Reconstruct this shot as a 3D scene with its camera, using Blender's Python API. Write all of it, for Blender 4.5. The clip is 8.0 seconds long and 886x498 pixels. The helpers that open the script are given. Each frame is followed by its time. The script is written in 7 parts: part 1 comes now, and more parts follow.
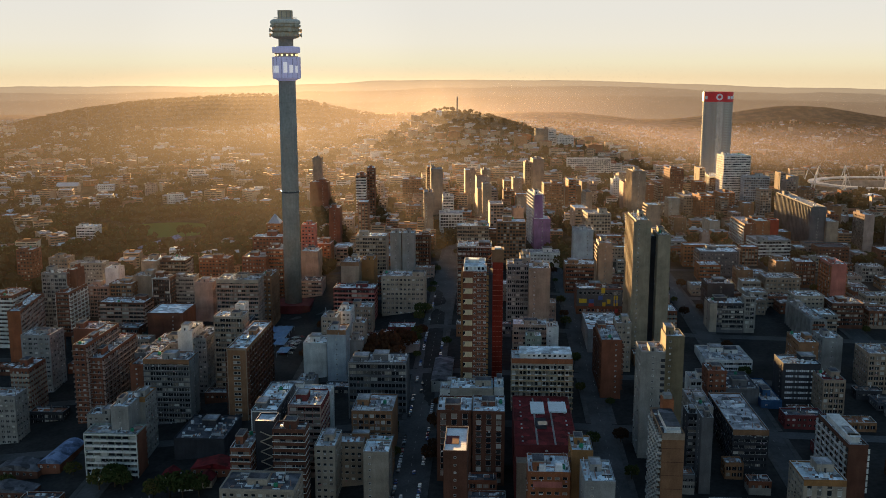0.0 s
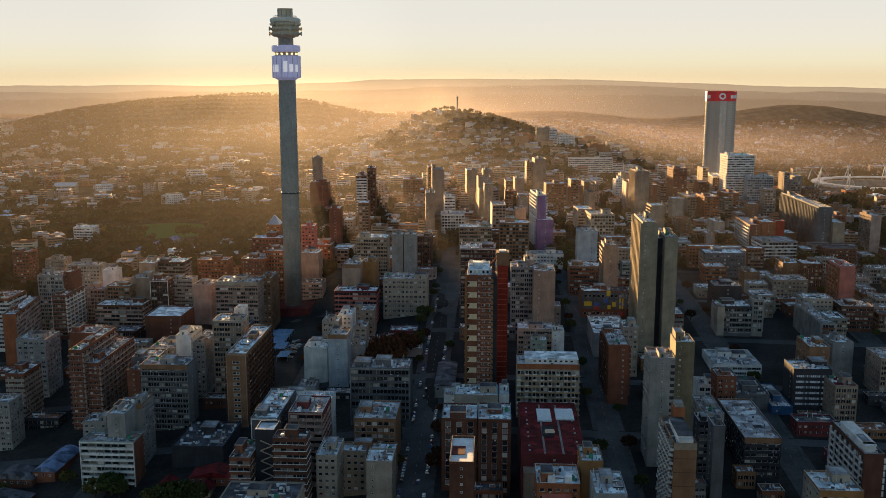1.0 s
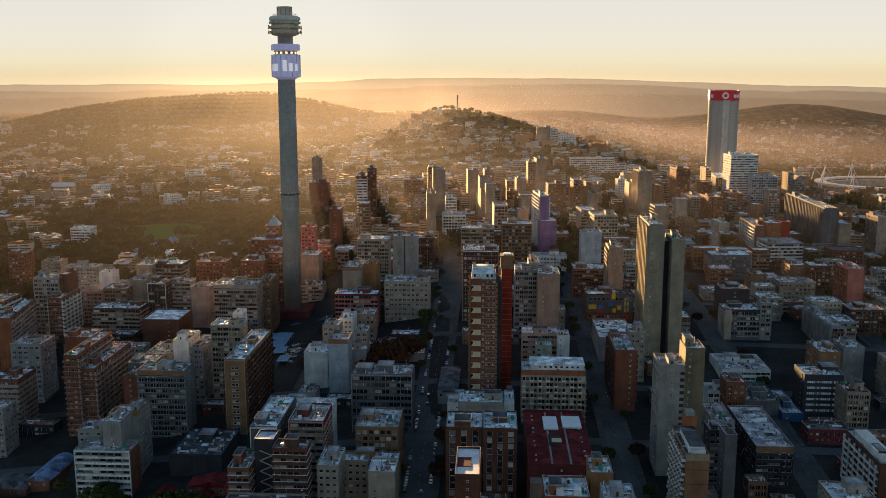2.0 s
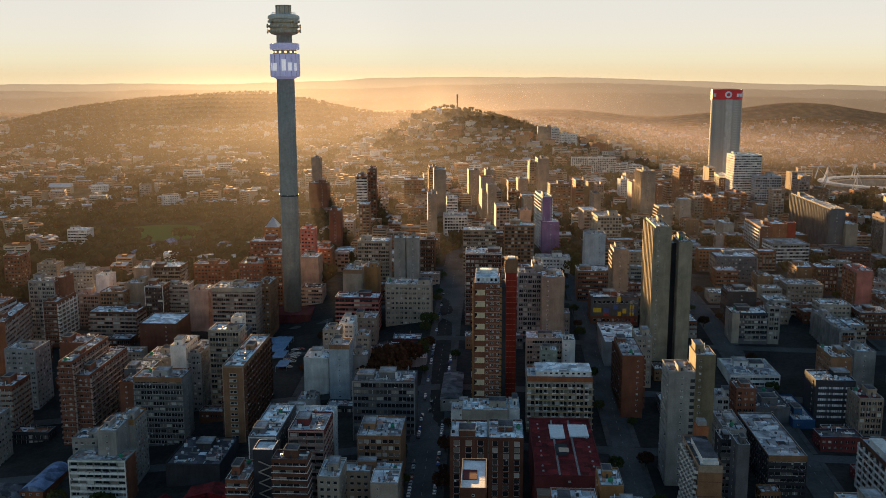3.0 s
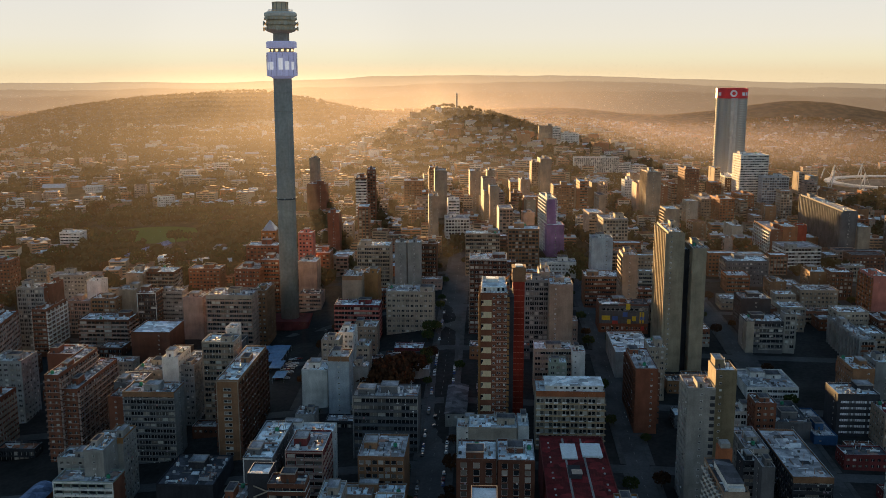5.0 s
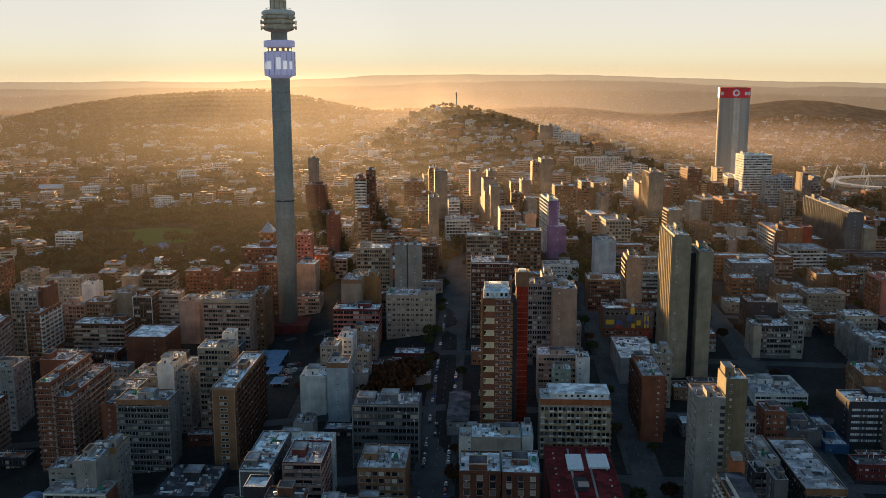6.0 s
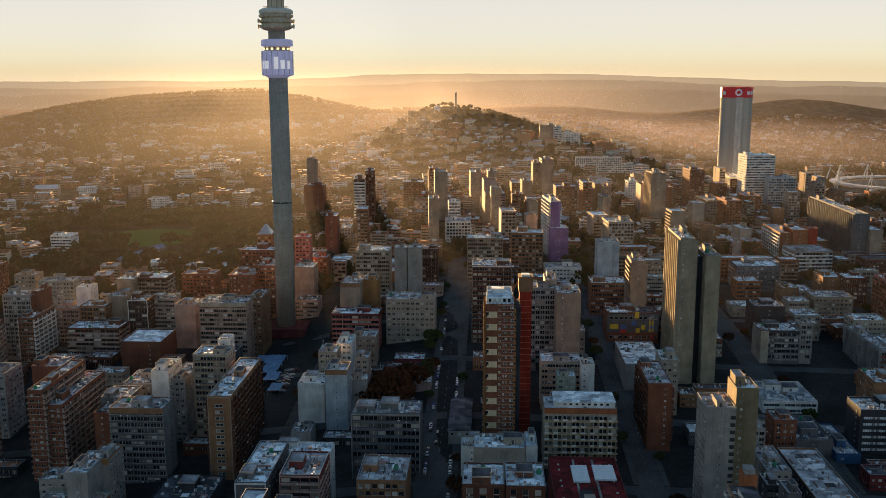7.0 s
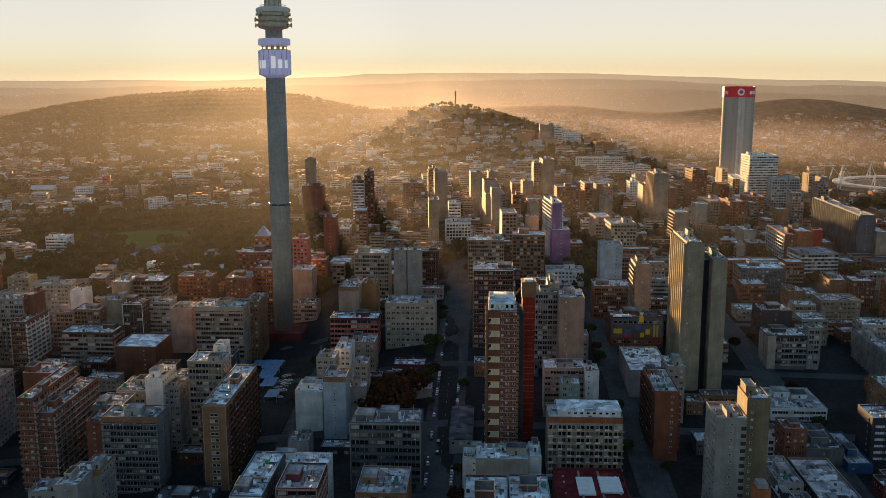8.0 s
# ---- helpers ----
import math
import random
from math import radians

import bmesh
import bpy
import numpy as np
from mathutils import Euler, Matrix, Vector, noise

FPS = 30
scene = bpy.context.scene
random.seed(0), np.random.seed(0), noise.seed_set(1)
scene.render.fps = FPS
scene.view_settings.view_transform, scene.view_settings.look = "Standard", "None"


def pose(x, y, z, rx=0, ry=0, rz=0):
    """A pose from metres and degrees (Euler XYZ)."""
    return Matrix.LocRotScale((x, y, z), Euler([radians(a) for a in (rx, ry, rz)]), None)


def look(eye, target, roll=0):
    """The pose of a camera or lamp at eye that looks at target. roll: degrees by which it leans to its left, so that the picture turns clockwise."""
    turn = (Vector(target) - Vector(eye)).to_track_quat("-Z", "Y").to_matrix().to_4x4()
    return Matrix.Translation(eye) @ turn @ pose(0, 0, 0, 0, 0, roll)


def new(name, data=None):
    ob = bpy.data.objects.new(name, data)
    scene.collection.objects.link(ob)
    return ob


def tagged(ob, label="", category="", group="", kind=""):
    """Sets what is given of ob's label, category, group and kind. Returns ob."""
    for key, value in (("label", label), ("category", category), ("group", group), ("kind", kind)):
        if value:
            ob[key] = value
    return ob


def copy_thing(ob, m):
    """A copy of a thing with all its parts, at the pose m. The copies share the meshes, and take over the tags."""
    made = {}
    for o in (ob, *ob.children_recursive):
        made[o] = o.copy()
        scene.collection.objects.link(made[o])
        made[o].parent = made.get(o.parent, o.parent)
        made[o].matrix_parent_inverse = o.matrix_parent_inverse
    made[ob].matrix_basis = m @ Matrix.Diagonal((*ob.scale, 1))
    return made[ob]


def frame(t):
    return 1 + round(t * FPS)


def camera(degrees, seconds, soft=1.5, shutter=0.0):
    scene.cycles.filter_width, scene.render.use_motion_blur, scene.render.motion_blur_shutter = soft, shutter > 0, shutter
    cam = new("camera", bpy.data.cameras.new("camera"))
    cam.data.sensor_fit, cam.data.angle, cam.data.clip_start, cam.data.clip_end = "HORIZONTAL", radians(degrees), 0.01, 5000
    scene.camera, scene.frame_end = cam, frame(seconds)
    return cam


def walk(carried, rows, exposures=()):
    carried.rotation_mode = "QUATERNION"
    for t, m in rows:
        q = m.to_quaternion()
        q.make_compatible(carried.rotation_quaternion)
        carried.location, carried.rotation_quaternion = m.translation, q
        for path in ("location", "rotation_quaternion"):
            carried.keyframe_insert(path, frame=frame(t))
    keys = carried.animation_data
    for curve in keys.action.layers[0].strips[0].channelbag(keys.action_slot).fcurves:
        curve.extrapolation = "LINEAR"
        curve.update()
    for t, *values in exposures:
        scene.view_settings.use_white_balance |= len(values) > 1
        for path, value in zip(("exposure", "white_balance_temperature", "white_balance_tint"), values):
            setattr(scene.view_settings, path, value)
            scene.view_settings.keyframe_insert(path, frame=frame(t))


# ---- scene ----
cam = camera(50.4, 8.0, soft=0.82)
PATH = [
    (0, pose(7.17, -5.43, 207.05, 79.635, 0, 0.105)),
    (1, pose(4.40, 6.92, 207.19, 79.575, 0, 0.053)),
    (2, pose(1.98, 19.50, 207.42, 79.516, 0, 0.0)),
    (3, pose(-0.13, 32.28, 207.72, 79.459, 0.07, -0.055)),
    (4, pose(-1.95, 45.21, 208.07, 79.404, 0.09, -0.110)),
    (5, pose(-3.51, 58.27, 208.43, 79.350, 0.11, -0.167)),
    (6, pose(-4.84, 71.39, 208.78, 79.299, 0.12, -0.225)),
    (7, pose(-5.98, 84.56, 209.10, 79.249, 0.13, -0.284)),
    (8, pose(-6.94, 97.71, 209.36, 79.200, 0.13, -0.344)),
]
walk(cam, PATH, exposures=[(0, 2.80)])

# ---- light: the sun has just risen ahead, a little to the left of the streets ----
SUN_AZ, SUN_EL = -9.8, 2.6          # degrees from +y towards +x, degrees above the horizon
world = bpy.data.worlds.new("world")
scene.world = world
world.use_nodes = True
wn, wl = world.node_tree.nodes, world.node_tree.links
wn.clear()
sky = wn.new("ShaderNodeTexSky")
sky.sky_type, sky.sun_disc = "NISHITA", False
sky.sun_elevation, sky.sun_rotation = radians(SUN_EL), radians(SUN_AZ)
sky.altitude, sky.air_density, sky.dust_density, sky.ozone_density = 1700, 1.0, 3.0, 1.5
bg = wn.new("ShaderNodeBackground")
bg.inputs["Strength"].default_value = 0.0553
wo = wn.new("ShaderNodeOutputWorld")
way = wn.new("ShaderNodeTexCoord")
part_z = wn.new("ShaderNodeSeparateXYZ")
wl.new(way.outputs["Generated"], part_z.inputs[0])
# the colour of the sky: pale in the haze along the horizon, blue overhead
depth = wn.new("ShaderNodeMapRange")
depth.inputs["From Min"].default_value, depth.inputs["From Max"].default_value = 0.08, 0.5
depth.inputs["To Min"].default_value, depth.inputs["To Max"].default_value = 0.5, 1.08
wl.new(part_z.outputs["Z"], depth.inputs["Value"])
pale = wn.new("ShaderNodeHueSaturation")
wl.new(depth.outputs[0], pale.inputs["Saturation"])
wl.new(sky.outputs[0], pale.inputs["Color"])
# the bright veil of morning haze: yellow along the horizon, cream above, brightest round the sun
veil = wn.new("ShaderNodeValToRGB")
for k, (p, c) in enumerate(((0.0, (2.2, 1.78, 1.12, 1)), (0.014, (2.3, 2.06, 1.44, 1)), (0.035, (2.24, 2.10, 1.76, 1)), (0.065, (2.13, 2.05, 1.86, 1)))):
    e = veil.color_ramp.elements[k] if k < 2 else veil.color_ramp.elements.new(p)
    e.position, e.color = p, c
wl.new(part_z.outputs["Z"], veil.inputs[0])
near_sun = wn.new("ShaderNodeVectorMath")
near_sun.operation = "DOT_PRODUCT"
near_sun.inputs[1].default_value = (math.sin(radians(SUN_AZ)), math.cos(radians(SUN_AZ)), 0.005)
wl.new(way.outputs["Generated"], near_sun.inputs[0])
glow = wn.new("ShaderNodeMapRange")
glow.interpolation_type = "SMOOTHERSTEP"
glow.inputs["From Min"].default_value, glow.inputs["From Max"].default_value = 0.985, 1.0
glow.inputs["To Min"].default_value, glow.inputs["To Max"].default_value = 1.0, 1.06
wl.new(near_sun.outputs["Value"], glow.inputs["Value"])
bright = wn.new("ShaderNodeVectorMath")
bright.operation = "SCALE"
wl.new(veil.outputs[0], bright.inputs[0])
wl.new(glow.outputs[0], bright.inputs["Scale"])
cap = wn.new("ShaderNodeMix")
cap.data_type, cap.blend_type = "RGBA", "DARKEN"
cap.inputs[0].default_value = 1.0
wl.new(pale.outputs[0], cap.inputs[6])
wl.new(bright.outputs[0], cap.inputs[7])
wl.new(cap.outputs[2], bg.inputs[0])
wl.new(bg.outputs[0], wo.inputs[0])

sun = new("sun", bpy.data.lights.new("sun", "SUN"))
sun.data.energy, sun.data.angle, sun.data.color = 5.0, radians(0.5), (1.0, 0.59, 0.23)
sun_way = Vector((math.sin(radians(SUN_AZ)) * math.cos(radians(SUN_EL)), math.cos(radians(SUN_AZ)) * math.cos(radians(SUN_EL)), math.sin(radians(SUN_EL))))
sun.matrix_world = look(sun_way * 3000, (0, 0, 0))

# ---- materials ----
MATS = {}


def nodes_of(name):
    m = bpy.data.materials.new(name)
    m.use_nodes = True
    n = m.node_tree.nodes
    return m, n, m.node_tree.links, n["Principled BSDF"]


def noise_tex(n, l, scale, detail=4.0, stretch=None, kind="Object"):
    co = n.new("ShaderNodeTexCoord")
    t = n.new("ShaderNodeTexNoise")
    t.inputs["Scale"].default_value, t.inputs["Detail"].default_value = scale, detail
    if stretch:
        mp = n.new("ShaderNodeMapping")
        mp.inputs["Scale"].default_value = stretch
        l.new(co.outputs[kind], mp.inputs[0])
        l.new(mp.outputs[0], t.inputs["Vector"])
    else:
        l.new(co.outputs[kind], t.inputs["Vector"])
    return t.outputs["Fac"]


def ramp(n, l, fac, *stops):
    r = n.new("ShaderNodeValToRGB")
    e = r.color_ramp.elements
    while len(e) < len(stops):
        e.new(0.5)
    for s, (p, c) in zip(e, stops):
        s.position, s.color = p, (*c, 1) if len(c) == 3 else c
    l.new(fac, r.inputs[0])
    return r.outputs[0]


def mixed(n, l, kind, fac, a, b):
    m = n.new("ShaderNodeMix")
    m.data_type, m.blend_type = "RGBA", kind
    for sock, v in ((m.inputs[0], fac), (m.inputs[6], a), (m.inputs[7], b)):
        if isinstance(v, bpy.types.NodeSocket):
            l.new(v, sock)
        else:
            sock.default_value = v if not isinstance(v, tuple) or len(v) == 4 else (*v, 1)
    return m.outputs[2]


def surface(name, colour, rough=0.85, stain=0.35, metal=0.0, coarse=0.12, grain=1.6, tone=0.0, bump=0.3):
    """A weathered outdoor surface: large stains, rain streaks and fine grain over one base colour."""
    if name in MATS:
        return MATS[name]
    m, n, l, p = nodes_of(name)
    big = noise_tex(n, l, coarse, 5)
    streak = noise_tex(n, l, 1.0, 3, (0.6, 0.6, 0.09))
    fine = noise_tex(n, l, grain, 6)
    lo, hi = 1 - stain, 1 + stain * 0.35
    c = mixed(n, l, "MULTIPLY", 1.0, tuple(colour), ramp(n, l, big, (0.3, (lo, lo, lo)), (0.7, (hi, hi, hi))))
    c = mixed(n, l, "MULTIPLY", 0.3, c, ramp(n, l, streak, (0.35, (0.62, 0.6, 0.57)), (0.62, (1.05, 1.05, 1.05))))
    c = mixed(n, l, "MULTIPLY", 0.6, c, ramp(n, l, fine, (0.3, (0.72, 0.72, 0.72)), (0.7, (1.15, 1.15, 1.15))))
    if tone:
        info = n.new("ShaderNodeObjectInfo")
        c = mixed(n, l, "MULTIPLY", 1.0, c, ramp(n, l, info.outputs["Random"], (0.0, (1 - tone,) * 3), (1.0, (1 + tone,) * 3)))
    l.new(c, p.inputs["Base Color"])
    p.inputs["Roughness"].default_value, p.inputs["Metallic"].default_value = rough, metal
    p.inputs["Specular IOR Level"].default_value = 0.12 if rough > 0.75 else 0.4
    b = n.new("ShaderNodeBump")
    b.inputs["Strength"].default_value, b.inputs["Distance"].default_value = bump, 0.05
    l.new(fine, b.inputs["Height"])
    l.new(b.outputs[0], p.inputs["Normal"])
    MATS[name] = m
    return m


WALLS = {
    "cream": (0.49, 0.415, 0.335), "white": (0.74, 0.73, 0.70), "brick": (0.28, 0.11, 0.066), "dark_brick": (0.17, 0.075, 0.05),
    "brown": (0.34, 0.18, 0.10), "grey": (0.38, 0.37, 0.36), "dark_grey": (0.17, 0.17, 0.18), "concrete": (0.40, 0.375, 0.345),
    "tan": (0.43, 0.325, 0.245), "pink": (0.62, 0.21, 0.17), "orange": (0.42, 0.15, 0.07), "red": (0.46, 0.06, 0.035),
    "ochre": (0.42, 0.21, 0.085), "purple": (0.36, 0.19, 0.38), "pale_blue": (0.50, 0.56, 0.61), "maroon": (0.20, 0.05, 0.05),
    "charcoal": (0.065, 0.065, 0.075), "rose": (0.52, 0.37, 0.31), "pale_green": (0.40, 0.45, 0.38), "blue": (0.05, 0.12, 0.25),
    "olive": (0.27, 0.215, 0.135), "khaki": (0.42, 0.35, 0.25),
}
WORDS = {
    "cream": "cream plastered", "white": "white painted", "brick": "red-brown brick", "dark_brick": "dark brown brick", "brown": "brown brick",
    "grey": "grey concrete", "dark_grey": "dark grey concrete", "concrete": "bare weathered concrete", "tan": "tan plastered", "pink": "salmon pink painted",
    "orange": "orange-brown brick", "red": "bright red painted", "ochre": "ochre brick", "purple": "purple painted", "pale_blue": "pale blue-grey plastered",
    "maroon": "maroon brick", "charcoal": "charcoal dark clad", "rose": "pale rose plastered", "pale_green": "pale green plastered", "blue": "blue painted", "olive": "olive brown plastered", "khaki": "khaki plastered",
}


def wall_mat(name):
    return surface("wall_" + name, [0.78 * q for q in WALLS[name]] if name != "white" else WALLS[name], 0.88, 0.36)


def glass_mat():
    """Window glass, each pane its own tone: bare dark glass, blinds or drawn curtains behind."""
    if "glass" in MATS:
        return MATS["glass"]
    m, n, l, p = nodes_of("window_glass")
    geo, info = n.new("ShaderNodeNewGeometry"), n.new("ShaderNodeObjectInfo")
    add = n.new("ShaderNodeMath")
    add.operation = "ADD"
    l.new(geo.outputs["Random Per Island"], add.inputs[0])
    l.new(info.outputs["Random"], add.inputs[1])
    fr = n.new("ShaderNodeMath")
    fr.operation = "FRACT"
    l.new(add.outputs[0], fr.inputs[0])
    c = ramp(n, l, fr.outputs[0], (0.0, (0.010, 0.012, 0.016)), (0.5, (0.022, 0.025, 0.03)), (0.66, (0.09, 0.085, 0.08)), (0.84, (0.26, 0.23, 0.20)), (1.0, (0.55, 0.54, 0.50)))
    l.new(c, p.inputs["Base Color"])
    p.inputs["Roughness"].default_value = 0.12
    p.inputs["Specular IOR Level"].default_value = 0.35
    MATS["glass"] = m
    return m


def roof_mat(name="roof_grey"):
    if name in MATS:
        return MATS[name]
    cols = {"roof_grey": (0.38, 0.385, 0.40), "roof_pale": (0.76, 0.84, 0.87), "roof_dark": (0.10, 0.10, 0.11), "roof_red": (0.16, 0.014, 0.016), "roof_tile": (0.28, 0.11, 0.06), "roof_green": (0.08, 0.22, 0.15), "roof_blue": (0.16, 0.22, 0.34)}
    m, n, l, p = nodes_of(name)
    patch, fine = noise_tex(n, l, 0.22, 6), noise_tex(n, l, 2.5, 5)
    sheets = n.new("ShaderNodeTexVoronoi")
    sheets.distance = "CHEBYCHEV"
    sheets.inputs["Scale"].default_value = 0.2
    co = n.new("ShaderNodeTexCoord")
    l.new(co.outputs["Object"], sheets.inputs["Vector"])
    c = mixed(n, l, "MULTIPLY", 1.0, cols[name], ramp(n, l, patch, (0.30, (0.58, 0.6, 0.62)), (0.62, (1.3, 1.3, 1.3))))
    tone = n.new("ShaderNodeSeparateColor")
    l.new(sheets.outputs["Color"], tone.inputs[0])
    c = mixed(n, l, "MULTIPLY", 0.9, c, ramp(n, l, tone.outputs[0], (0.0, (0.35, 0.35, 0.36)), (0.3, (0.7, 0.7, 0.72)), (0.65, (1.0, 1.0, 1.02)), (1.0, (1.5, 1.5, 1.5))))
    c = mixed(n, l, "MULTIPLY", 0.7, c, ramp(n, l, fine, (0.3, (0.6, 0.6, 0.6)), (0.7, (1.2, 1.2, 1.2))))
    l.new(c, p.inputs["Base Color"])
    p.inputs["Roughness"].default_value = {"roof_pale": 0.68, "roof_grey": 0.7}.get(name, 0.85)
    p.inputs["Specular IOR Level"].default_value = 0.15
    MATS[name] = m
    return m


METAL = surface("galvanised_metal", (0.55, 0.57, 0.6), 0.45, 0.3, 0.4)
DARK_METAL = surface("dark_steel", (0.06, 0.06, 0.065), 0.5, 0.3, 0.3)
TANK_GREEN = surface("green_plastic", (0.03, 0.24, 0.13), 0.4, 0.2)
TANK_WHITE = surface("white_plastic", (0.75, 0.76, 0.78), 0.4, 0.2)
ASPHALT = surface("asphalt", (0.088, 0.088, 0.09), 0.9, 0.4, coarse=0.05, grain=0.8)
PAVING = surface("paving", (0.085, 0.083, 0.082), 0.9, 0.35, coarse=0.2)
ROAD_PAINT = surface("road_paint", (0.22, 0.22, 0.21), 0.7, 0.4)
BARK = surface("bark", (0.09, 0.065, 0.045), 0.9, 0.4)
STONE = surface("tower_concrete", (0.36, 0.335, 0.295), 0.9, 0.22, coarse=0.05, grain=0.5)


def leaf_mat(name, a, b, c3):
    m, n, l, p = nodes_of(name)
    geo, info = n.new("ShaderNodeNewGeometry"), n.new("ShaderNodeObjectInfo")
    add = n.new("ShaderNodeMath")
    add.operation = "ADD"
    l.new(geo.outputs["Random Per Island"], add.inputs[0])
    l.new(info.outputs["Random"], add.inputs[1])
    half = n.new("ShaderNodeMath")
    half.operation, half.inputs[1].default_value = "MULTIPLY", 0.5
    l.new(add.outputs[0], half.inputs[0])
    l.new(ramp(n, l, half.outputs[0], (0.1, a), (0.55, b), (0.95, c3)), p.inputs["Base Color"])
    p.inputs["Roughness"].default_value = 0.7
    p.inputs["Specular IOR Level"].default_value = 0.0
    return m


LEAF = leaf_mat("foliage", (0.022, 0.035, 0.012), (0.05, 0.058, 0.02), (0.10, 0.075, 0.025))
LEAF_AUTUMN = leaf_mat("autumn_foliage", (0.035, 0.02, 0.013), (0.065, 0.03, 0.017), (0.11, 0.048, 0.022))
LEAF_YELLOW = leaf_mat("yellow_foliage", (0.30, 0.17, 0.02), (0.42, 0.24, 0.02), (0.5, 0.3, 0.03))

def island_mat(name, rough, *stops):
    m, n, l, p = nodes_of(name)
    geo = n.new("ShaderNodeNewGeometry")
    c = ramp(n, l, geo.outputs["Random Per Island"], *stops)
    c = mixed(n, l, "MULTIPLY", 0.5, c, ramp(n, l, noise_tex(n, l, 0.35, 5), (0.3, (0.55, 0.55, 0.55)), (0.7, (1.2, 1.2, 1.2))))
    l.new(c, p.inputs["Base Color"])
    p.inputs["Roughness"].default_value = rough
    p.inputs["Specular IOR Level"].default_value = 0.02
    return m



FITTINGS = island_mat("roof_fittings", 0.8, (0.0, (0.05, 0.05, 0.055)), (0.25, (0.22, 0.21, 0.20)), (0.5, (0.34, 0.16, 0.10)), (0.6, (0.45, 0.47, 0.48)), (0.8, (0.72, 0.76, 0.78)), (1.0, (0.8, 0.82, 0.83)))
UNITS = island_mat("wall_units", 0.8, (0.0, (0.04, 0.04, 0.045)), (0.3, (0.2, 0.19, 0.18)), (0.55, (0.5, 0.5, 0.5)), (0.75, (0.72, 0.72, 0.70)), (0.88, (0.2, 0.24, 0.34)), (1.0, (0.45, 0.18, 0.14)))
# ---- helpers of this scene ----
TURN = radians(-3.0)                 # the street grid's turn
CT, ST = math.cos(TURN), math.sin(TURN)


def step(a, b, v):
    k = min(1.0, max(0.0, (v - a) / (b - a)))
    return k * k * (3 - 2 * k)


def bump2(x, y, cx, cy, rx, ry):
    return math.exp(-(((x - cx) / rx) ** 2 + ((y - cy) / ry) ** 2))


RIDGE = ((-42, 2780, 94), (20, 2760, 101), (78, 2700, 95), (150, 2380, 84), (265, 2060, 55), (350, 1900, 26))
SADDLE = ((-640, 4100, 104), (-560, 4000, 98), (-454, 3900, 82), (-337, 3850, 58), (-200, 3800, 42), (-40, 3700, 40))


def ground_z(x, y):
    """Height of the land: a slope rising away from the viewer, falling to the left, then ridges and a valley."""
    near = 0.068 * (y - 400) if y < 740 else 23.1 + 7 * step(740, 1000, y)
    near = max(near, -14)
    side = 0.115 * max(0.0, -x) if x < 0 else 0.02 * x
    side = min(side, 34) * (1 - 0.55 * step(900, 1900, y))
    z = near - side
    valley = step(1400, 2300, y) * step(250, 700, x - 0.1 * (y - 1500))
    z -= 34 * valley
    best = 0.0
    for (x0, y0, z0), (x1, y1, z1) in zip(RIDGE, RIDGE[1:]):
        dx, dy = x1 - x0, y1 - y0
        k = min(1.0, max(0.0, ((x - x0) * dx + (y - y0) * dy) / (dx * dx + dy * dy)))
        px, py, pz = x0 + k * dx, y0 + k * dy, z0 + k * (z1 - z0)
        out = (x - px) * dy - (y - py) * dx
        d = math.hypot(x - px, y - py)
        wide = 140.0 if out < 0 else 330.0 - 150.0 * step(2250, 2600, py)
        if x < x0 and py > 2700:
            wide = 78.0 + 0.12 * max(0.0, 2760 - y)
        best = max(best, (pz - 18) * math.exp(-(d / wide) ** 2))
    z += best
    z += 90 * bump2(x, y, -1180, 3950, 520, 700) - 42 * bump2(x, y, -1950, 3900, 380, 900) + 66 * bump2(x, y, -770, 4300, 260, 480)
    z += 50 * bump2(x, y, 1330, 3600, 430, 230) + 14 * bump2(x, y, 700, 4500, 900, 260) + 88 * bump2(x, y, 1680, 4450, 460, 260)
    for (x0, y0, z0), (x1, y1, z1) in zip(SADDLE, SADDLE[1:]):
        k = min(1.0, max(0.0, (x - x0) / (x1 - x0)))
        crest = (z0 + k * (z1 - z0)) * math.exp(-((y - y0 - k * (y1 - y0)) / 420) ** 2)
        if x0 <= x < x1 and y > 2500:
            z = max(z, crest)
    z -= 13 * bump2(x, y, -128, 790, 62, 75)
    if y > 1500:
        z += 5 * step(1500, 2500, y) * noise.noise(Vector((x / 260, y / 260, 0.3))) + 3 * step(1500, 3000, y) * noise.noise(Vector((x / 70, y / 70, 7.3)))
    return z


def grid(u, v):
    """World place of the street grid's own coordinates (u across, v along the streets)."""
    return u * CT - v * ST, u * ST + v * CT


def ungrid(x, y):
    return x * CT + y * ST, -x * ST + y * CT


def mesh_of(name, verts, faces, mats, index=None, smooth=False):
    me = bpy.data.meshes.new(name)
    me.from_pydata(verts, [], faces)
    for m in mats if isinstance(mats, (list, tuple)) else [mats]:
        me.materials.append(m)
    if index is not None:
        me.polygons.foreach_set("material_index", index)
    if smooth:
        me.polygons.foreach_set("use_smooth", [True] * len(me.polygons))
    me.update()
    return me


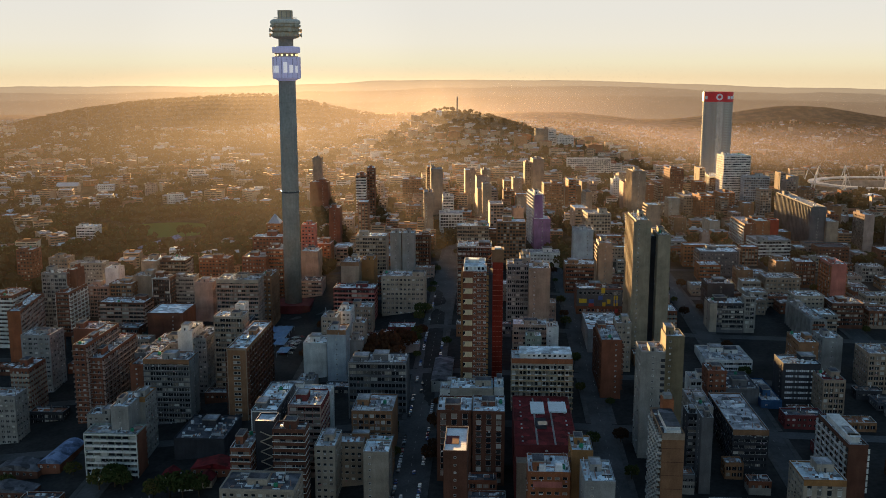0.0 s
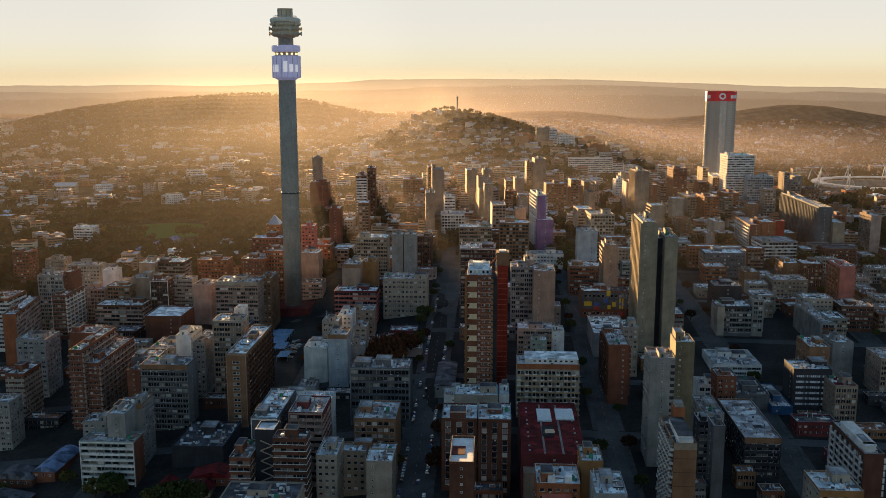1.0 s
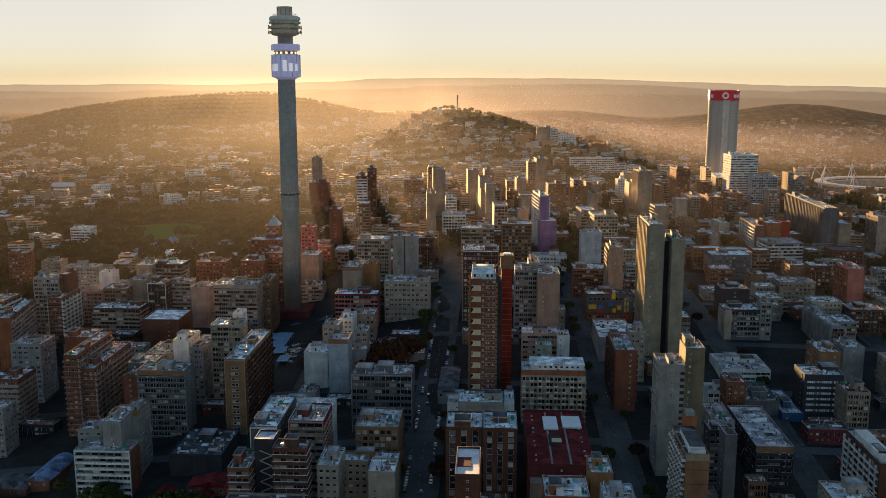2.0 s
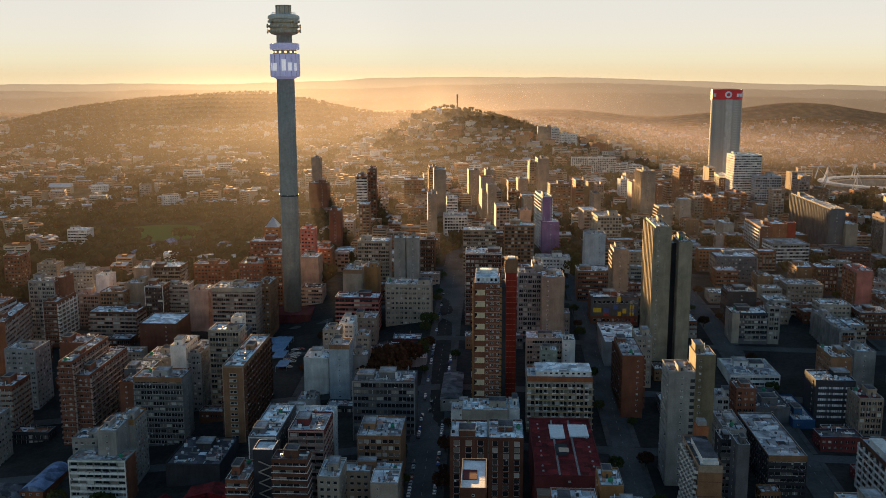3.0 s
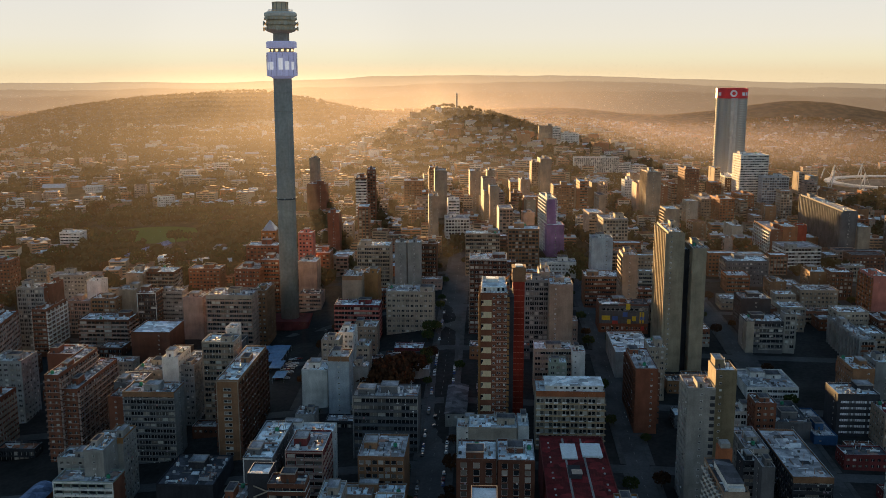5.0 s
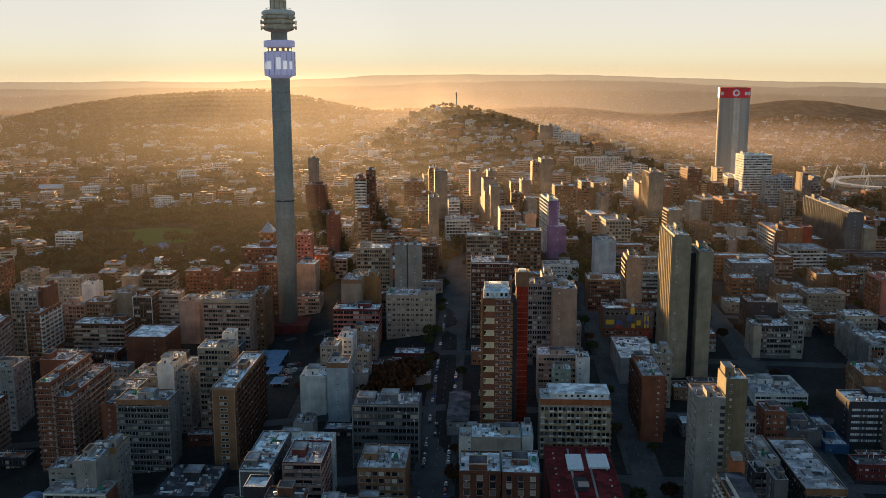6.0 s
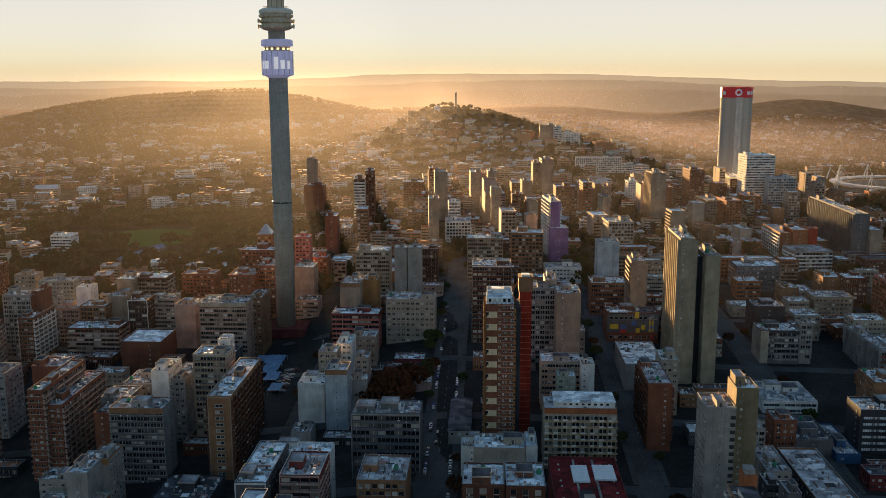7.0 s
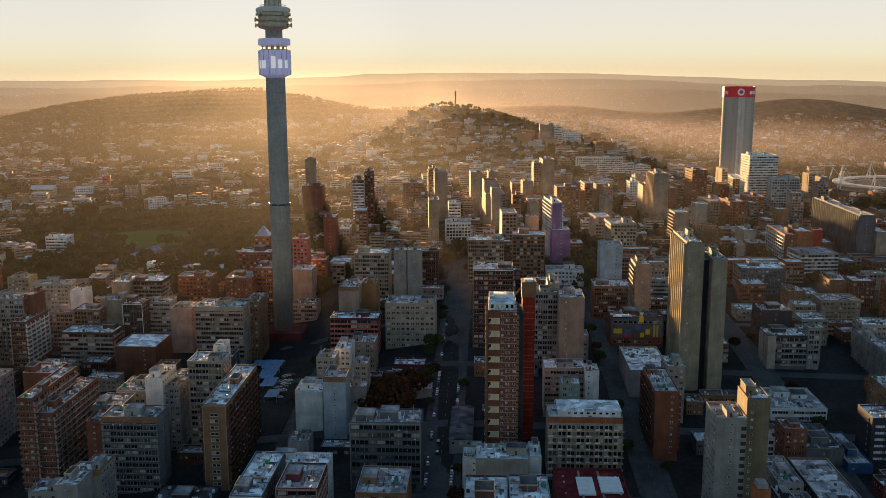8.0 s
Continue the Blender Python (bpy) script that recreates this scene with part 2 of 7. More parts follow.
class Build:
    """Quads and boxes gathered into one mesh."""

    def __init__(self):
        self.v, self.f, self.i = [], [], []

    def quad(self, a, b, c, d, mat=0):
        k = len(self.v)
        self.v += [a, b, c, d]
        self.f.append((k, k + 1, k + 2, k + 3))
        self.i.append(mat)

    def box(self, x0, y0, z0, x1, y1, z1, mat=0, top=None, taper=0.0):
        k = len(self.v)
        s = taper
        self.v += [(x0, y0, z0), (x1, y0, z0), (x1, y1, z0), (x0, y1, z0), (x0 + s, y0 + s, z1), (x1 - s, y0 + s, z1), (x1 - s, y1 - s, z1), (x0 + s, y1 - s, z1)]
        for q in ((0, 3, 2, 1), (4, 5, 6, 7), (0, 1, 5, 4), (1, 2, 6, 5), (2, 3, 7, 6), (3, 0, 4, 7)):
            self.f.append(tuple(k + j for j in q))
            self.i.append(mat)
        if top is not None:
            self.i[-5] = top

    def ring(self, cx, cy, profile, seg=24, mat=0, cap=True):
        """A turned body: profile is (radius, z) from the bottom to the top."""
        k = len(self.v)
        for r, z in profile:
            self.v += [(cx + r * math.cos(2 * math.pi * j / seg), cy + r * math.sin(2 * math.pi * j / seg), z) for j in range(seg)]
        for a in range(len(profile) - 1):
            for j in range(seg):
                j2 = (j + 1) % seg
                self.f.append((k + a * seg + j, k + a * seg + j2, k + (a + 1) * seg + j2, k + (a + 1) * seg + j))
                self.i.append(mat)
        if cap:
            self.f.append(tuple(k + (len(profile) - 1) * seg + j for j in range(seg)))
            self.f.append(tuple(k + j for j in reversed(range(seg))))
            self.i += [mat, mat]

    def bar(self, a, b, r, seg=5, mat=0):
        """A round bar from a to b."""
        a, b = Vector(a), Vector(b)
        q = (b - a).to_track_quat("Z", "Y")
        k = len(self.v)
        for e in (a, b):
            for j in range(seg):
                w = 2 * math.pi * j / seg
                self.v.append(tuple(e + q @ Vector((r * math.cos(w), r * math.sin(w), 0))))
        for j in range(seg):
            j2 = (j + 1) % seg
            self.f.append((k + j, k + j2, k + seg + j2, k + seg + j))
            self.i.append(mat)
        self.f += [tuple(k + seg + j for j in range(seg)), tuple(k + j for j in reversed(range(seg)))]
        self.i += [mat, mat]

    def mesh(self, name, mats, smooth=False):
        return mesh_of(name, self.v, self.f, mats, self.i, smooth)


def part(name, me, parent, place=(0, 0, 0), label=""):
    ob = new(name, me)
    ob.parent = parent
    ob.location = place
    return tagged(ob, label)


def thing(name, label, category, x, y, z, turn=TURN, group="", kind=""):
    ob = new(name)
    ob.empty_display_size = 1
    ob.location, ob.rotation_euler = (x, y, z), (0, 0, turn)
    return tagged(ob, label, category, group, kind)


# ---- one kind of thing: a block of flats or offices ----
FOOT = []                            # footprints in grid coordinates: u0, v0, u1, v1
STYLE = {"P": "punched windows", "R": "ribbon windows", "B": "balconies on every floor", "N": "blank end walls", "G": "a grid of framed windows", "V": "close vertical ribs", "L": "deep shaded loggias", "W": "tall window strips"}
INSET = 0.35


def face_plan(style, length, bay):
    """Window openings along one face: (start, end) pairs, and sill and head as shares of the storey."""
    if style == "N" or length < 3:
        return [], 0, 0
    n = max(1, round((length - 1.0) / bay))
    b = (length - 1.0) / n
    pier = {"P": 0.42, "R": 0.06, "B": 0.12, "G": 0.2, "V": 0.3, "L": 0.05, "W": 0.5}[style] * b
    cells = [(0.5 + i * b + pier / 2, 0.5 + (i + 1) * b - pier / 2) for i in range(n)]
    return cells, *{"P": (0.32, 0.74), "R": (0.36, 0.84), "B": (0.08, 0.8), "G": (0.2, 0.82), "V": (0.22, 0.8), "L": (0.3, 0.93), "W": (0.08, 0.9)}[style]


def face_frame(k, w, d):
    """Origin, along and outward vectors of face k: 0 front, 1 right, 2 back, 3 left."""
    return (((0, 0), (1, 0), (0, -1), w), ((w, 0), (0, 1), (1, 0), d), ((w, d), (-1, 0), (0, 1), w), ((0, d), (0, -1), (-1, 0), d))[k]


SHARED = {}
NEAR = 512                           # blocks nearer than this get each window as a piece of its own


def shared(key, make):
    if key not in SHARED:
        SHARED[key] = make()
    return SHARED[key]


def window_mesh(w, h):
    """A framed pane, its lower left corner at the origin, facing -y."""
    e, r = 0.09, 0.05
    v = [(0, -r, 0), (w, -r, 0), (w, -r, h), (0, -r, h), (e, -r, e), (w - e, -r, e), (w - e, -r, h - e), (e, -r, h - e), (e, 0, e), (w - e, 0, e), (w - e, 0, h - e), (e, 0, h - e)]
    f = [(0, 1, 5, 4), (1, 2, 6, 5), (2, 3, 7, 6), (3, 0, 4, 7), (4, 5, 9, 8), (5, 6, 10, 9), (6, 7, 11, 10), (7, 4, 8, 11), (8, 9, 10, 11)]
    return mesh_of("window", v, f, [wall_mat("white"), glass_mat()], [0] * 8 + [1])


def tower_block(x, y, w, d, top, wall="cream", front="P", side="P", bay=3.2, storey=3.4, band=None, roof="roof_grey", plant=1, turn=TURN, label="", base=None, balcony=None, words="", parapet=0.9, name="apartment_block", fascia=None, single=28, flank=None, lines=None, trim=None, strewn=True):
    """x, y: the front left corner; top: height of the roof's edge. front and side name the faces' styles; band: the colour of the
    strips under the windows where it is not the wall's; fascia: a strip along the top of the front."""
    c, s = math.cos(turn), math.sin(turn)
    ends = [(x + a * c - b * s, y + a * s + b * c) for a, b in ((0, 0), (w, 0), (w, d), (0, d))]
    us = [ungrid(*e) for e in ends]
    FOOT.append((min(u for u, _ in us), min(v for _, v in us), max(u for u, _ in us), max(v for _, v in us)))
    low = min(ground_z(*e) for e in ends) - 1.0
    top = max(top, low + 4.5)
    h = top - low
    count = max(1, int((h - 1.5) / storey))
    number = ("one", "two", "three", "four", "five", "six", "seven", "eight", "nine", "ten", "eleven", "twelve", "thirteen", "fourteen", "fifteen", "sixteen", "seventeen", "eighteen", "nineteen", "twenty")
    tall = number[count - 1] + "-storey" if count <= 20 else "very tall"
    if not label:
        label = f"{tall} {WORDS[wall]} block with {STYLE[front if front != 'N' else side]}" + (", " + words if words else "")
    ob = thing(name, label, "building", x, y, low, turn, "city blocks")
    if roof == "roof_grey" and int(abs(x) * 7 + y * 3) % 10 < 4:
        roof = "roof_pale"
    mats = [wall_mat(wall), wall_mat(band or wall), roof_mat(roof), wall_mat(flank or wall)]
    b, rows, singles = Build(), Build(), 0
    floors = [h - 0.6 - (i + 1) * storey for i in range(count)]
    floors = [z for z in floors if z > 0.3] or [0.3]
    z_low = floors[-1]
    for k in range(4):
        (ox, oy), (ax, ay), (nx, ny), length = face_frame(k, w, d)
        style = front if k in (0, 2) else side

        def at(u, depth, z):
            return (ox + ax * u - nx * depth, oy + ay * u - ny * depth, z)

        cells, sill, head = face_plan(style, length, bay)
        sill, head = sill * storey, head * storey
        deep = 1.2 if style == "L" else INSET
        if not cells:
            b.quad(at(0, 0, 0), at(length, 0, 0), at(length, 0, h), at(0, 0, h), 3 if k in (1, 3) else 0)
            pick = random.Random(int(abs(x) * 5 + y * 3 + k))
            if length > 6 and pick.random() < 0.6:
                u = length * pick.choice((0.25, 0.5, 0.5, 0.72))
                for z in floors:                 # a column of small stair and bathroom windows, and a rain pipe beside it
                    p0, p1 = at(u - 0.55, -0.05, 0), at(u + 0.55, 0.0, 0)
                    rows.box(min(p0[0], p1[0]), min(p0[1], p1[1]), z + 1.3, max(p0[0], p1[0]), max(p0[1], p1[1]), z + 2.3, 1)
                    rows.quad(at(u - 0.43, -0.055, z + 1.42), at(u + 0.43, -0.055, z + 1.42), at(u + 0.43, -0.055, z + 2.18), at(u - 0.43, -0.055, z + 2.18))
                p0, p1 = at(u + 1.5, -0.16, 0), at(u + 1.66, 0.0, 0)
                b.box(min(p0[0], p1[0]), min(p0[1], p1[1]), 0.5, max(p0[0], p1[0]), max(p0[1], p1[1]), h - 0.4, 1)
            continue
        z_prev = 0.0
        for z in reversed(floors):
            b.quad(at(0, 0, z_prev), at(length, 0, z_prev), at(length, 0, z + sill), at(0, 0, z + sill), 1)
            z_prev = z + head
            b.quad(at(0, 0, z + sill), at(length, 0, z + sill), at(length, deep, z + sill), at(0, deep, z + sill), 1)
            b.quad(at(0, deep, z + head), at(length, deep, z + head), at(length, 0, z + head), at(0, 0, z + head), 1)
            edges = [0] + [e for cell in cells for e in cell] + [length]
            for u0, u1 in zip(edges[::2], edges[1::2]):
                b.quad(at(u0, 0, z + sill), at(u1, 0, z + sill), at(u1, 0, z + head), at(u0, 0, z + head))
                b.quad(at(u1, 0, z + sill), at(u1, deep, z + sill), at(u1, deep, z + head), at(u1, 0, z + head))
                b.quad(at(u0, deep, z + sill), at(u0, 0, z + sill), at(u0, 0, z + head), at(u0, deep, z + head))
        b.quad(at(0, 0, z_prev), at(length, 0, z_prev), at(length, 0, h), at(0, 0, h))
        facing = k == 0 or k == (1 if x + w / 2 < 0 else 3)
        for i, z in enumerate(floors):
            for u0, u1 in cells:
                if y < NEAR and facing and singles < single:
                    key = ("window", round(u1 - u0, 2), round(head - sill, 2))
                    q = part("window", shared(key, lambda: window_mesh(u1 - u0, head - sill)), ob, at(u0, deep - 0.02, z + sill))
                    q.rotation_euler = (0, 0, k * math.pi / 2)
                    singles += 1
                else:
                    rows.quad(at(u0, deep - 0.02, z + sill), at(u1, deep - 0.02, z + sill), at(u1, deep - 0.02, z + head), at(u0, deep - 0.02, z + head))
                    if y < 900:
                        mid = (u0 + u1) / 2
                        p0, p1 = at(mid - 0.06, deep - 0.08, 0), at(mid + 0.06, deep - 0.03, 0)
                        rows.box(min(p0[0], p1[0]), min(p0[1], p1[1]), z + sill, max(p0[0], p1[0]), max(p0[1], p1[1]), z + head, 1)
        if style in "VG":
            prev = 0.0
            for u0, u1 in cells + [(length - 0.1, length)]:
                mid, rib = (prev + u0) / 2, 0.09 * bay if style == "V" else 0.3
                p0, p1 = at(mid - rib, 0.0, 0), at(mid + rib, -0.3 * bay if style == "V" else -0.45, 0)
                b.box(min(p0[0], p1[0]), min(p0[1], p1[1]), z_low, max(p0[0], p1[0]), max(p0[1], p1[1]), h - 0.3)
                prev = u1
        if style == "B":
            bb = Build()
            p0, p1 = at(0.6, 0, 0), at(length - 0.6, -1.25, 0)
            q0, q1 = at(0.6, -1.13, 0), at(length - 0.6, -1.25, 0)
            bb.box(min(p0[0], p1[0]), min(p0[1], p1[1]), -0.2, max(p0[0], p1[0]), max(p0[1], p1[1]), 0.0)
            bb.box(min(q0[0], q1[0]), min(q0[1], q1[1]), 0.0, max(q0[0], q1[0]), max(q0[1], q1[1]), 0.95)
            for i in range(0, len(cells) + 1, 2):
                u = cells[i][0] - 0.25 if i < len(cells) else length - 0.8
                p0, p1 = at(u, 0, 0), at(u + 0.15, -1.13, 0)
                bb.box(min(p0[0], p1[0]), min(p0[1], p1[1]), 0.0, max(p0[0], p1[0]), max(p0[1], p1[1]), 2.5)
            me = bb.mesh("balcony", wall_mat(balcony or band or wall))
            levels = floors[:-1] if len(floors) > 1 else floors
            if y < 900:
                for z in levels:
                    part("balcony", me, ob, (0, 0, z))
            else:
                stack = Build()
                for z in levels:
                    k0 = len(stack.v)
                    stack.v += [(p[0], p[1], p[2] + z) for p in bb.v]
                    stack.f += [tuple(k0 + j for j in q) for q in bb.f]
                    stack.i += bb.i
                tagged(part("balconies", stack.mesh("balconies", wall_mat(balcony or band or wall)), ob), kind="stuff")
    part("wall", b.mesh("wall", mats), ob)
    if rows.v:
        tagged(part("window_panes", rows.mesh("window_panes", [glass_mat(), wall_mat("white")]), ob), kind="stuff")
    r, e = Build(), 0.3
    rng = random.Random(int(abs(x) * 13 + abs(y) * 7 + w * 3))
    r.box(e, e, -0.3, w - e, d - e, 0.0, 0)
    if strewn and single and y < 820 and w > 6 and d > 6:
        f = Build()
        roof_fittings(f, w, d, rng)
        tagged(part("roof_clutter", f.mesh("roof_clutter", FITTINGS), ob, (0, 0, h), "low walls, pipes and hatches on the roof"), kind="stuff")
    elif strewn and y < 900 and w > 6 and d > 6:
        roof_fittings(r, w, d, rng, 3)
    if single:
        part("roof", r.mesh("roof", mats[2]), ob, (0, 0, h))
        r = Build()
    for q in ((0, 0, w, e), (0, d - e, w, d), (0, e, e, d - e), (w - e, e, w, d - e)):
        r.box(q[0], q[1], 0.002, q[2], q[3], parapet, 0 if single else 1, top=2 if not single else 1)
    coping = wall_mat(("white", "white", "concrete", "pale_blue", wall)[int(abs(x) * 3 + y) % 5])
    if single:
        part("parapet", r.mesh("parapet", [wall_mat(fascia or wall), coping]), ob, (0, 0, h))
    else:
        part("roof", r.mesh("roof", [mats[2], wall_mat(wall), coping, FITTINGS]), ob, (0, 0, h))
    if fascia:
        r = Build()
        r.box(0.0, -0.12, -2.2, w, 0.0, 0.0)
        part("fascia", r.mesh("fascia", wall_mat(fascia)), ob, (0, 0, h))
    if lines:
        r = Build()
        for q in ((-0.15, -0.18, w + 0.15, -0.002), (-0.15, d + 0.002, w + 0.15, d + 0.18), (-0.18, -0.002, -0.002, d + 0.002), (w + 0.002, -0.002, w + 0.18, d + 0.002)):
            r.box(q[0], q[1], -0.28, q[2], q[3], 0.0)
        me = r.mesh("floor_line", wall_mat(lines))
        for z in floors:
            part("floor_line", me, ob, (0, 0, z + 0.36 * storey))
    if trim:
        for u in (-0.05, w - 0.55):
            r = Build()
            r.box(u, -0.3, 0.5, u + 0.45, -0.003, h + 0.5)
            part("edge_trim", r.mesh("edge_trim", wall_mat(trim)), ob)
        r = Build()
        r.box(0.55, -0.35, h - 0.3, w - 0.55, -0.003, h + 0.4)
        part("edge_trim", r.mesh("edge_trim", wall_mat(trim)), ob)
    if plant and w > 5 and d > 5:
        roof_clutter(ob, w, d, h, wall, rng, plant)
    if y < 720 and single:
        wall_units(ob, w, d, h, front, side, bay, storey, floors, 1 if x + w / 2 < 0 else 3, rng)
    return ob


def roof_fittings(b, w, d, rng, mat=0):
    """Low walls, hatches, pipes and sheet-metal covers strewn over a flat roof."""
    for _ in range(int(min(46, 8 + w * d / 16))):
        kind = rng.random()
        px, py = rng.uniform(0.9, w - 1.2), rng.uniform(0.9, d - 1.2)
        if kind < 0.3:
            a, c, z = rng.uniform(0.3, 0.8), rng.uniform(0.3, 0.8), rng.uniform(0.4, 1.3)
        elif kind < 0.5:
            a, c, z = rng.uniform(1.0, 3.4), 0.14, rng.uniform(0.25, 0.9)
        elif kind < 0.7:
            a, c, z = 0.14, rng.uniform(1.0, 4.0), rng.uniform(0.25, 0.9)
        elif kind < 0.85:
            a, c, z = rng.uniform(0.9, 2.6), rng.uniform(0.9, 2.6), rng.uniform(0.12, 0.3)
        else:
            a, c, z = 0.12, 0.12, rng.uniform(1.2, 3.2)
        a, c = min(a, px - 0.5, w - px - 0.5), min(c, py - 0.5, d - py - 0.5)
        if a > 0.1 and c > 0.1:
            b.box(px - a, py - c, 0.004, px + a, py + c, z, mat)


def wall_units(ob, w, d, h, front, side, bay, storey, floors, flank, rng):
    """Air conditioners, washing and blinds outside some of the windows."""
    b = Build()
    for k, style in ((0, front), (flank, side)):
        (ox, oy), (ax, ay), (nx, ny), length = face_frame(k, w, d)
        cells, sill, head = face_plan(style, length, bay)
        out = 1.27 if style == "B" else 0.0
        for z in floors:
            for u0, u1 in cells:
                pick = rng.random()
                if pick > 0.3:
                    continue
                u = rng.uniform(u0, max(u0, u1 - 0.9))
                e, z0, z1, deep = (0.8, -0.75, -0.15, 0.38) if pick < 0.12 else (min(1.5, u1 - u0), 0.0, rng.uniform(0.25, 0.6), 0.09) if pick < 0.22 else (0.5, -0.5, 0.1, 0.2)
                zb = z + sill * storey + (0.5 if style == "B" else 0.0)
                p0 = (ox + ax * u + nx * (out + 0.004), oy + ay * u + ny * (out + 0.004))
                p1 = (ox + ax * (u + e) + nx * (out + deep), oy + ay * (u + e) + ny * (out + deep))
                b.box(min(p0[0], p1[0]), min(p0[1], p1[1]), zb + z0, max(p0[0], p1[0]), max(p0[1], p1[1]), zb + z1)
    if b.v:
        tagged(part("facade_clutter", b.mesh("facade_clutter", UNITS), ob, label="air conditioners and hanging cloths at some windows"), kind="stuff")


def tank_mesh(mat):
    b = Build()
    b.ring(0, 0, ((0.95, 0.5), (1.0, 0.6), (1.0, 2.0), (0.6, 2.35), (0.25, 2.45)), 12)
    for a, c in ((-0.6, -0.6), (0.6, -0.6), (0.6, 0.6), (-0.6, 0.6)):
        b.box(a - 0.06, c - 0.06, 0, a + 0.06, c + 0.06, 0.52)
    return b.mesh("water_tank", mat)


def vent_mesh():
    b = Build()
    b.box(-0.8, -0.6, 0.12, 0.8, 0.6, 1.1, taper=0.05)
    b.box(-0.7, -0.5, 0, 0.7, 0.5, 0.12)
    b.ring(0, 0, ((0.42, 1.1), (0.42, 1.2), (0.3, 1.22)), 10)
    return b.mesh("roof_vent", METAL)


def mast_mesh():
    b = Build()
    b.bar((0, 0, 0), (0, 0, 5.5), 0.07)
    for z, r in ((3.2, 0.8), (4.0, 1.0), (4.7, 0.7)):
        b.bar((-r, 0, z), (r, 0, z), 0.035, 4)
    b.box(-0.25, -0.25, 0, 0.25, 0.25, 0.25)
    return b.mesh("antenna", METAL)


def duct_mesh():
    b = Build()
    b.box(-2.6, -0.35, 0.3, 2.6, 0.35, 0.9)
    b.box(2.0, -0.3, 0.9, 2.6, 0.3, 1.6)
    for a in (-2.2, 0, 2.2):
        b.box(a - 0.06, -0.3, 0, a + 0.06, 0.3, 0.3)
    return b.mesh("duct", METAL)


def dish_mesh():
    b = Build()
    b.ring(0, 0, ((0.12, 0.0), (0.12, 0.6)), 6)
    b.ring(0, 0, ((0.1, 0.6), (0.55, 0.75), (0.75, 0.95), (0.7, 0.95), (0.5, 0.8)), 12)
    return b.mesh("dish", TANK_WHITE)


def door_mesh():
    """A steel door in its frame, facing -y."""
    b = Build()
    b.box(-0.55, -0.05, 0.05, 0.45, 0.0, 2.1)
    b.box(-0.45, -0.07, 0.1, 0.35, -0.05, 2.0)
    b.box(0.22, -0.12, 0.95, 0.28, -0.07, 1.15)
    return b.mesh("door", DARK_METAL)


def lid_mesh():
    b = Build()
    b.ring(0, 0, ((0.42, 2.36), (0.44, 2.42), (0.44, 2.54), (0.3, 2.6)), 12)
    b.ring(0.6, 0.0, ((0.08, 2.2), (0.08, 2.5)), 6)
    return b.mesh("lid", DARK_METAL)


def roof_clutter(ob, w, d, h, wall, rng, plant):
    """Lift rooms, tanks, vents, ducts and masts on a roof."""
    taken = []

    def free(a, c):
        for _ in range(12):
            px, py = rng.uniform(0.8 + a, max(0.9 + a, w - 0.8 - a)), rng.uniform(0.8 + c, max(0.9 + c, d - 0.8 - c))
            if px + a < w - 0.4 and py + c < d - 0.4 and all(abs(px - q[0]) > a + q[2] + 0.2 or abs(py - q[1]) > c + q[3] + 0.2 for q in taken):
                taken.append((px, py, a, c))
                return px, py
        return None

    for _ in range(plant):
        a, c = rng.uniform(0.13, 0.24) * w, rng.uniform(0.16, 0.3) * d
        a, c = min(a, 4.5), min(c, 4.5)
        at = free(a, c)
        if at:
            hh = rng.uniform(2.2, 4.2)
            b = Build()
            b.box(-a, -c, 0.002, a, c, hh, 0)
            b.box(-a - 0.2, -c - 0.2, hh, a + 0.2, c + 0.2, hh + 0.2, 1, top=2)
            # rim added to keep the low sun off this roof
            for q in ((-a - 0.2, -c - 0.2, a + 0.2, -c), (-a - 0.2, c, a + 0.2, c + 0.2), (-a - 0.2, -c, -a, c), (a, -c, a + 0.2, c)):
                b.box(q[0], q[1], hh + 0.2, q[2], q[3], hh + 0.6, 1)
            room = part("plant_room", b.mesh("plant_room", [wall_mat(wall), wall_mat("concrete"), roof_mat(rng.choice(["roof_dark", "roof_grey"]))]), ob, (at[0], at[1], h))
            part("door", shared("plant_door", door_mesh), room, (0, -c, 0), "dark steel door")
    area = w * d
    for kind, make, num, a, c in (("water_tank", lambda: tank_mesh(TANK_GREEN if rng.random() < 0.35 else TANK_WHITE), area / 500, 1.1, 1.1), ("roof_vent", lambda: shared("vent", vent_mesh), area / 190, 0.9, 0.7), ("duct", lambda: shared("duct", duct_mesh), area / 420, 2.7, 0.5), ("dish", lambda: shared("dish", dish_mesh), area / 1100, 0.8, 0.8), ("antenna", lambda: shared("mast", mast_mesh), area / 650, 0.3, 0.3)):
        n = int(num * (1.0 if ob.location.y < 800 else 0.35) + rng.random())
        for _ in range(min(n, 7)):
            at = free(a, c)
            if at:
                q = part(kind, make(), ob, (at[0], at[1], h))
                if kind == "water_tank":
                    part("lid", shared("tank_lid", lid_mesh), q, label="dark tank lid")
                if kind in ("roof_vent", "antenna", "dish"):
                    q.rotation_euler = (0, 0, rng.choice((0, math.pi / 2)))


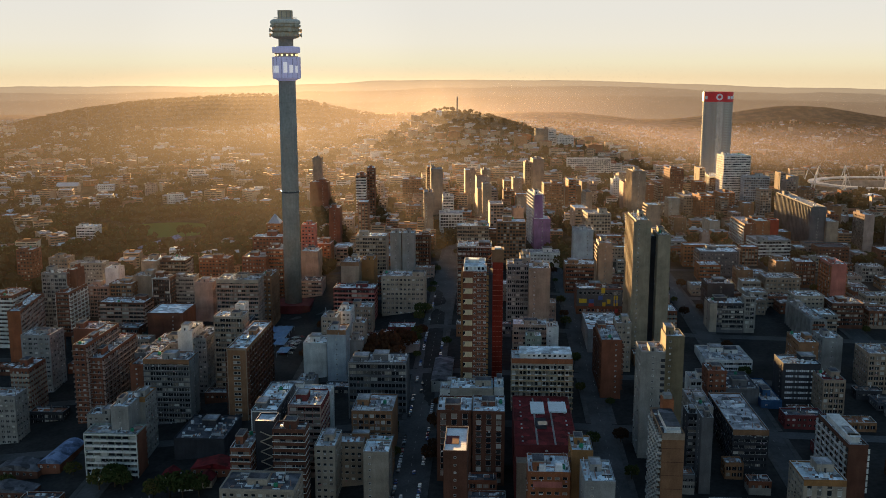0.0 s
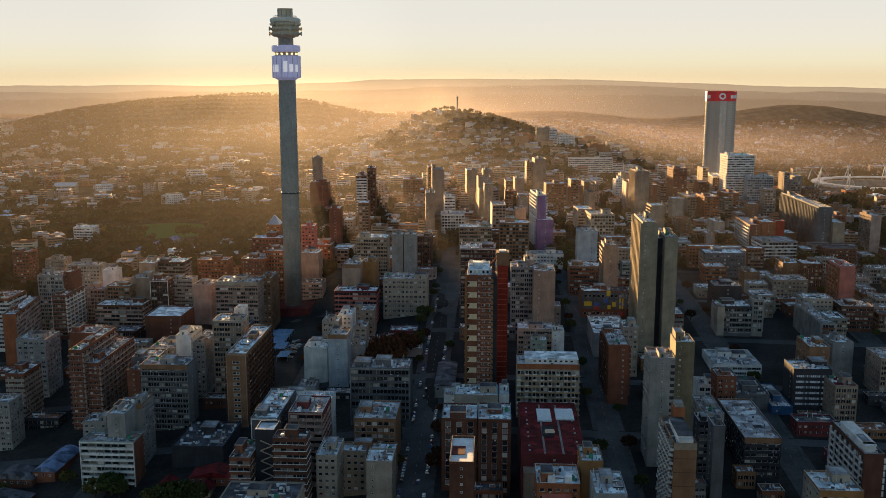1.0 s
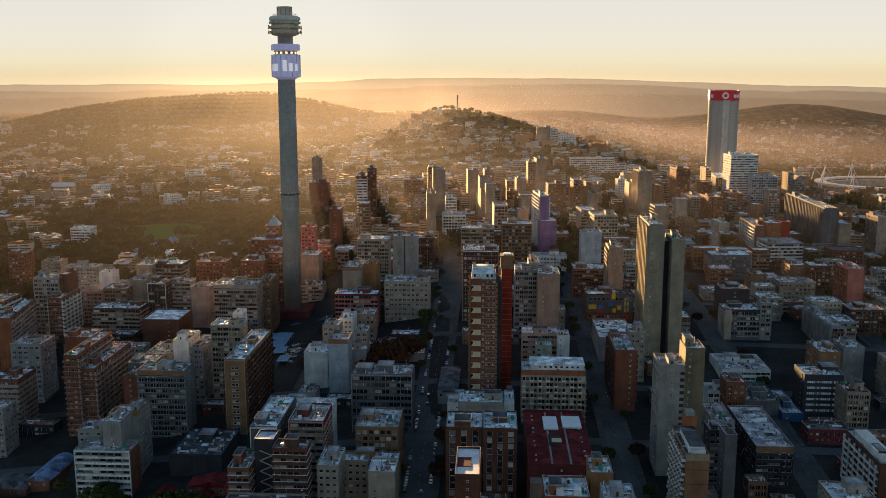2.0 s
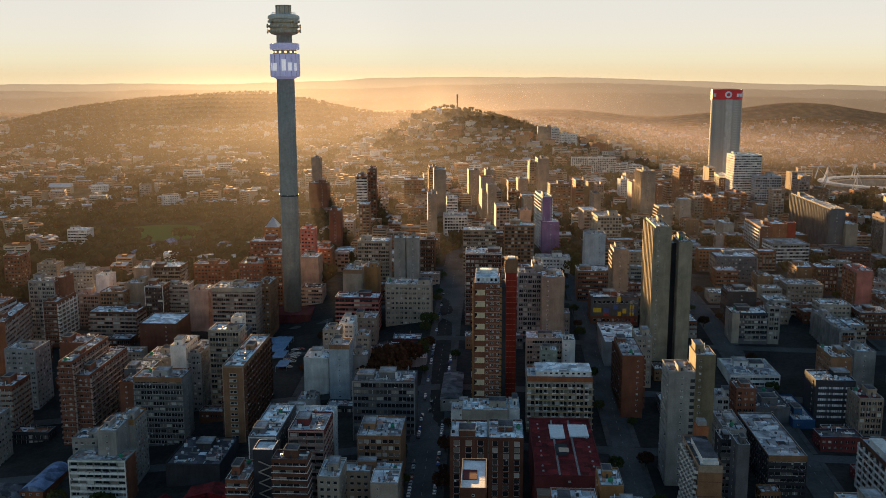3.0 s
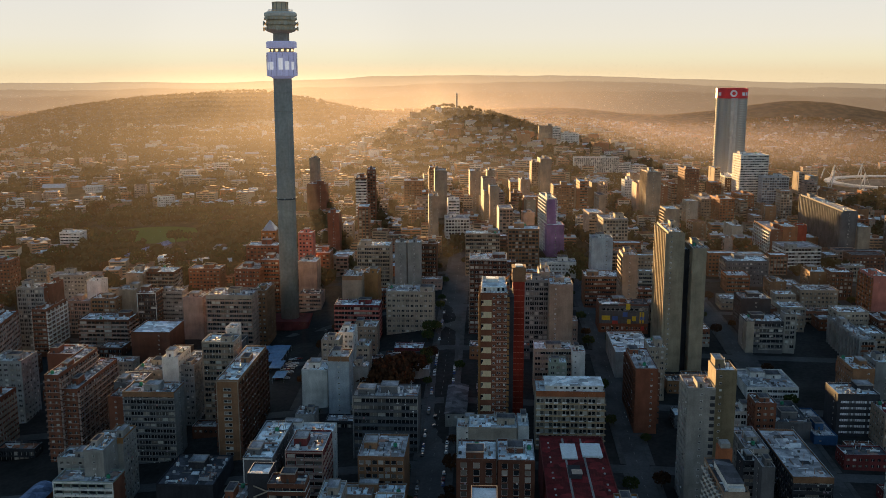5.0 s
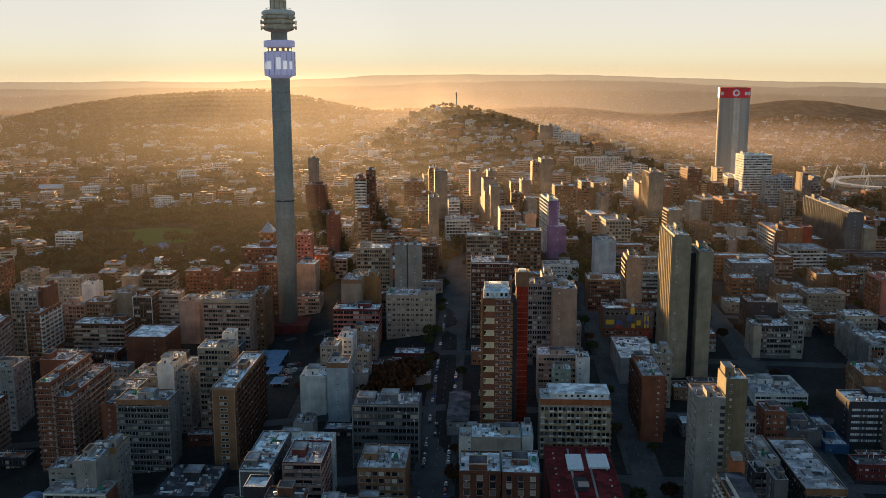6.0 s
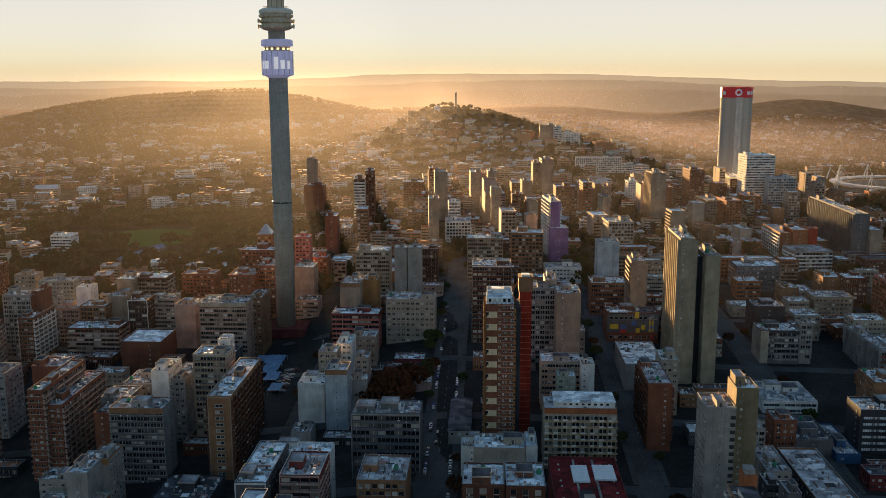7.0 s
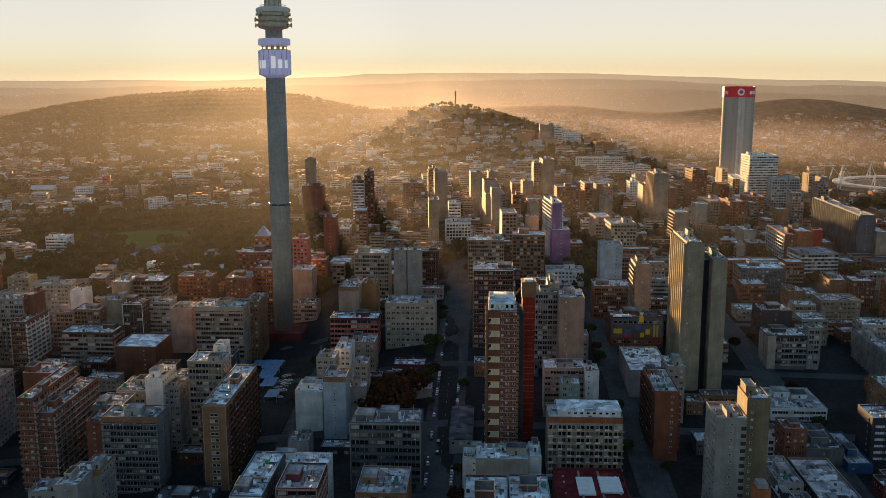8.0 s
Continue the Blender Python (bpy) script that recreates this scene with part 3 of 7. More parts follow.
# ---- the land ----
def land():
    xs = [-4200, -3600, -3000, -2500, -2100, -1800] + list(range(-1600, -700, 60)) + list(range(-700, 760, 25)) + list(range(760, 1700, 60)) + [1800, 2100, 2500, 3000, 3600, 4200]
    ys = [-2600, -1500, -700, -300, 0, 150, 250] + list(range(300, 1200, 25)) + list(range(1200, 2600, 40)) + list(range(2600, 4900, 60)) + [4900, 6500]
    verts = [(x, y, ground_z(x, y)) for y in ys for x in xs]
    nx = len(xs)
    faces = [(j * nx + i, j * nx + i + 1, (j + 1) * nx + i + 1, (j + 1) * nx + i) for j in range(len(ys) - 1) for i in range(nx - 1)]
    m, n, l, p = nodes_of("land")
    big, mid, fine = noise_tex(n, l, 0.004, 5), noise_tex(n, l, 0.03, 6), noise_tex(n, l, 0.4, 5)
    c = ramp(n, l, mid, (0.3, (0.035, 0.034, 0.028)), (0.45, (0.05, 0.045, 0.03)), (0.55, (0.085, 0.07, 0.045)), (0.68, (0.12, 0.095, 0.065)))
    c = mixed(n, l, "MULTIPLY", 0.8, c, ramp(n, l, fine, (0.3, (0.55, 0.55, 0.55)), (0.7, (1.3, 1.3, 1.3))))
    c = mixed(n, l, "MULTIPLY", 0.6, c, ramp(n, l, big, (0.35, (0.6, 0.65, 0.55)), (0.65, (1.2, 1.15, 1.05))))
    geo, sep, town = n.new("ShaderNodeNewGeometry"), n.new("ShaderNodeSeparateXYZ"), n.new("ShaderNodeMapRange")
    l.new(geo.outputs["Position"], sep.inputs[0])
    l.new(sep.outputs["Y"], town.inputs["Value"])
    town.inputs["From Min"].default_value, town.inputs["From Max"].default_value = 820, 1000
    yard = mixed(n, l, "MULTIPLY", 0.8, (0.036, 0.035, 0.034), ramp(n, l, mid, (0.3, (0.5, 0.5, 0.5)), (0.7, (1.5, 1.45, 1.4))))
    yard = mixed(n, l, "MULTIPLY", 0.7, yard, ramp(n, l, fine, (0.3, (0.6, 0.6, 0.6)), (0.7, (1.25, 1.25, 1.25))))
    slope = n.new("ShaderNodeVectorMath")
    slope.operation = "DISTANCE"
    field = n.new("ShaderNodeMapping")
    field.inputs["Scale"].default_value = (0.0077, 0.0036, 0)
    l.new(geo.outputs["Position"], field.inputs[0])
    l.new(field.outputs[0], slope.inputs[0])
    slope.inputs[1].default_value = (230 * 0.0077, 1960 * 0.0036, 0)
    dry = n.new("ShaderNodeMapRange")
    dry.inputs["From Min"].default_value, dry.inputs["From Max"].default_value = 0.6, 1.15
    dry.inputs["To Min"].default_value, dry.inputs["To Max"].default_value = 1.0, 0.0
    l.new(slope.outputs["Value"], dry.inputs["Value"])
    lawn = n.new("ShaderNodeVectorMath")
    lawn.operation = "DISTANCE"
    flat = n.new("ShaderNodeMapping")
    flat.inputs["Scale"].default_value = (0.0145, 0.0172, 0)
    l.new(geo.outputs["Position"], flat.inputs[0])
    l.new(flat.outputs[0], lawn.inputs[0])
    lawn.inputs[1].default_value = (-372 * 0.0145, 1262 * 0.0172, 0)
    grass = n.new("ShaderNodeMapRange")
    grass.inputs["From Min"].default_value, grass.inputs["From Max"].default_value = 0.9, 1.05
    grass.inputs["To Min"].default_value, grass.inputs["To Max"].default_value = 1.0, 0.0
    l.new(lawn.outputs["Value"], grass.inputs["Value"])
    c = mixed(n, l, "MIX", town.outputs[0], yard, c)
    c = mixed(n, l, "MIX", dry.outputs[0], c, mixed(n, l, "MULTIPLY", 0.6, (0.15, 0.13, 0.065), ramp(n, l, mid, (0.3, (0.5, 0.6, 0.5)), (0.7, (1.3, 1.25, 1.2)))))
    c = mixed(n, l, "MIX", grass.outputs[0], c, (0.06, 0.12, 0.02))
    l.new(c, p.inputs["Base Color"])
    p.inputs["Roughness"].default_value = 0.95
    p.inputs["Specular IOR Level"].default_value = 0.05
    tagged(new("ground", mesh_of("ground", verts, faces, m, smooth=True)), "city ground of asphalt yards, bare earth and dry grass, rising to wooded ridges", "ground", kind="structure")


STREETS = (-212, -120, -35, 72, 168, 285, 390)       # centre lines along the view, in grid coordinates
CROSS = (415, 520, 600, 690, 795, 900, 1010, 1130)   # streets across


def strip(name, label, u0, u1, v0, v1, lift, mat, along, thick=0.0):
    """A strip of road or pavement that follows the land."""
    n = max(1, int(((v1 - v0) if along else (u1 - u0)) / 12))
    b = Build()
    pts = []
    for i in range(n + 1):
        k = i / n
        ends = ((u0, v0 + k * (v1 - v0)), (u1, v0 + k * (v1 - v0))) if along else ((u0 + k * (u1 - u0), v1), (u0 + k * (u1 - u0), v0))
        row = []
        for u, v in ends:
            x, y = grid(u, v)
            row.append((x, y, ground_z(x, y) + lift))
        pts.append(row)
    for (a0, a1), (b0, b1) in zip(pts, pts[1:]):
        b.quad(a0, a1, b1, b0)
        if thick:
            for p0, p1 in ((a0, b0), (b1, a1)):
                b.quad((*p0[:2], p0[2] - thick), p0, p1, (*p1[:2], p1[2] - thick))
    return tagged(new(name, b.mesh(name, mat)), label, name, kind="structure")


def streets():
    for u in STREETS:
        strip("road", "worn dark asphalt street between tall blocks", u - (8 if u == -35 else 6), u + (8 if u == -35 else 6), 330, 1400, 0.16, ASPHALT, True)
        half = 8 if u == -35 else 6
        for a, c in ((u - half - 3, u - half), (u + half, u + half + 3)):
            edges = [330] + [e for v in CROSS for e in (v - 5, v + 5)] + [1400]
            for v0, v1 in zip(edges[::2], edges[1::2]):
                strip("pavement", "grey paved sidewalk with a raised kerb", a, c, v0, v1, 0.34, PAVING, True, 0.3)
        b = Build()
        v = 420
        while v < 1000:
            if all(abs(v + 1.5 - c) > 8 for c in CROSS):
                (x0, y0), (x1, y1), (x2, y2), (x3, y3) = grid(u - 0.1, v), grid(u + 0.1, v), grid(u + 0.1, v + 3), grid(u - 0.1, v + 3)
                b.quad(*((x, y, ground_z(x, y) + 0.19) for x, y in ((x0, y0), (x1, y1), (x2, y2), (x3, y3))))
            v += 9
        tagged(new("road_marking", b.mesh("road_marking", ROAD_PAINT)), "faded white dashes along the street", "road marking", kind="structure")
    for v in CROSS:
        strip("road", "narrow asphalt cross street between blocks", -420, 470, v - 4.5, v + 4.5, 0.19, ASPHALT, False)


def hill_road():
    """An asphalt road climbing the side of the hill."""
    line = ((118, 1560), (130, 1610), (146, 1680), (156, 1745), (160, 1800), (159, 1850), (150, 1900), (128, 1950))
    b, pts = Build(), []
    for (xa, ya), (xb, yb) in zip(line, line[1:]):
        for i in range(5):
            x, y = xa + (xb - xa) * i / 5, ya + (yb - ya) * i / 5
            pts.append([(x + e, y, max(ground_z(x - 5, y), ground_z(x + 5, y)) + 0.5) for e in (-5, 5)])
    for (a0, a1), (b0, b1) in zip(pts, pts[1:]):
        b.quad(a0, a1, b1, b0)
        for p0, p1 in ((a0, b0), (b1, a1)):
            b.quad((*p0[:2], p0[2] - 2), p0, p1, (*p1[:2], p1[2] - 2))
    tagged(new("road", b.mesh("road", surface("worn_asphalt", (0.12, 0.115, 0.11), 0.9, 0.3))), "pale worn asphalt road climbing the hillside", "road", kind="structure")


land()
streets()
hill_road()

# ---- the telecommunication tower ----
def telecom_tower(x, y, base):
    ob = thing("telecom_tower", "tall grey concrete telecommunication tower with round pods at its top", "tower", x, y, base, 0.0)
    h = 204 - base
    b = Build()
    b.ring(0, 0, ((7.6, 0), (7.5, h * 0.5), (7.3, h)), 40)
    part("shaft", b.mesh("shaft", STONE, True), ob)
    b = Build()
    for i in range(26):
        z = 6 + i * (h - 10) / 26
        b.ring(0, 0, ((7.56, z), (7.6, z + 0.08), (7.6, z + 0.24), (7.54, z + 0.3)), 40, cap=False)
    part("pour_joint", b.mesh("pour_joint", STONE), ob, label="faint horizontal casting joints")
    b = Build()
    z = 106 - base
    b.ring(0, 0, ((7.7, z), (8.0, z + 0.3), (8.0, z + 1.1), (7.7, z + 1.3)), 40, 0)
    part("collar", b.mesh("collar", DARK_METAL), ob, label="dark steel collar round the shaft")
    for i in range(8):
        w = i * math.pi / 4
        b = Build()
        b.box(-0.35, -0.3, 0, 0.35, 0.3, 0.8)
        part("floodlight", b.mesh("floodlight", METAL), ob, (8.2 * math.cos(w), 8.2 * math.sin(w), z + 1.0))
    screen = surface("blue_screen", (0.42, 0.45, 0.64), 0.45, 0.12)
    lit = screen.node_tree.nodes["Principled BSDF"].inputs      # the screen is lit from within
    lit["Emission Color"].default_value, lit["Emission Strength"].default_value = (0.62, 0.6, 1.0, 1), 0.026
    z = 205.5 - base
    b = Build()
    b.ring(0, 0, ((7.2, -2), (9.5, -0.6), (11.6, 0), (12.1, 0.3), (12.1, 18.2), (11.7, 18.5), (8.2, 18.6)), 48)
    drum = part("sign_drum", b.mesh("sign_drum", screen), ob, (0, 0, z), "blue cylindrical advertising screen")
    for i in range(16):
        w = 2 * math.pi * (i + 0.5) / 16
        b = Build()
        b.box(-0.09, -0.08, 0.4, 0.09, 0.08, 18.1)
        q = part("joint", shared("screen_joint", lambda: b.mesh("joint", DARK_METAL)), drum, (12.12 * math.cos(w), 12.12 * math.sin(w), 0))
        q.rotation_euler = (0, 0, w)
    white = surface("screen_white", (0.8, 0.8, 0.85), 0.5, 0.1)
    lit = white.node_tree.nodes["Principled BSDF"].inputs
    lit["Emission Color"].default_value, lit["Emission Strength"].default_value = (1.0, 0.97, 1.0, 1), 0.05

    def arc(name, a0, a1, z0, z1, r=12.22):
        """A curved plain bar on the drum; angles in degrees from the side that faces the city."""
        bb, n = Build(), max(2, int(abs(a1 - a0) / 4))
        for i in range(n):
            p = [radians(-90 + a0 + (a1 - a0) * (i + k) / n) for k in (0, 1)]
            (xa, ya), (xb, yb) = ((r * math.cos(q), r * math.sin(q)) for q in p)
            bb.quad((xa, ya, z0), (xb, yb, z0), (xb, yb, z1), (xa, ya, z1))
        part(name, bb.mesh(name, white), drum, label="plain white sign bar")

    for a0, a1, z0, z1 in ((-58, -48, 5, 11), (-44, -24, 5, 11), (-4, 12, 5, 14), (20, 36, 5, 11.5), (46, 60, 5, 11)):
        arc("sign_bar", a0, a1, z0, z1)
    b = Build()
    b.ring(0, 0, ((9.8, 18.5), (9.8, 22)), 32)
    part("neck", b.mesh("neck", STONE), ob, (0, 0, z), "narrow neck between two pods")
    # no lamps here: glowing blocks stand in for sunlight coming through the gap
    gap_glow = bpy.data.materials.new("gap_sunglow")
    gap_glow.use_nodes = True
    gap_glow.node_tree.nodes["Principled BSDF"].inputs["Emission Color"].default_value = (1.0, 0.62, 0.2, 1)
    gap_glow.node_tree.nodes["Principled BSDF"].inputs["Emission Strength"].default_value = 0.24
    for i in range(14):
        w = 2 * math.pi * i / 14
        b = Build()
        b.box(-0.9, -0.5, 19.2, 0.9, 0.5, 20.8)
        q = part("window", shared("neck_glow", lambda: b.mesh("window", gap_glow)), ob, (9.6 * math.cos(w), 9.6 * math.sin(w), z), "added glow block for sunlight through the gap")
        q.rotation_euler = (0, 0, w + math.pi / 2)
    b = Build()
    b.ring(0, 0, ((9.8, 21.6), (11.8, 22.0), (12.1, 22.6), (12.1, 26.2), (11.4, 27.0), (7.2, 27.4)), 48)
    # this ring takes the screen's glow too, though it is no lamp
    part("lower_deck", b.mesh("lower_deck", screen), ob, (0, 0, z), "blue-grey rounded deck ring")
    b = Build()
    b.ring(0, 0, ((6.4, 27.2), (6.3, 33.8)), 32)
    part("upper_neck", b.mesh("upper_neck", STONE), ob, (0, 0, z))
    cream = surface("pod_concrete", (0.62, 0.52, 0.38), 0.85, 0.25)
    b = Build()
    b.ring(0, 0, ((6.3, 33.4), (10.6, 34.6), (11.7, 35.6), (11.9, 36), (11.9, 37.6), (11.2, 37.8), (11.2, 39.4), (12.3, 39.7), (12.3, 41.4), (11.4, 41.6), (11.4, 43.3), (12.5, 43.6), (12.5, 45.2), (11.8, 45.5), (11.8, 46.2)), 48)
    pod = part("pod", b.mesh("pod", cream), ob, (0, 0, z), "tan concrete pod with ringed decks")
    b = Build()
    b.ring(0, 0, ((11.6, 46.0), (12.7, 46.3), (12.9, 47.0), (12.9, 48.4), (12.2, 49.3), (10.4, 50.1), (5.4, 50.4)), 48)
    part("top_ring", b.mesh("top_ring", surface("pale_ring", (0.7, 0.67, 0.6), 0.85, 0.2)), ob, (0, 0, z), "pale rounded roof ring of the pod")
    for k, (z0, r) in enumerate(((36.2, 12.3), (40.2, 12.6), (44.0, 12.9))):
        for i in range(20):
            w = 2 * math.pi * (i + 0.37 * k) / 20
            b = Build()
            b.ring(0, 0, ((0.15, -0.9), (0.9, -0.5), (1.15, 0.0), (0.95, 0.1), (0.2, 0.15)), 12)
            q = part("dish", shared("tower_dish", lambda: b.mesh("dish", surface("dish_cream", (0.58, 0.53, 0.43), 0.6, 0.2))), pod, (r * math.cos(w), r * math.sin(w), z0 + 0.6), "small cream microwave dish")
            q.rotation_euler = (0, math.pi / 2, w)
            if i % 5 == k:
                q.scale = (1.6, 1.6, 1.6)
                q.location = ((r + 1.4) * math.cos(w), (r + 1.4) * math.sin(w), z0 + 0.6)
    b = Build()
    b.ring(0, 0, ((6.1, 50.2), (6.1, 56.9), (6.5, 57.0), (6.5, 57.5)), 32)
    part("cap", b.mesh("cap", cream), ob, (0, 0, z))
    for i in range(10):
        w = 2 * math.pi * i / 10
        b = Build()
        b.box(-0.25, -0.3, 50.6, 0.25, 0.3, 56.8)
        q = part("rib", shared("cap_rib", lambda: b.mesh("rib", STONE)), ob, (6.2 * math.cos(w), 6.2 * math.sin(w), z))
        q.rotation_euler = (0, 0, w)
    b = Build()
    b.ring(0, 0, ((9.6, 51.2), (9.7, 51.3), (9.7, 51.4), (9.6, 51.5)), 40, cap=False)
    for i in range(20):
        w = 2 * math.pi * i / 20
        b.bar((9.65 * math.cos(w), 9.65 * math.sin(w), 50.2), (9.65 * math.cos(w), 9.65 * math.sin(w), 51.6), 0.08, 4)
    part("railing", b.mesh("railing", METAL), ob, (0, 0, z))
    b = Build()
    b.box(-16, -15, 0, 17, 13, 7.0)
    b.box(-16.4, -15.4, 7.0, 17.4, 13.4, 7.5)
    part("podium", b.mesh("podium", [wall_mat("maroon")]), ob, (0, 0, -1), "low maroon podium hall")
    us = ungrid(x, y)
    FOOT.append((us[0] - 18, us[1] - 17, us[0] + 18, us[1] + 15))


telecom_tower(-130, 826, ground_z(-130, 826))


# ---- the round skyscraper with the red sign band ----
def round_skyscraper(x, y, r, top):
    base = ground_z(x, y) - 1
    h = top - base
    ob = thing("round_skyscraper", "tall hollow round concrete skyscraper with a red sign band", "skyscraper", x, y, base, 0.0)
    grey, pale = surface("skyscraper_band", (0.46, 0.455, 0.44), 0.85, 0.25), surface("skyscraper_shaft", (0.55, 0.545, 0.53), 0.85, 0.2)
    seg, n = 48, 54
    step_h = (h - 16) / n
    b = Build()
    b.ring(0, 0, ((r - 0.5, 0), (r - 0.5, h - 15)), seg, 0, cap=False)
    part("core", b.mesh("core", [glass_mat()]), ob, label="dark recessed window walls")
    b = Build()
    b.ring(0, 0, ((r - 0.5, 0.0), (r, 0.0), (r, 1.35), (r - 0.5, 1.35)), seg, 0, cap=False)
    for i in range(24):
        w = 2 * math.pi * i / 24
        b.bar((r * 0.995 * math.cos(w), r * 0.995 * math.sin(w), 1.3), (r * 0.995 * math.cos(w), r * 0.995 * math.sin(w), step_h), 0.35, 4)
    me = b.mesh("floor_band", grey)
    for i in range(n):
        part("floor_band", me, ob, (0, 0, i * step_h))
    b = Build()
    for a in (-103, -91):
        w0 = radians(a)
        b.box(r * math.cos(w0) - 2.3, r * math.sin(w0) - 1.2, 0, r * math.cos(w0) + 2.3, r * math.sin(w0) + 3, h - 15)
    part("service_shaft", b.mesh("service_shaft", pale), ob, label="pale blank concrete service shafts")
    b = Build()
    b.box(-9, -r - 1.3, h * 0.52, 2.5, -r + 2, h * 0.535)
    part("link_band", b.mesh("link_band", pale), ob)
    red = surface("sign_red", (0.72, 0.035, 0.045), 0.5, 0.1)
    b = Build()
    b.ring(0, 0, ((r + 0.3, h - 15.5), (r + 0.5, h - 15.2), (r + 0.5, h), (r - 1.5, h), (r - 1.5, h - 14)), 64, cap=False)
    sign = part("sign_band", b.mesh("sign_band", red), ob, label="bright red sign band round the top")
    white = surface("sign_white", (0.8, 0.8, 0.85), 0.5, 0.1)

    def bar(a0, a1, z0, z1):
        bb, k = Build(), 5
        for i in range(k):
            p = [radians(-90 + a0 + (a1 - a0) * (i + j) / k) for j in (0, 1)]
            (xa, ya), (xb, yb) = (((r + 0.62) * math.cos(q), (r + 0.62) * math.sin(q)) for q in p)
            bb.quad((xa, ya, z0), (xb, yb, z0), (xb, yb, z1), (xa, ya, z1))
        part("sign_bar", bb.mesh("sign_bar", white), sign, label="plain white sign bar")

    for a0, a1, z0, z1 in ((-72, -58, 4, 9), (22, 36, 4, 9), (40, 54, 4, 9), (58, 74, 4, 11)):
        bar(a0, a1, h - 15.2 + z0, h - 15.2 + z1)
    bb = Build()
    for i in range(24):
        p = [2 * math.pi * (i + j) / 24 for j in (0, 1)]
        pts = []
        for q, rr in ((p[0], 2.6), (p[1], 2.6), (p[1], 5.2), (p[0], 5.2)):
            a = radians(-90 - 10) + rr * math.cos(q) / r
            pts.append(((r + 0.64) * math.cos(a), (r + 0.64) * math.sin(a), h - 7.7 + rr * math.sin(q)))
        bb.quad(*pts)
    part("sign_ring", bb.mesh("sign_ring", white), sign, label="plain white ring")
    us = ungrid(x, y)
    FOOT.append((us[0] - r, us[1] - r, us[0] + r, us[1] + r))


round_skyscraper(450, 1540, 23.5, 183)

# ---- the blocks of the city: corner, width, depth, roof height, wall, front, sides ----

# near, beside the left streets
tower_block(-193.0, 489.0, 30.0, 15, 12.1, "pale_green", "L", "N", band="white", storey=3.3, bay=4.2, flank="brick", trim="white", words="brick flank")
tower_block(-179.4, 495.0, 10.0, 26, 25.4, "concrete", "N", "N")
tower_block(-175.1, 512.0, 9.8, 18, 25.0, "concrete", "N", "P", fascia="ochre")
tower_block(-198.1, 508.0, 13.7, 14, 16.2, "concrete", "P", "N")
tower_block(-281.2, 594.0, 12.6, 24, 16.1, "brick", "P", "P", band="cream")
tower_block(-283.0, 556.0, 22.0, 16, 10.3, "concrete", "P", "P", bay=3.6)
tower_block(-293.8, 640.0, 21.1, 22, 26.1, "grey", "P", "P", bay=4.4)
tower_block(-230.7, 575.0, 8.2, 55, 37.7, "brick", "P", "B", lines='rose', balcony='rose')
tower_block(-224.6, 578.0, 11.0, 60, 28.3, "brick", "P", "B", lines='rose', balcony='rose')
tower_block(-252.7, 632.0, 18.1, 20, 33.1, "brick", "N", "N")
tower_block(-181.3, 560.0, 29.2, 18, 32.9, "grey", "L", "N", fascia="brown", flank="grey", band="dark_grey", lines="concrete", bay=3.6, plant=1)
tower_block(-194.0, 572.0, 8.5, 30, 25.7, "brick", "N", "P")
tower_block(-195.8, 588.0, 16.4, 20, 28.9, "dark_grey", "N", "N")
tower_block(-171.4, 603.0, 10.0, 24, 39.4, "white", "N", "P")
tower_block(-162.6, 606.0, 9.7, 32, 33.4, "grey", "P", "P")
tower_block(-194.6, 622.0, 17.4, 26, 25.4, "concrete", "P", "P")
tower_block(-145.7, 598.0, 19.3, 18, 50.6, "cream", "L", "P", band="tan", bay=3.9)
tower_block(-135.6, 617.0, 6.5, 12, 53.8, "white", "N", "N", plant=0)
tower_block(-126.5, 551.0, 12.3, 66, 42.6, "brown", "N", "B", roof='roof_pale', balcony='dark_brick', trim='tan', words='gold-edged front')
tower_block(-148.0, 505.0, 29.3, 38, 2.9, "charcoal", "N", "N", roof='roof_dark')
tower_block(-93.7, 462.0, 13.6, 46, 35.5, "dark_grey", "N", "P", trim='white')
tower_block(-75.2, 466.0, 17.5, 26, 37.0, "maroon", "L", "P", trim="rose", band="rose", bay=4.2)
tower_block(-90.1, 509.0, 32.3, 12, 29.8, "white", "N", "N", roof='roof_pale')
tower_block(-97.5, 428.0, 10.1, 22, 28.5, "brick", "R", "R", band='brick', lines='white')
tower_block(-42.8, 475.0, 22.0, 28, 30.4, "brown", "G", "N")
tower_block(-57.2, 434.0, 10.2, 22, 27.1, "cream", "P", "P")
tower_block(-48.6, 452.0, 14.1, 10, 21.9, "tan", "P", "N", roof="roof_pale", plant=0)
tower_block(-50.0, 457.0, 30.0, 12, 20.0, "brown", "P", "P", roof="roof_pale")
tower_block(-33.0, 432.0, 12.7, 16, 25.0, "cream", "N", "P", roof="roof_pale", plant=0, flank="ochre")
tower_block(-50.7, 537.0, 35.1, 20, 38.3, "dark_grey", "L", "N", storey=3.9, band="dark_grey", trim="grey", bay=4.2, plant=2)
tower_block(-70.6, 595.0, 12.6, 16, 42.1, "pale_blue", "N", "P", fascia='brown')
tower_block(-88.7, 610.0, 15.8, 20, 29.1, "white", "N", "P", roof='roof_pale')
tower_block(-59.2, 615.0, 10.8, 12, 29.4, "grey", "N", "N", roof='roof_pale')
tower_block(-85.7, 562.0, 11.0, 14, 18.4, "grey", "N", "N")

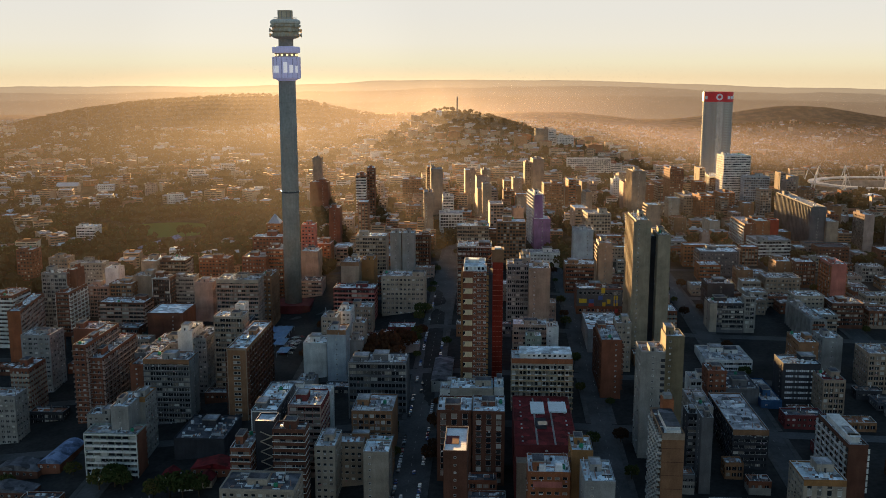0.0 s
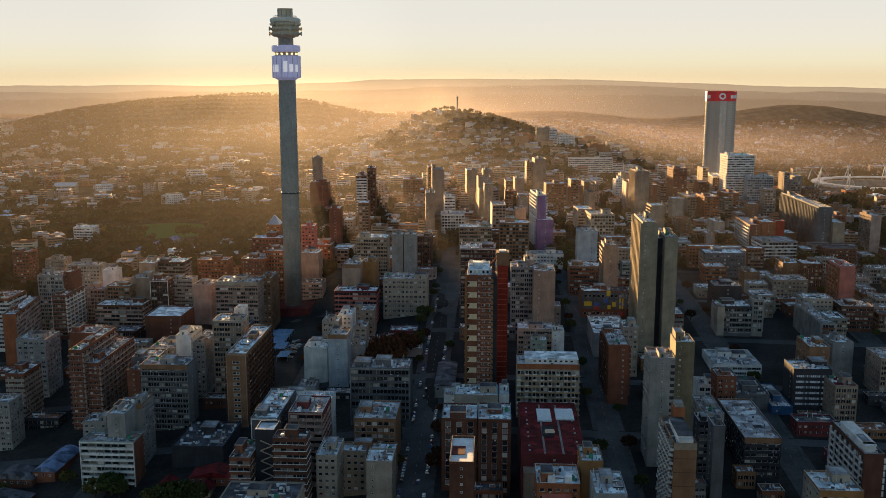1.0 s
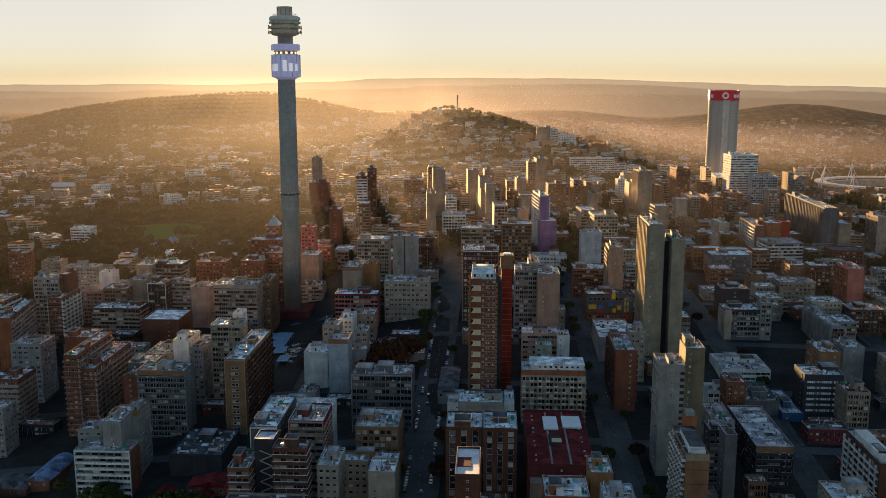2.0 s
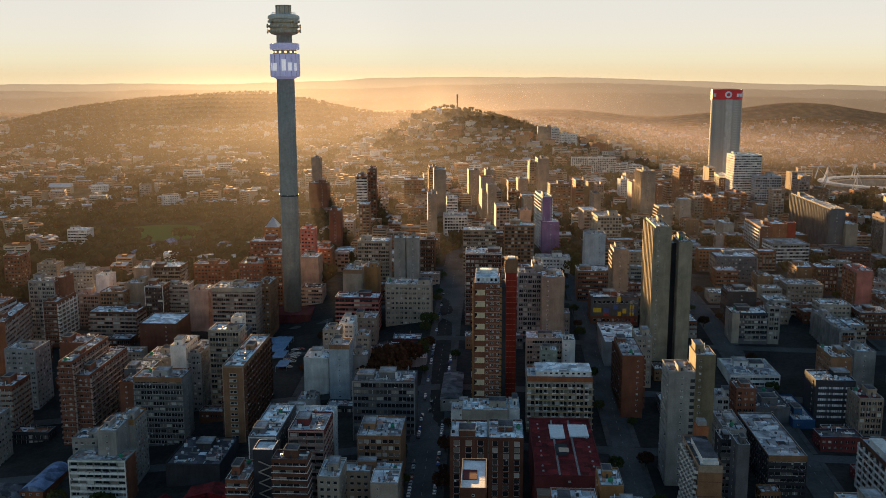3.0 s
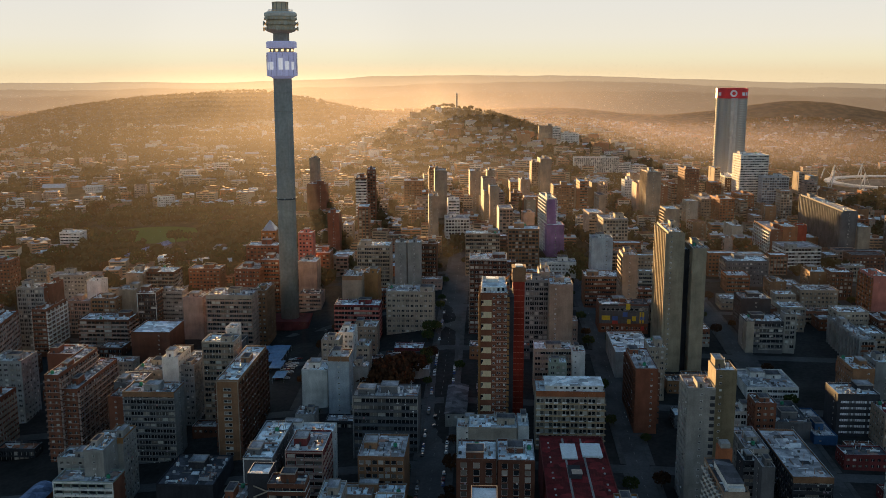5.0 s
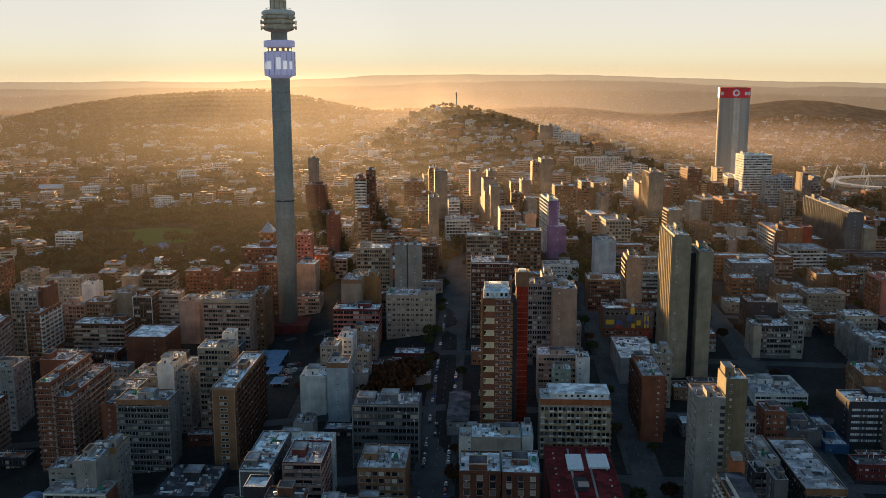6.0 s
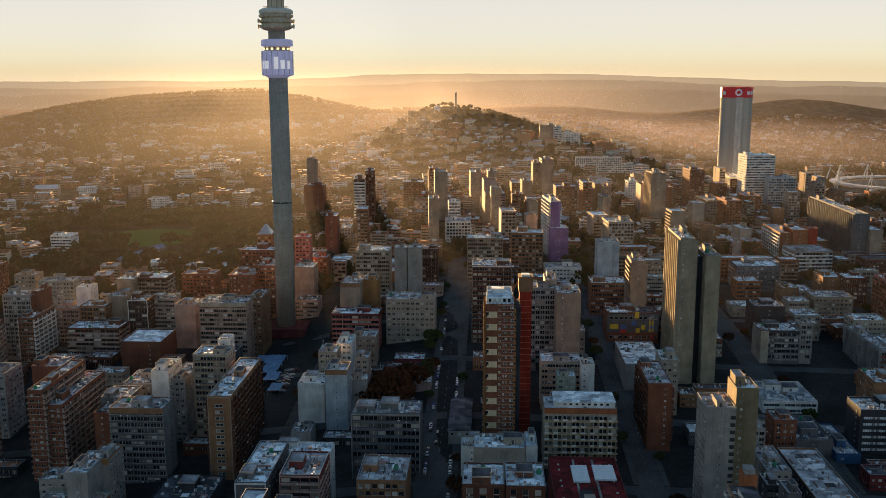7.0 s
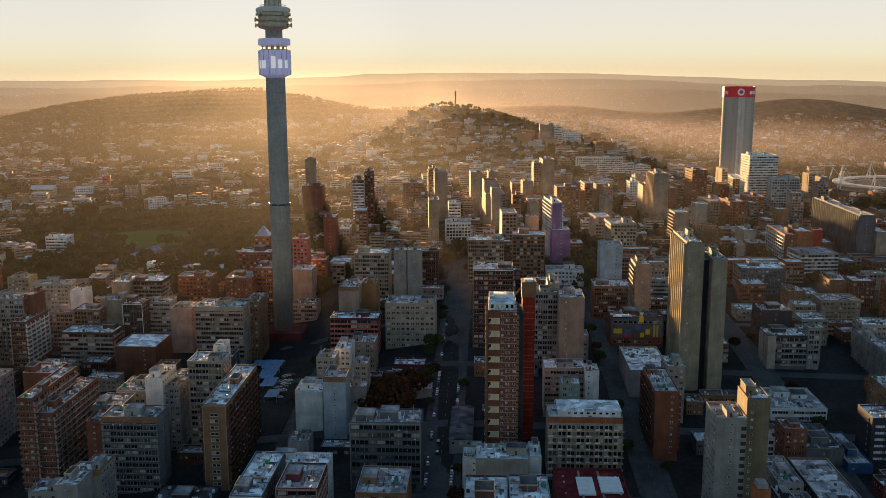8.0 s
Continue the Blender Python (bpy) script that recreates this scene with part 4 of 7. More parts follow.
# behind them
tower_block(-43.7, 734.0, 34.7, 24, 49.0, "cream", "P", "P", storey=3.85, bay=3.4, lines="cream")
tower_block(-41.9, 830.0, 9.9, 14, 68.1, "concrete", "N", "N")
tower_block(-31.0, 828.0, 10.9, 14, 68.5, "concrete", "N", "N")
tower_block(-20.5, 862.0, 13.6, 20, 60.9, "dark_brick", "B", "P")
tower_block(-77.3, 746.0, 14.8, 26, 57.9, "tan", "N", "P", fascia='brown')
tower_block(-63.3, 760.0, 12.0, 22, 57.1, "ochre", "N", "P")
tower_block(-81.0, 722.0, 33.0, 18, 41.8, "maroon", "L", "R", band="pink", bay=4.6)
tower_block(-71.2, 661.0, 9.7, 20, 38.4, "white", "P", "P", roof='roof_pale')
tower_block(-80.1, 640.0, 11.3, 16, 39.1, "cream", "P", "P", roof='roof_pale')
tower_block(-63.9, 690.0, 15.8, 18, 34.3, "tan", "P", "N", roof='roof_pale')
tower_block(-57.9, 642.0, 8.3, 14, 34.7, "cream", "P", "P")
tower_block(-130.5, 880.0, 16.6, 22, 42.1, "rose", "N", "N", flank="tan")
tower_block(-133.6, 905.0, 13.3, 14, 64.0, "pink", "P", "P")
tower_block(-122.1, 925.0, 14.7, 20, 41.5, "brick", "P", "P")
tower_block(-75.3, 852.0, 28.4, 22, 61.7, "cream", "B", "P")

# left, middle distance
tower_block(-339.2, 785.0, 22.1, 20, 40.8, "grey", "G", "N", bay=3.4, flank="brick")
tower_block(-319.1, 790.0, 7.5, 18, 42.5, "brick", "N", "N")
tower_block(-321.8, 770.0, 11.0, 37, 26.9, "brick", "R", "B", band="brick", lines="rose", balcony="white", bay=3.6)
tower_block(-331.0, 701.0, 9.5, 62, 28.0, "brick", "N", "R", band="rose", turn=radians(7))
tower_block(-362.0, 738.0, 19.0, 30, 31.8, "brick", "R", "R", band="white")
tower_block(-289.7, 778.0, 40.5, 22, 16.6, "dark_brick", "L", "L", band="rose", bay=6.2)
tower_block(-233.9, 735.0, 29.0, 34, 18.3, "dark_brick", "N", "N", roof="roof_grey", plant=0, strewn=False)
tower_block(-182.3, 756.0, 35.3, 26, 41.3, "tan", "L", "P", band="rose", fascia="cream", bay=3.6)
tower_block(-150.8, 775.0, 11.0, 30, 40.2, "brown", "P", "P")
tower_block(-289.1, 806.0, 20.7, 20, 26.8, "brown", "G", "P", bay=5.0)
tower_block(-272.0, 818.0, 16.6, 20, 31.4, "tan", "N", "N")
tower_block(-249.1, 800.0, 15.7, 18, 33.1, "dark_brick", "L", "P", trim="white", band="charcoal", bay=4.6)
tower_block(-237.2, 815.0, 20.8, 16, 30.6, "concrete", "R", "P")
tower_block(-209.5, 790.0, 16.0, 22, 31.5, "rose", "N", "P", flank="orange")
tower_block(-304.3, 840.0, 12.5, 14, 34.0, "white", "N", "N")
tower_block(-319.7, 830.0, 20.9, 20, 18.7, "rose", "G", "P")
tower_block(-265.7, 870.0, 27.4, 24, 35.2, "dark_brick", "L", "R", roof="roof_pale", band="tan")
tower_block(-278.3, 862.0, 14.9, 26, 35.9, "tan", "N", "P", roof='roof_pale')
tower_block(-242.1, 930.0, 30.4, 20, 25.6, "brick", "P", "P")
tower_block(-179.0, 842.0, 21.9, 30, 43.6, "brick", "P", "P")
tower_block(-159.1, 855.0, 16.1, 30, 48.5, "brick", "R", "R")
tower_block(-183.6, 915.0, 29.7, 20, 50.4, "brick", "P", "P")
tower_block(-178.8, 965.0, 14.8, 16, 55.7, "ochre", "P", "P")
tower_block(-374.9, 885.0, 18.6, 16, 34.8, "tan", "P", "P")
tower_block(-352.5, 880.0, 31.6, 16, 30.6, "concrete", "P", "P")
tower_block(-426.8, 930.0, 16.8, 20, 34.0, "brick", "P", "P")
tower_block(-451.5, 1150.0, 24.2, 20, 23.3, "white", "R", "P")

# centre
tower_block(53.8, 685.0, 16.6, 20, 68.3, "grey", "G", "P")
tower_block(64.3, 692.0, 7.6, 22, 72.1, "cream", "N", "N")
tower_block(68.6, 664.0, 15.3, 24, 69.7, "tan", "N", "N")
tower_block(10.1, 503.0, 24.3, 18, 33.6, "cream", "N", "P", roof='roof_pale')
tower_block(35.2, 508.0, 5.6, 18, 32.3, "white", "N", "N")
tower_block(21.2, 445.0, 16.2, 24, 41.2, "dark_brick", "W", "P", bay=5.2, storey=3.1)
tower_block(3.2, 448.0, 17.6, 22, 40.6, "dark_brick", "W", "P", roof="roof_pale", bay=5.8)
tower_block(6.6, 368.0, 9.9, 28, 52.0, "dark_brick", "N", "P", roof="roof_pale", plant=0, strewn=False)

# right
tower_block(104.6, 559.0, 12.5, 40, 45.7, "brick", "N", "B", balcony='dark_brick')
tower_block(122.3, 605.0, 9.8, 20, 44.2, "cream", "P", "P")
tower_block(142.3, 652.0, 9.2, 42, 106.7, "khaki", "N", "V", bay=5.5, roof='roof_pale')
# no such building: the charcoal puts the second slab's shaded side into colour
tower_block(153.9, 658.0, 6.0, 22, 94.2, "charcoal", "N", "N", plant=0, label='charcoal filler block painted as shade between two tall slabs')
tower_block(157.5, 648.0, 8.8, 30, 96.8, "khaki", "N", "N")
tower_block(108.7, 640.0, 24.1, 50, 30.6, "grey", "N", "N", plant=0)
tower_block(111.9, 478.0, 12.8, 20, 62.3, "concrete", "N", "P", words="one notched edge")
tower_block(125.5, 481.0, 9.8, 16, 70.0, "olive", "N", "N")
tower_block(135.2, 440.0, 5.6, 12, 39.7, "dark_grey", "N", "N")
tower_block(132.1, 455.0, 6.3, 12, 36.2, "charcoal", "R", "N", band="dark_grey")
tower_block(160.0, 468.0, 18.8, 60, 22.5, "charcoal", "R", "R", roof="roof_grey", fascia="brown", plant=0)
tower_block(142.8, 485.0, 11.1, 30, 29.3, "concrete", "P", "P", roof='roof_grey')
tower_block(218.6, 560.0, 23.0, 20, 30.3, "charcoal", "N", "N")
tower_block(202.1, 548.0, 12.6, 44, 10.5, "blue", "N", "N")
tower_block(236.4, 583.0, 12.6, 26, 37.4, "brown", "N", "P")
tower_block(263.5, 612.0, 13.6, 20, 32.1, "grey", "N", "P")
tower_block(208.7, 690.0, 25.4, 20, 37.5, "charcoal", "R", "N", roof="roof_pale", band="dark_grey", flank="concrete", storey=3.8)
tower_block(235.0, 690.0, 7.9, 10, 42.5, "concrete", "G", "G")
tower_block(273.3, 655.0, 9.0, 60, 34.0, "grey", "L", "V", band="brick", bay=4.4)
tower_block(334.9, 776.0, 12.4, 30, 50.4, "pink", "N", "B", balcony='orange', bay=3.6)
tower_block(311.0, 842.0, 16.9, 24, 39.9, "brown", "N", "P")
tower_block(324.3, 830.0, 18.1, 20, 41.9, "dark_brick", "G", "P")
tower_block(327.2, 945.0, 35.4, 33, 41.5, "grey", "L", "R", band="white", turn=radians(2))
tower_block(339.7, 988.0, 15.0, 30, 54.8, "orange", "N", "B", balcony="red", turn=radians(2))
tower_block(356.0, 992.0, 9.0, 12, 55.5, "red", "N", "N", plant=0, strewn=False)
tower_block(216.9, 729.0, 21.4, 22, 44.0, "charcoal", "N", "P")
tower_block(268.1, 815.0, 13.1, 20, 37.3, "brown", "N", "P")
tower_block(249.0, 872.0, 36.6, 24, 43.5, "dark_grey", "P", "B", roof="roof_pale", balcony="rose")
tower_block(205.5, 432.0, 9.5, 44, 28.7, "dark_brick", "N", "B", balcony='white', roof='roof_pale')
tower_block(236.0, 540.0, 13.3, 20, 26.2, "tan", "G", "P", roof='roof_red')
tower_block(307.7, 705.0, 24.2, 25, 33.6, "dark_brick", "R", "P")
tower_block(184.2, 610.0, 31.6, 36, 17.4, "white", "R", "N", plant=2)
tower_block(182.1, 556.0, 20.8, 36, 15.3, "dark_grey", "N", "N", roof="roof_dark")
tower_block(160.9, 560.0, 11.0, 16, 20.1, "white", "G", "N")
tower_block(167.4, 545.0, 11.3, 16, 30.5, "brick", "P", "P", roof='roof_pale')

# further on
tower_block(58.1, 905.0, 28.3, 22, 67.1, "brown", "G", "N")
tower_block(160.5, 995.0, 25.2, 33, 61.9, "cream", "G", "P", turn=radians(2))
tower_block(127.5, 862.0, 18.4, 20, 66.0, "pale_blue", "N", "R")
tower_block(132.2, 746.0, 10.7, 22, 73.7, "tan", "N", "B")
tower_block(86.6, 890.0, 32.1, 20, 39.0, "white", "P", "P")
tower_block(111.9, 795.0, 27.6, 24, 46.5, "brown", "R", "P", roof="roof_pale", band="brick")
tower_block(18.8, 890.0, 31.0, 20, 65.4, "tan", "L", "P")
tower_block(17.0, 720.0, 27.0, 24, 76.1, "dark_brick", "G", "P", roof="roof_pale", lines="concrete", trim="white")
tower_block(102.1, 985.0, 9.8, 46, 84.3, "white", "N", "B", bay=4, label='tall white balcony slab with one end painted purple', turn=radians(4))
tower_block(36.2, 1320.0, 15.4, 30, 77.0, "tan", "N", "P", turn=radians(2))
tower_block(-16.0, 1042.0, 10.3, 27, 79.3, "tan", "N", "P", turn=radians(2))
tower_block(-10.7, 1215.0, 15.6, 30, 88.4, "tan", "N", "P", turn=radians(2))
tower_block(5.0, 1110.0, 13.0, 21, 66.6, "white", "R", "P", turn=radians(2))
tower_block(1.7, 1065.0, 26.2, 27, 51.9, "white", "G", "P", turn=radians(2))
tower_block(-104.5, 1172.0, 12.9, 36, 84.6, "brick", "R", "R", band='white', turn=radians(2))
tower_block(-92.9, 1200.0, 10.4, 30, 91.4, "brick", "V", "P", turn=radians(2))
tower_block(-123.5, 1150.0, 30.5, 20, 39.0, "brown", "P", "P")
tower_block(-182.3, 1310.0, 25.5, 22, 61.1, "brick", "N", "P")
tower_block(-181.8, 1340.0, 12.6, 12, 92.9, "tan", "N", "N")
tower_block(-51.7, 1300.0, 26.6, 30, 66.1, "brown", "P", "P", turn=radians(2))
tower_block(-40.8, 1140.0, 18.7, 24, 50.6, "brown", "P", "P", turn=radians(2))
tower_block(140.5, 1415.0, 16.6, 33, 84.6, "tan", "N", "P", turn=radians(2))
tower_block(130.5, 1440.0, 11.0, 24, 77.3, "tan", "P", "P", turn=radians(2))
tower_block(60.3, 1340.0, 12.6, 24, 75.7, "tan", "N", "P", turn=radians(2))
tower_block(49.2, 1190.0, 9.8, 24, 65.9, "tan", "N", "P", turn=radians(2))
tower_block(101.7, 1290.0, 12.9, 24, 68.7, "tan", "N", "P", turn=radians(2))
tower_block(140.2, 1250.0, 27.2, 24, 65.8, "brown", "P", "P", turn=radians(2))
tower_block(250.8, 1210.0, 15.6, 33, 86.8, "tan", "N", "V", bay=5.0, turn=radians(2))
tower_block(250.5, 1350.0, 12.7, 21, 60.4, "white", "P", "P", turn=radians(2))
tower_block(256.4, 1300.0, 13.8, 21, 58.4, "rose", "P", "P", turn=radians(2))
tower_block(320.0, 1300.0, 19.2, 33, 81.3, "brick", "P", "P", turn=radians(2))
tower_block(399.9, 1388.0, 17.6, 60, 61.0, "white", "R", "G", band="dark_brick")
tower_block(405.9, 1340.0, 38.7, 33, 96.0, "white", "R", "P", flank='tan', turn=radians(2))
tower_block(425.8, 1308.0, 35.3, 20, 69.7, "pale_blue", "G", "P")
tower_block(327.9, 990.0, 14.2, 60, 51.5, "brick", "N", "B", balcony='white')
tower_block(397.0, 985.0, 13.6, 130, 71.0, "dark_grey", "N", "V", bay=5.0)
tower_block(410.9, 978.0, 12.0, 30, 56.0, "tan", "N", "N", plant=0)
tower_block(432.6, 1030.0, 11.8, 20, 55.3, "brick", "P", "P")
tower_block(309.8, 1180.0, 20.9, 45, 57.4, "tan", "P", "P", turn=radians(2))
tower_block(323.1, 1150.0, 17.7, 36, 61.3, "orange", "P", "P", turn=radians(2))
tower_block(372.1, 1230.0, 18.2, 33, 55.8, "orange", "P", "P", turn=radians(2))
tower_block(222.8, 1655.0, 76.4, 14, 65.3, "white", "G", "P", label='long white hotel-like block of flats on the wooded hillside')
tower_block(197.1, 1985.0, 28.1, 20, 99.3, "tan", "N", "P")
tower_block(224.5, 1978.0, 15.7, 20, 97.4, "white", "R", "P")
tower_block(239.6, 1962.0, 35.6, 14, 86.2, "white", "P", "P", roof='roof_tile')
tower_block(101.5, 975.0, 17.2, 24, 59.2, "purple", "N", "P", roof='roof_pale', turn=radians(2))

# low buildings between
tower_block(-36.2, 690.0, 20.3, 14, 18.4, "maroon", "N", "N", roof='roof_pale', plant=0)
tower_block(-31.7, 640.0, 20.7, 12, 19.7, "grey", "N", "N", roof='roof_grey', plant=0)
tower_block(53.4, 610.0, 23.0, 18, 42.0, "cream", "R", "N", roof='roof_grey')
tower_block(75.2, 600.0, 7.6, 14, 43.1, "white", "N", "N", roof='roof_pale')
tower_block(59.7, 585.0, 10.2, 12, 41.1, "pale_green", "P", "N")
tower_block(4.4, 515.0, 10.5, 12, 29.1, "white", "N", "N", roof='roof_pale')

# seen only at the start, low in front
tower_block(42.8, 372.0, 17.9, 20, 40.9, "orange", "P", "P", roof='roof_pale')
tower_block(62.8, 384.0, 9.3, 18, 45.6, "ochre", "N", "P")
tower_block(63.8, 352.0, 12.4, 22, 45.6, "grey", "N", "N", roof='roof_pale')
tower_block(-92.6, 385.0, 33.4, 20, 27.1, "cream", "P", "P", roof='roof_dark')
tower_block(171.0, 398.0, 19.2, 22, 25.7, "cream", "W", "P", bay=4.6, fascia="ochre")
tower_block(278.5, 575.0, 21.8, 24, 32.3, "tan", "G", "P")

# ---- blocks with a shape of their own ----
def box_part(name, ob, q, mat, label=""):
    b = Build()
    b.box(*q)
    return part(name, b.mesh(name, mat), ob, label=label)


def brick_tower():
    """The slender brick tower with a stack of cream balcony boxes."""
    ob = tower_block(18.2, 557, 14.6, 27, 89.5, "brick", "N", "B", balcony="ochre", storey=3.35, roof="roof_pale", plant=0, label="very tall brick tower with a stack of cream balcony boxes")
    low = ob.location.z
    h = 89.5 - low
    panel = Build()
    panel.box(0.35, -0.75, 0, 6.0, 0.1, 0.25)
    panel.box(1.6, -0.75, 0.25, 6.0, -0.6, 3.0)
    panel.box(5.85, -0.6, 0.25, 6.0, 0.0, 3.0)
    panel.box(0.35, -0.7, 2.9, 6.0, 0.1, 3.1)
    panel.ring(1.35, -0.35, ((0.45, 0.25), (0.45, 1.2)), 10)
    me = panel.mesh("balcony_box", surface("cream_panel", (0.66, 0.52, 0.33), 0.7, 0.15))
    line = Build()
    line.box(6.4, -0.16, 0, 14.5, 0.0, 0.28)
    ml = line.mesh("floor_line", surface("salmon_line", (0.55, 0.3, 0.22), 0.8, 0.2))
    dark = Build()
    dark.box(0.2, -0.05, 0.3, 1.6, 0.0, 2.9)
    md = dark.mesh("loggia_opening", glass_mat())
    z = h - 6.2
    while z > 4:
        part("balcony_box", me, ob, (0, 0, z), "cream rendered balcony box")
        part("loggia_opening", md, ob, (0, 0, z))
        for k in (0, 1):
            zz = z + 3.35 * k
            part("floor_line", ml, ob, (0, 0, zz + 3.0))
            for u in (9.0, 10.3, 12.7, 13.6):
                part("window", shared(("window", 0.8, 1.3), lambda: window_mesh(0.8, 1.3)), ob, (u, -0.02, zz + 1.2))
        z -= 6.7
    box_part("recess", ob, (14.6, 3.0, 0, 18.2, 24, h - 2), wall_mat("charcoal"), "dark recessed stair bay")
    b = Build()
    b.box(0.7, 6.5, 0.002, 13.4, 24.6, 2.6, 0, top=1)
    b.box(0.4, 6.2, 2.6, 13.7, 24.9, 2.85, 1)
    for q in ((0.4, 24.5, 13.7, 24.9), (0.4, 6.2, 0.8, 24.5), (13.3, 15.0, 13.7, 24.5)):
        b.box(q[0], q[1], 2.85, q[2], q[3], 4.6, 0)
    b.box(3.0, 17.0, 2.86, 9.5, 23.5, 5.0, 0, top=1)
    b.box(9.9, 9.0, 2.86, 12.6, 13.5, 3.5, 1)
    for i in range(5):
        b.box(1.6 + 2.5 * i, 6.15, 0.5, 2.9 + 2.5 * i, 6.5, 2.2, 2)
    part("penthouse", b.mesh("penthouse", [wall_mat("white"), roof_mat("roof_pale"), glass_mat()]), ob, (0, 0, h), "low pale penthouse behind a roof terrace")
    for i in range(6):
        part("roof_vent", shared("vent", vent_mesh), ob, (2.0 + 2.1 * i, 2.2, h))
    ob = tower_block(37.4, 578, 6.6, 9, 91, "red", "N", "N", plant=0, label="tall red lift shaft tower with a brown head", roof="roof_dark", name="lift_tower")
    h = 91 - ob.location.z
    red = wall_mat("red")
    for u in (0.2, 2.2, 4.2, 6.0):
        box_part("rib", ob, (u, -0.35, 1, u + 0.4, 0, h - 0.5), red)
    bar = Build()
    bar.box(0.0, -0.25, 0, 6.6, 0, 0.3)
    mb = bar.mesh("cross_bar", surface("faded_red", (0.6, 0.16, 0.1), 0.8, 0.2))
    z = 3.0
    while z < h - 2:
        part("cross_bar", mb, ob, (0, 0, z))
        z += 3.35
    b = Build()
    b.box(-0.5, -0.5, 0.9, 7.1, 9.4, 8.4, 0)
    b.box(-0.7, -0.7, 8.4, 7.3, 9.6, 9.0, 0)
    b.box(1.2, 1.2, 9.0, 5.4, 7.0, 9.8, 1)
    part("head", b.mesh("head", [wall_mat("brown"), roof_mat("roof_pale")]), ob, (0, 0, h), "brown boxed machine room head")
    for v in (2, 5):
        b = Build()
        b.bar((-3.6, v, 1.5), (-0.4, v, 5.5), 0.22)
        part("brace", b.mesh("brace", wall_mat("ochre")), ob, (0, 0, h))


brick_tower()


def balcony_slab():
    """The wide cream slab with deep open balconies along its front."""
    x, y, w, d, top = 47.2, 537, 36.5, 20, 40.5
    ob = tower_block(x, y, w, d, top, "cream", "N", "N", plant=0, fascia="orange", label="eight-storey cream slab block with deep open balconies", roof="roof_grey")
    h = top - ob.location.z
    n, bays = 10, 8
    bay = w / bays
    slab, cell, rail = Build(), Build(), Build()
    slab.box(-0.2, -1.7, -0.28, w + 0.6, 0, 0)
    slab.box(-0.2, -1.8, -0.28, w + 0.6, -1.7, 0.35)
    ms = slab.mesh("balcony_slab", surface("edge_tan", (0.5, 0.36, 0.22), 0.85, 0.25))
    cell.box(0.0, -1.65, 0, 0.16, 0, 3.1)
    mc = cell.mesh("party_wall", wall_mat("cream"))
    rail.box(0.2, -1.68, 0.32, bay * 0.55, -1.6, 1.15)
    mr = rail.mesh("balustrade", wall_mat("white"))
    for i in range(n):
        z = h - 2.4 - (i + 1) * 3.4
        if z < 1:
            break
        part("balcony_slab", ms, ob, (0, 0, z))
        for j in range(bays + 1):
            part("party_wall", mc, ob, (min(j * bay, w - 0.16), 0, z))
        for j in range(bays):
            part("window", shared(("window", 1.6, 2.2), lambda: window_mesh(1.6, 2.2)), ob, (j * bay + 0.45, -0.03, z + 0.3))
            part("window", shared(("window", 1.9, 2.2), lambda: window_mesh(1.9, 2.2)), ob, (j * bay + 2.3, -0.03, z + 0.3))
            if (i * 3 + j * 5) % 4:
                part("balustrade", mr, ob, (j * bay, 0, z))
    b = Build()
    b.box(5, 3, 0.002, w - 0.8, d - 2, 3.0, 0)
    b.box(4.6, 2.4, 3.0, w - 0.4, d - 1.6, 3.35, 1)
    p = part("penthouse", b.mesh("penthouse", [wall_mat("white"), roof_mat("roof_pale")]), ob, (0, 0, h), "pale metal roofed penthouse")
    for j in range(9):
        part("window", shared(("window", 1.6, 1.2), lambda: window_mesh(1.6, 1.2)), p, (6.5 + j * 3.1, 2.97, 1.2))
    for j in range(3):
        part("roof_vent", shared("vent", vent_mesh), ob, (1.6, 3.5 + 5 * j, h))


balcony_slab()


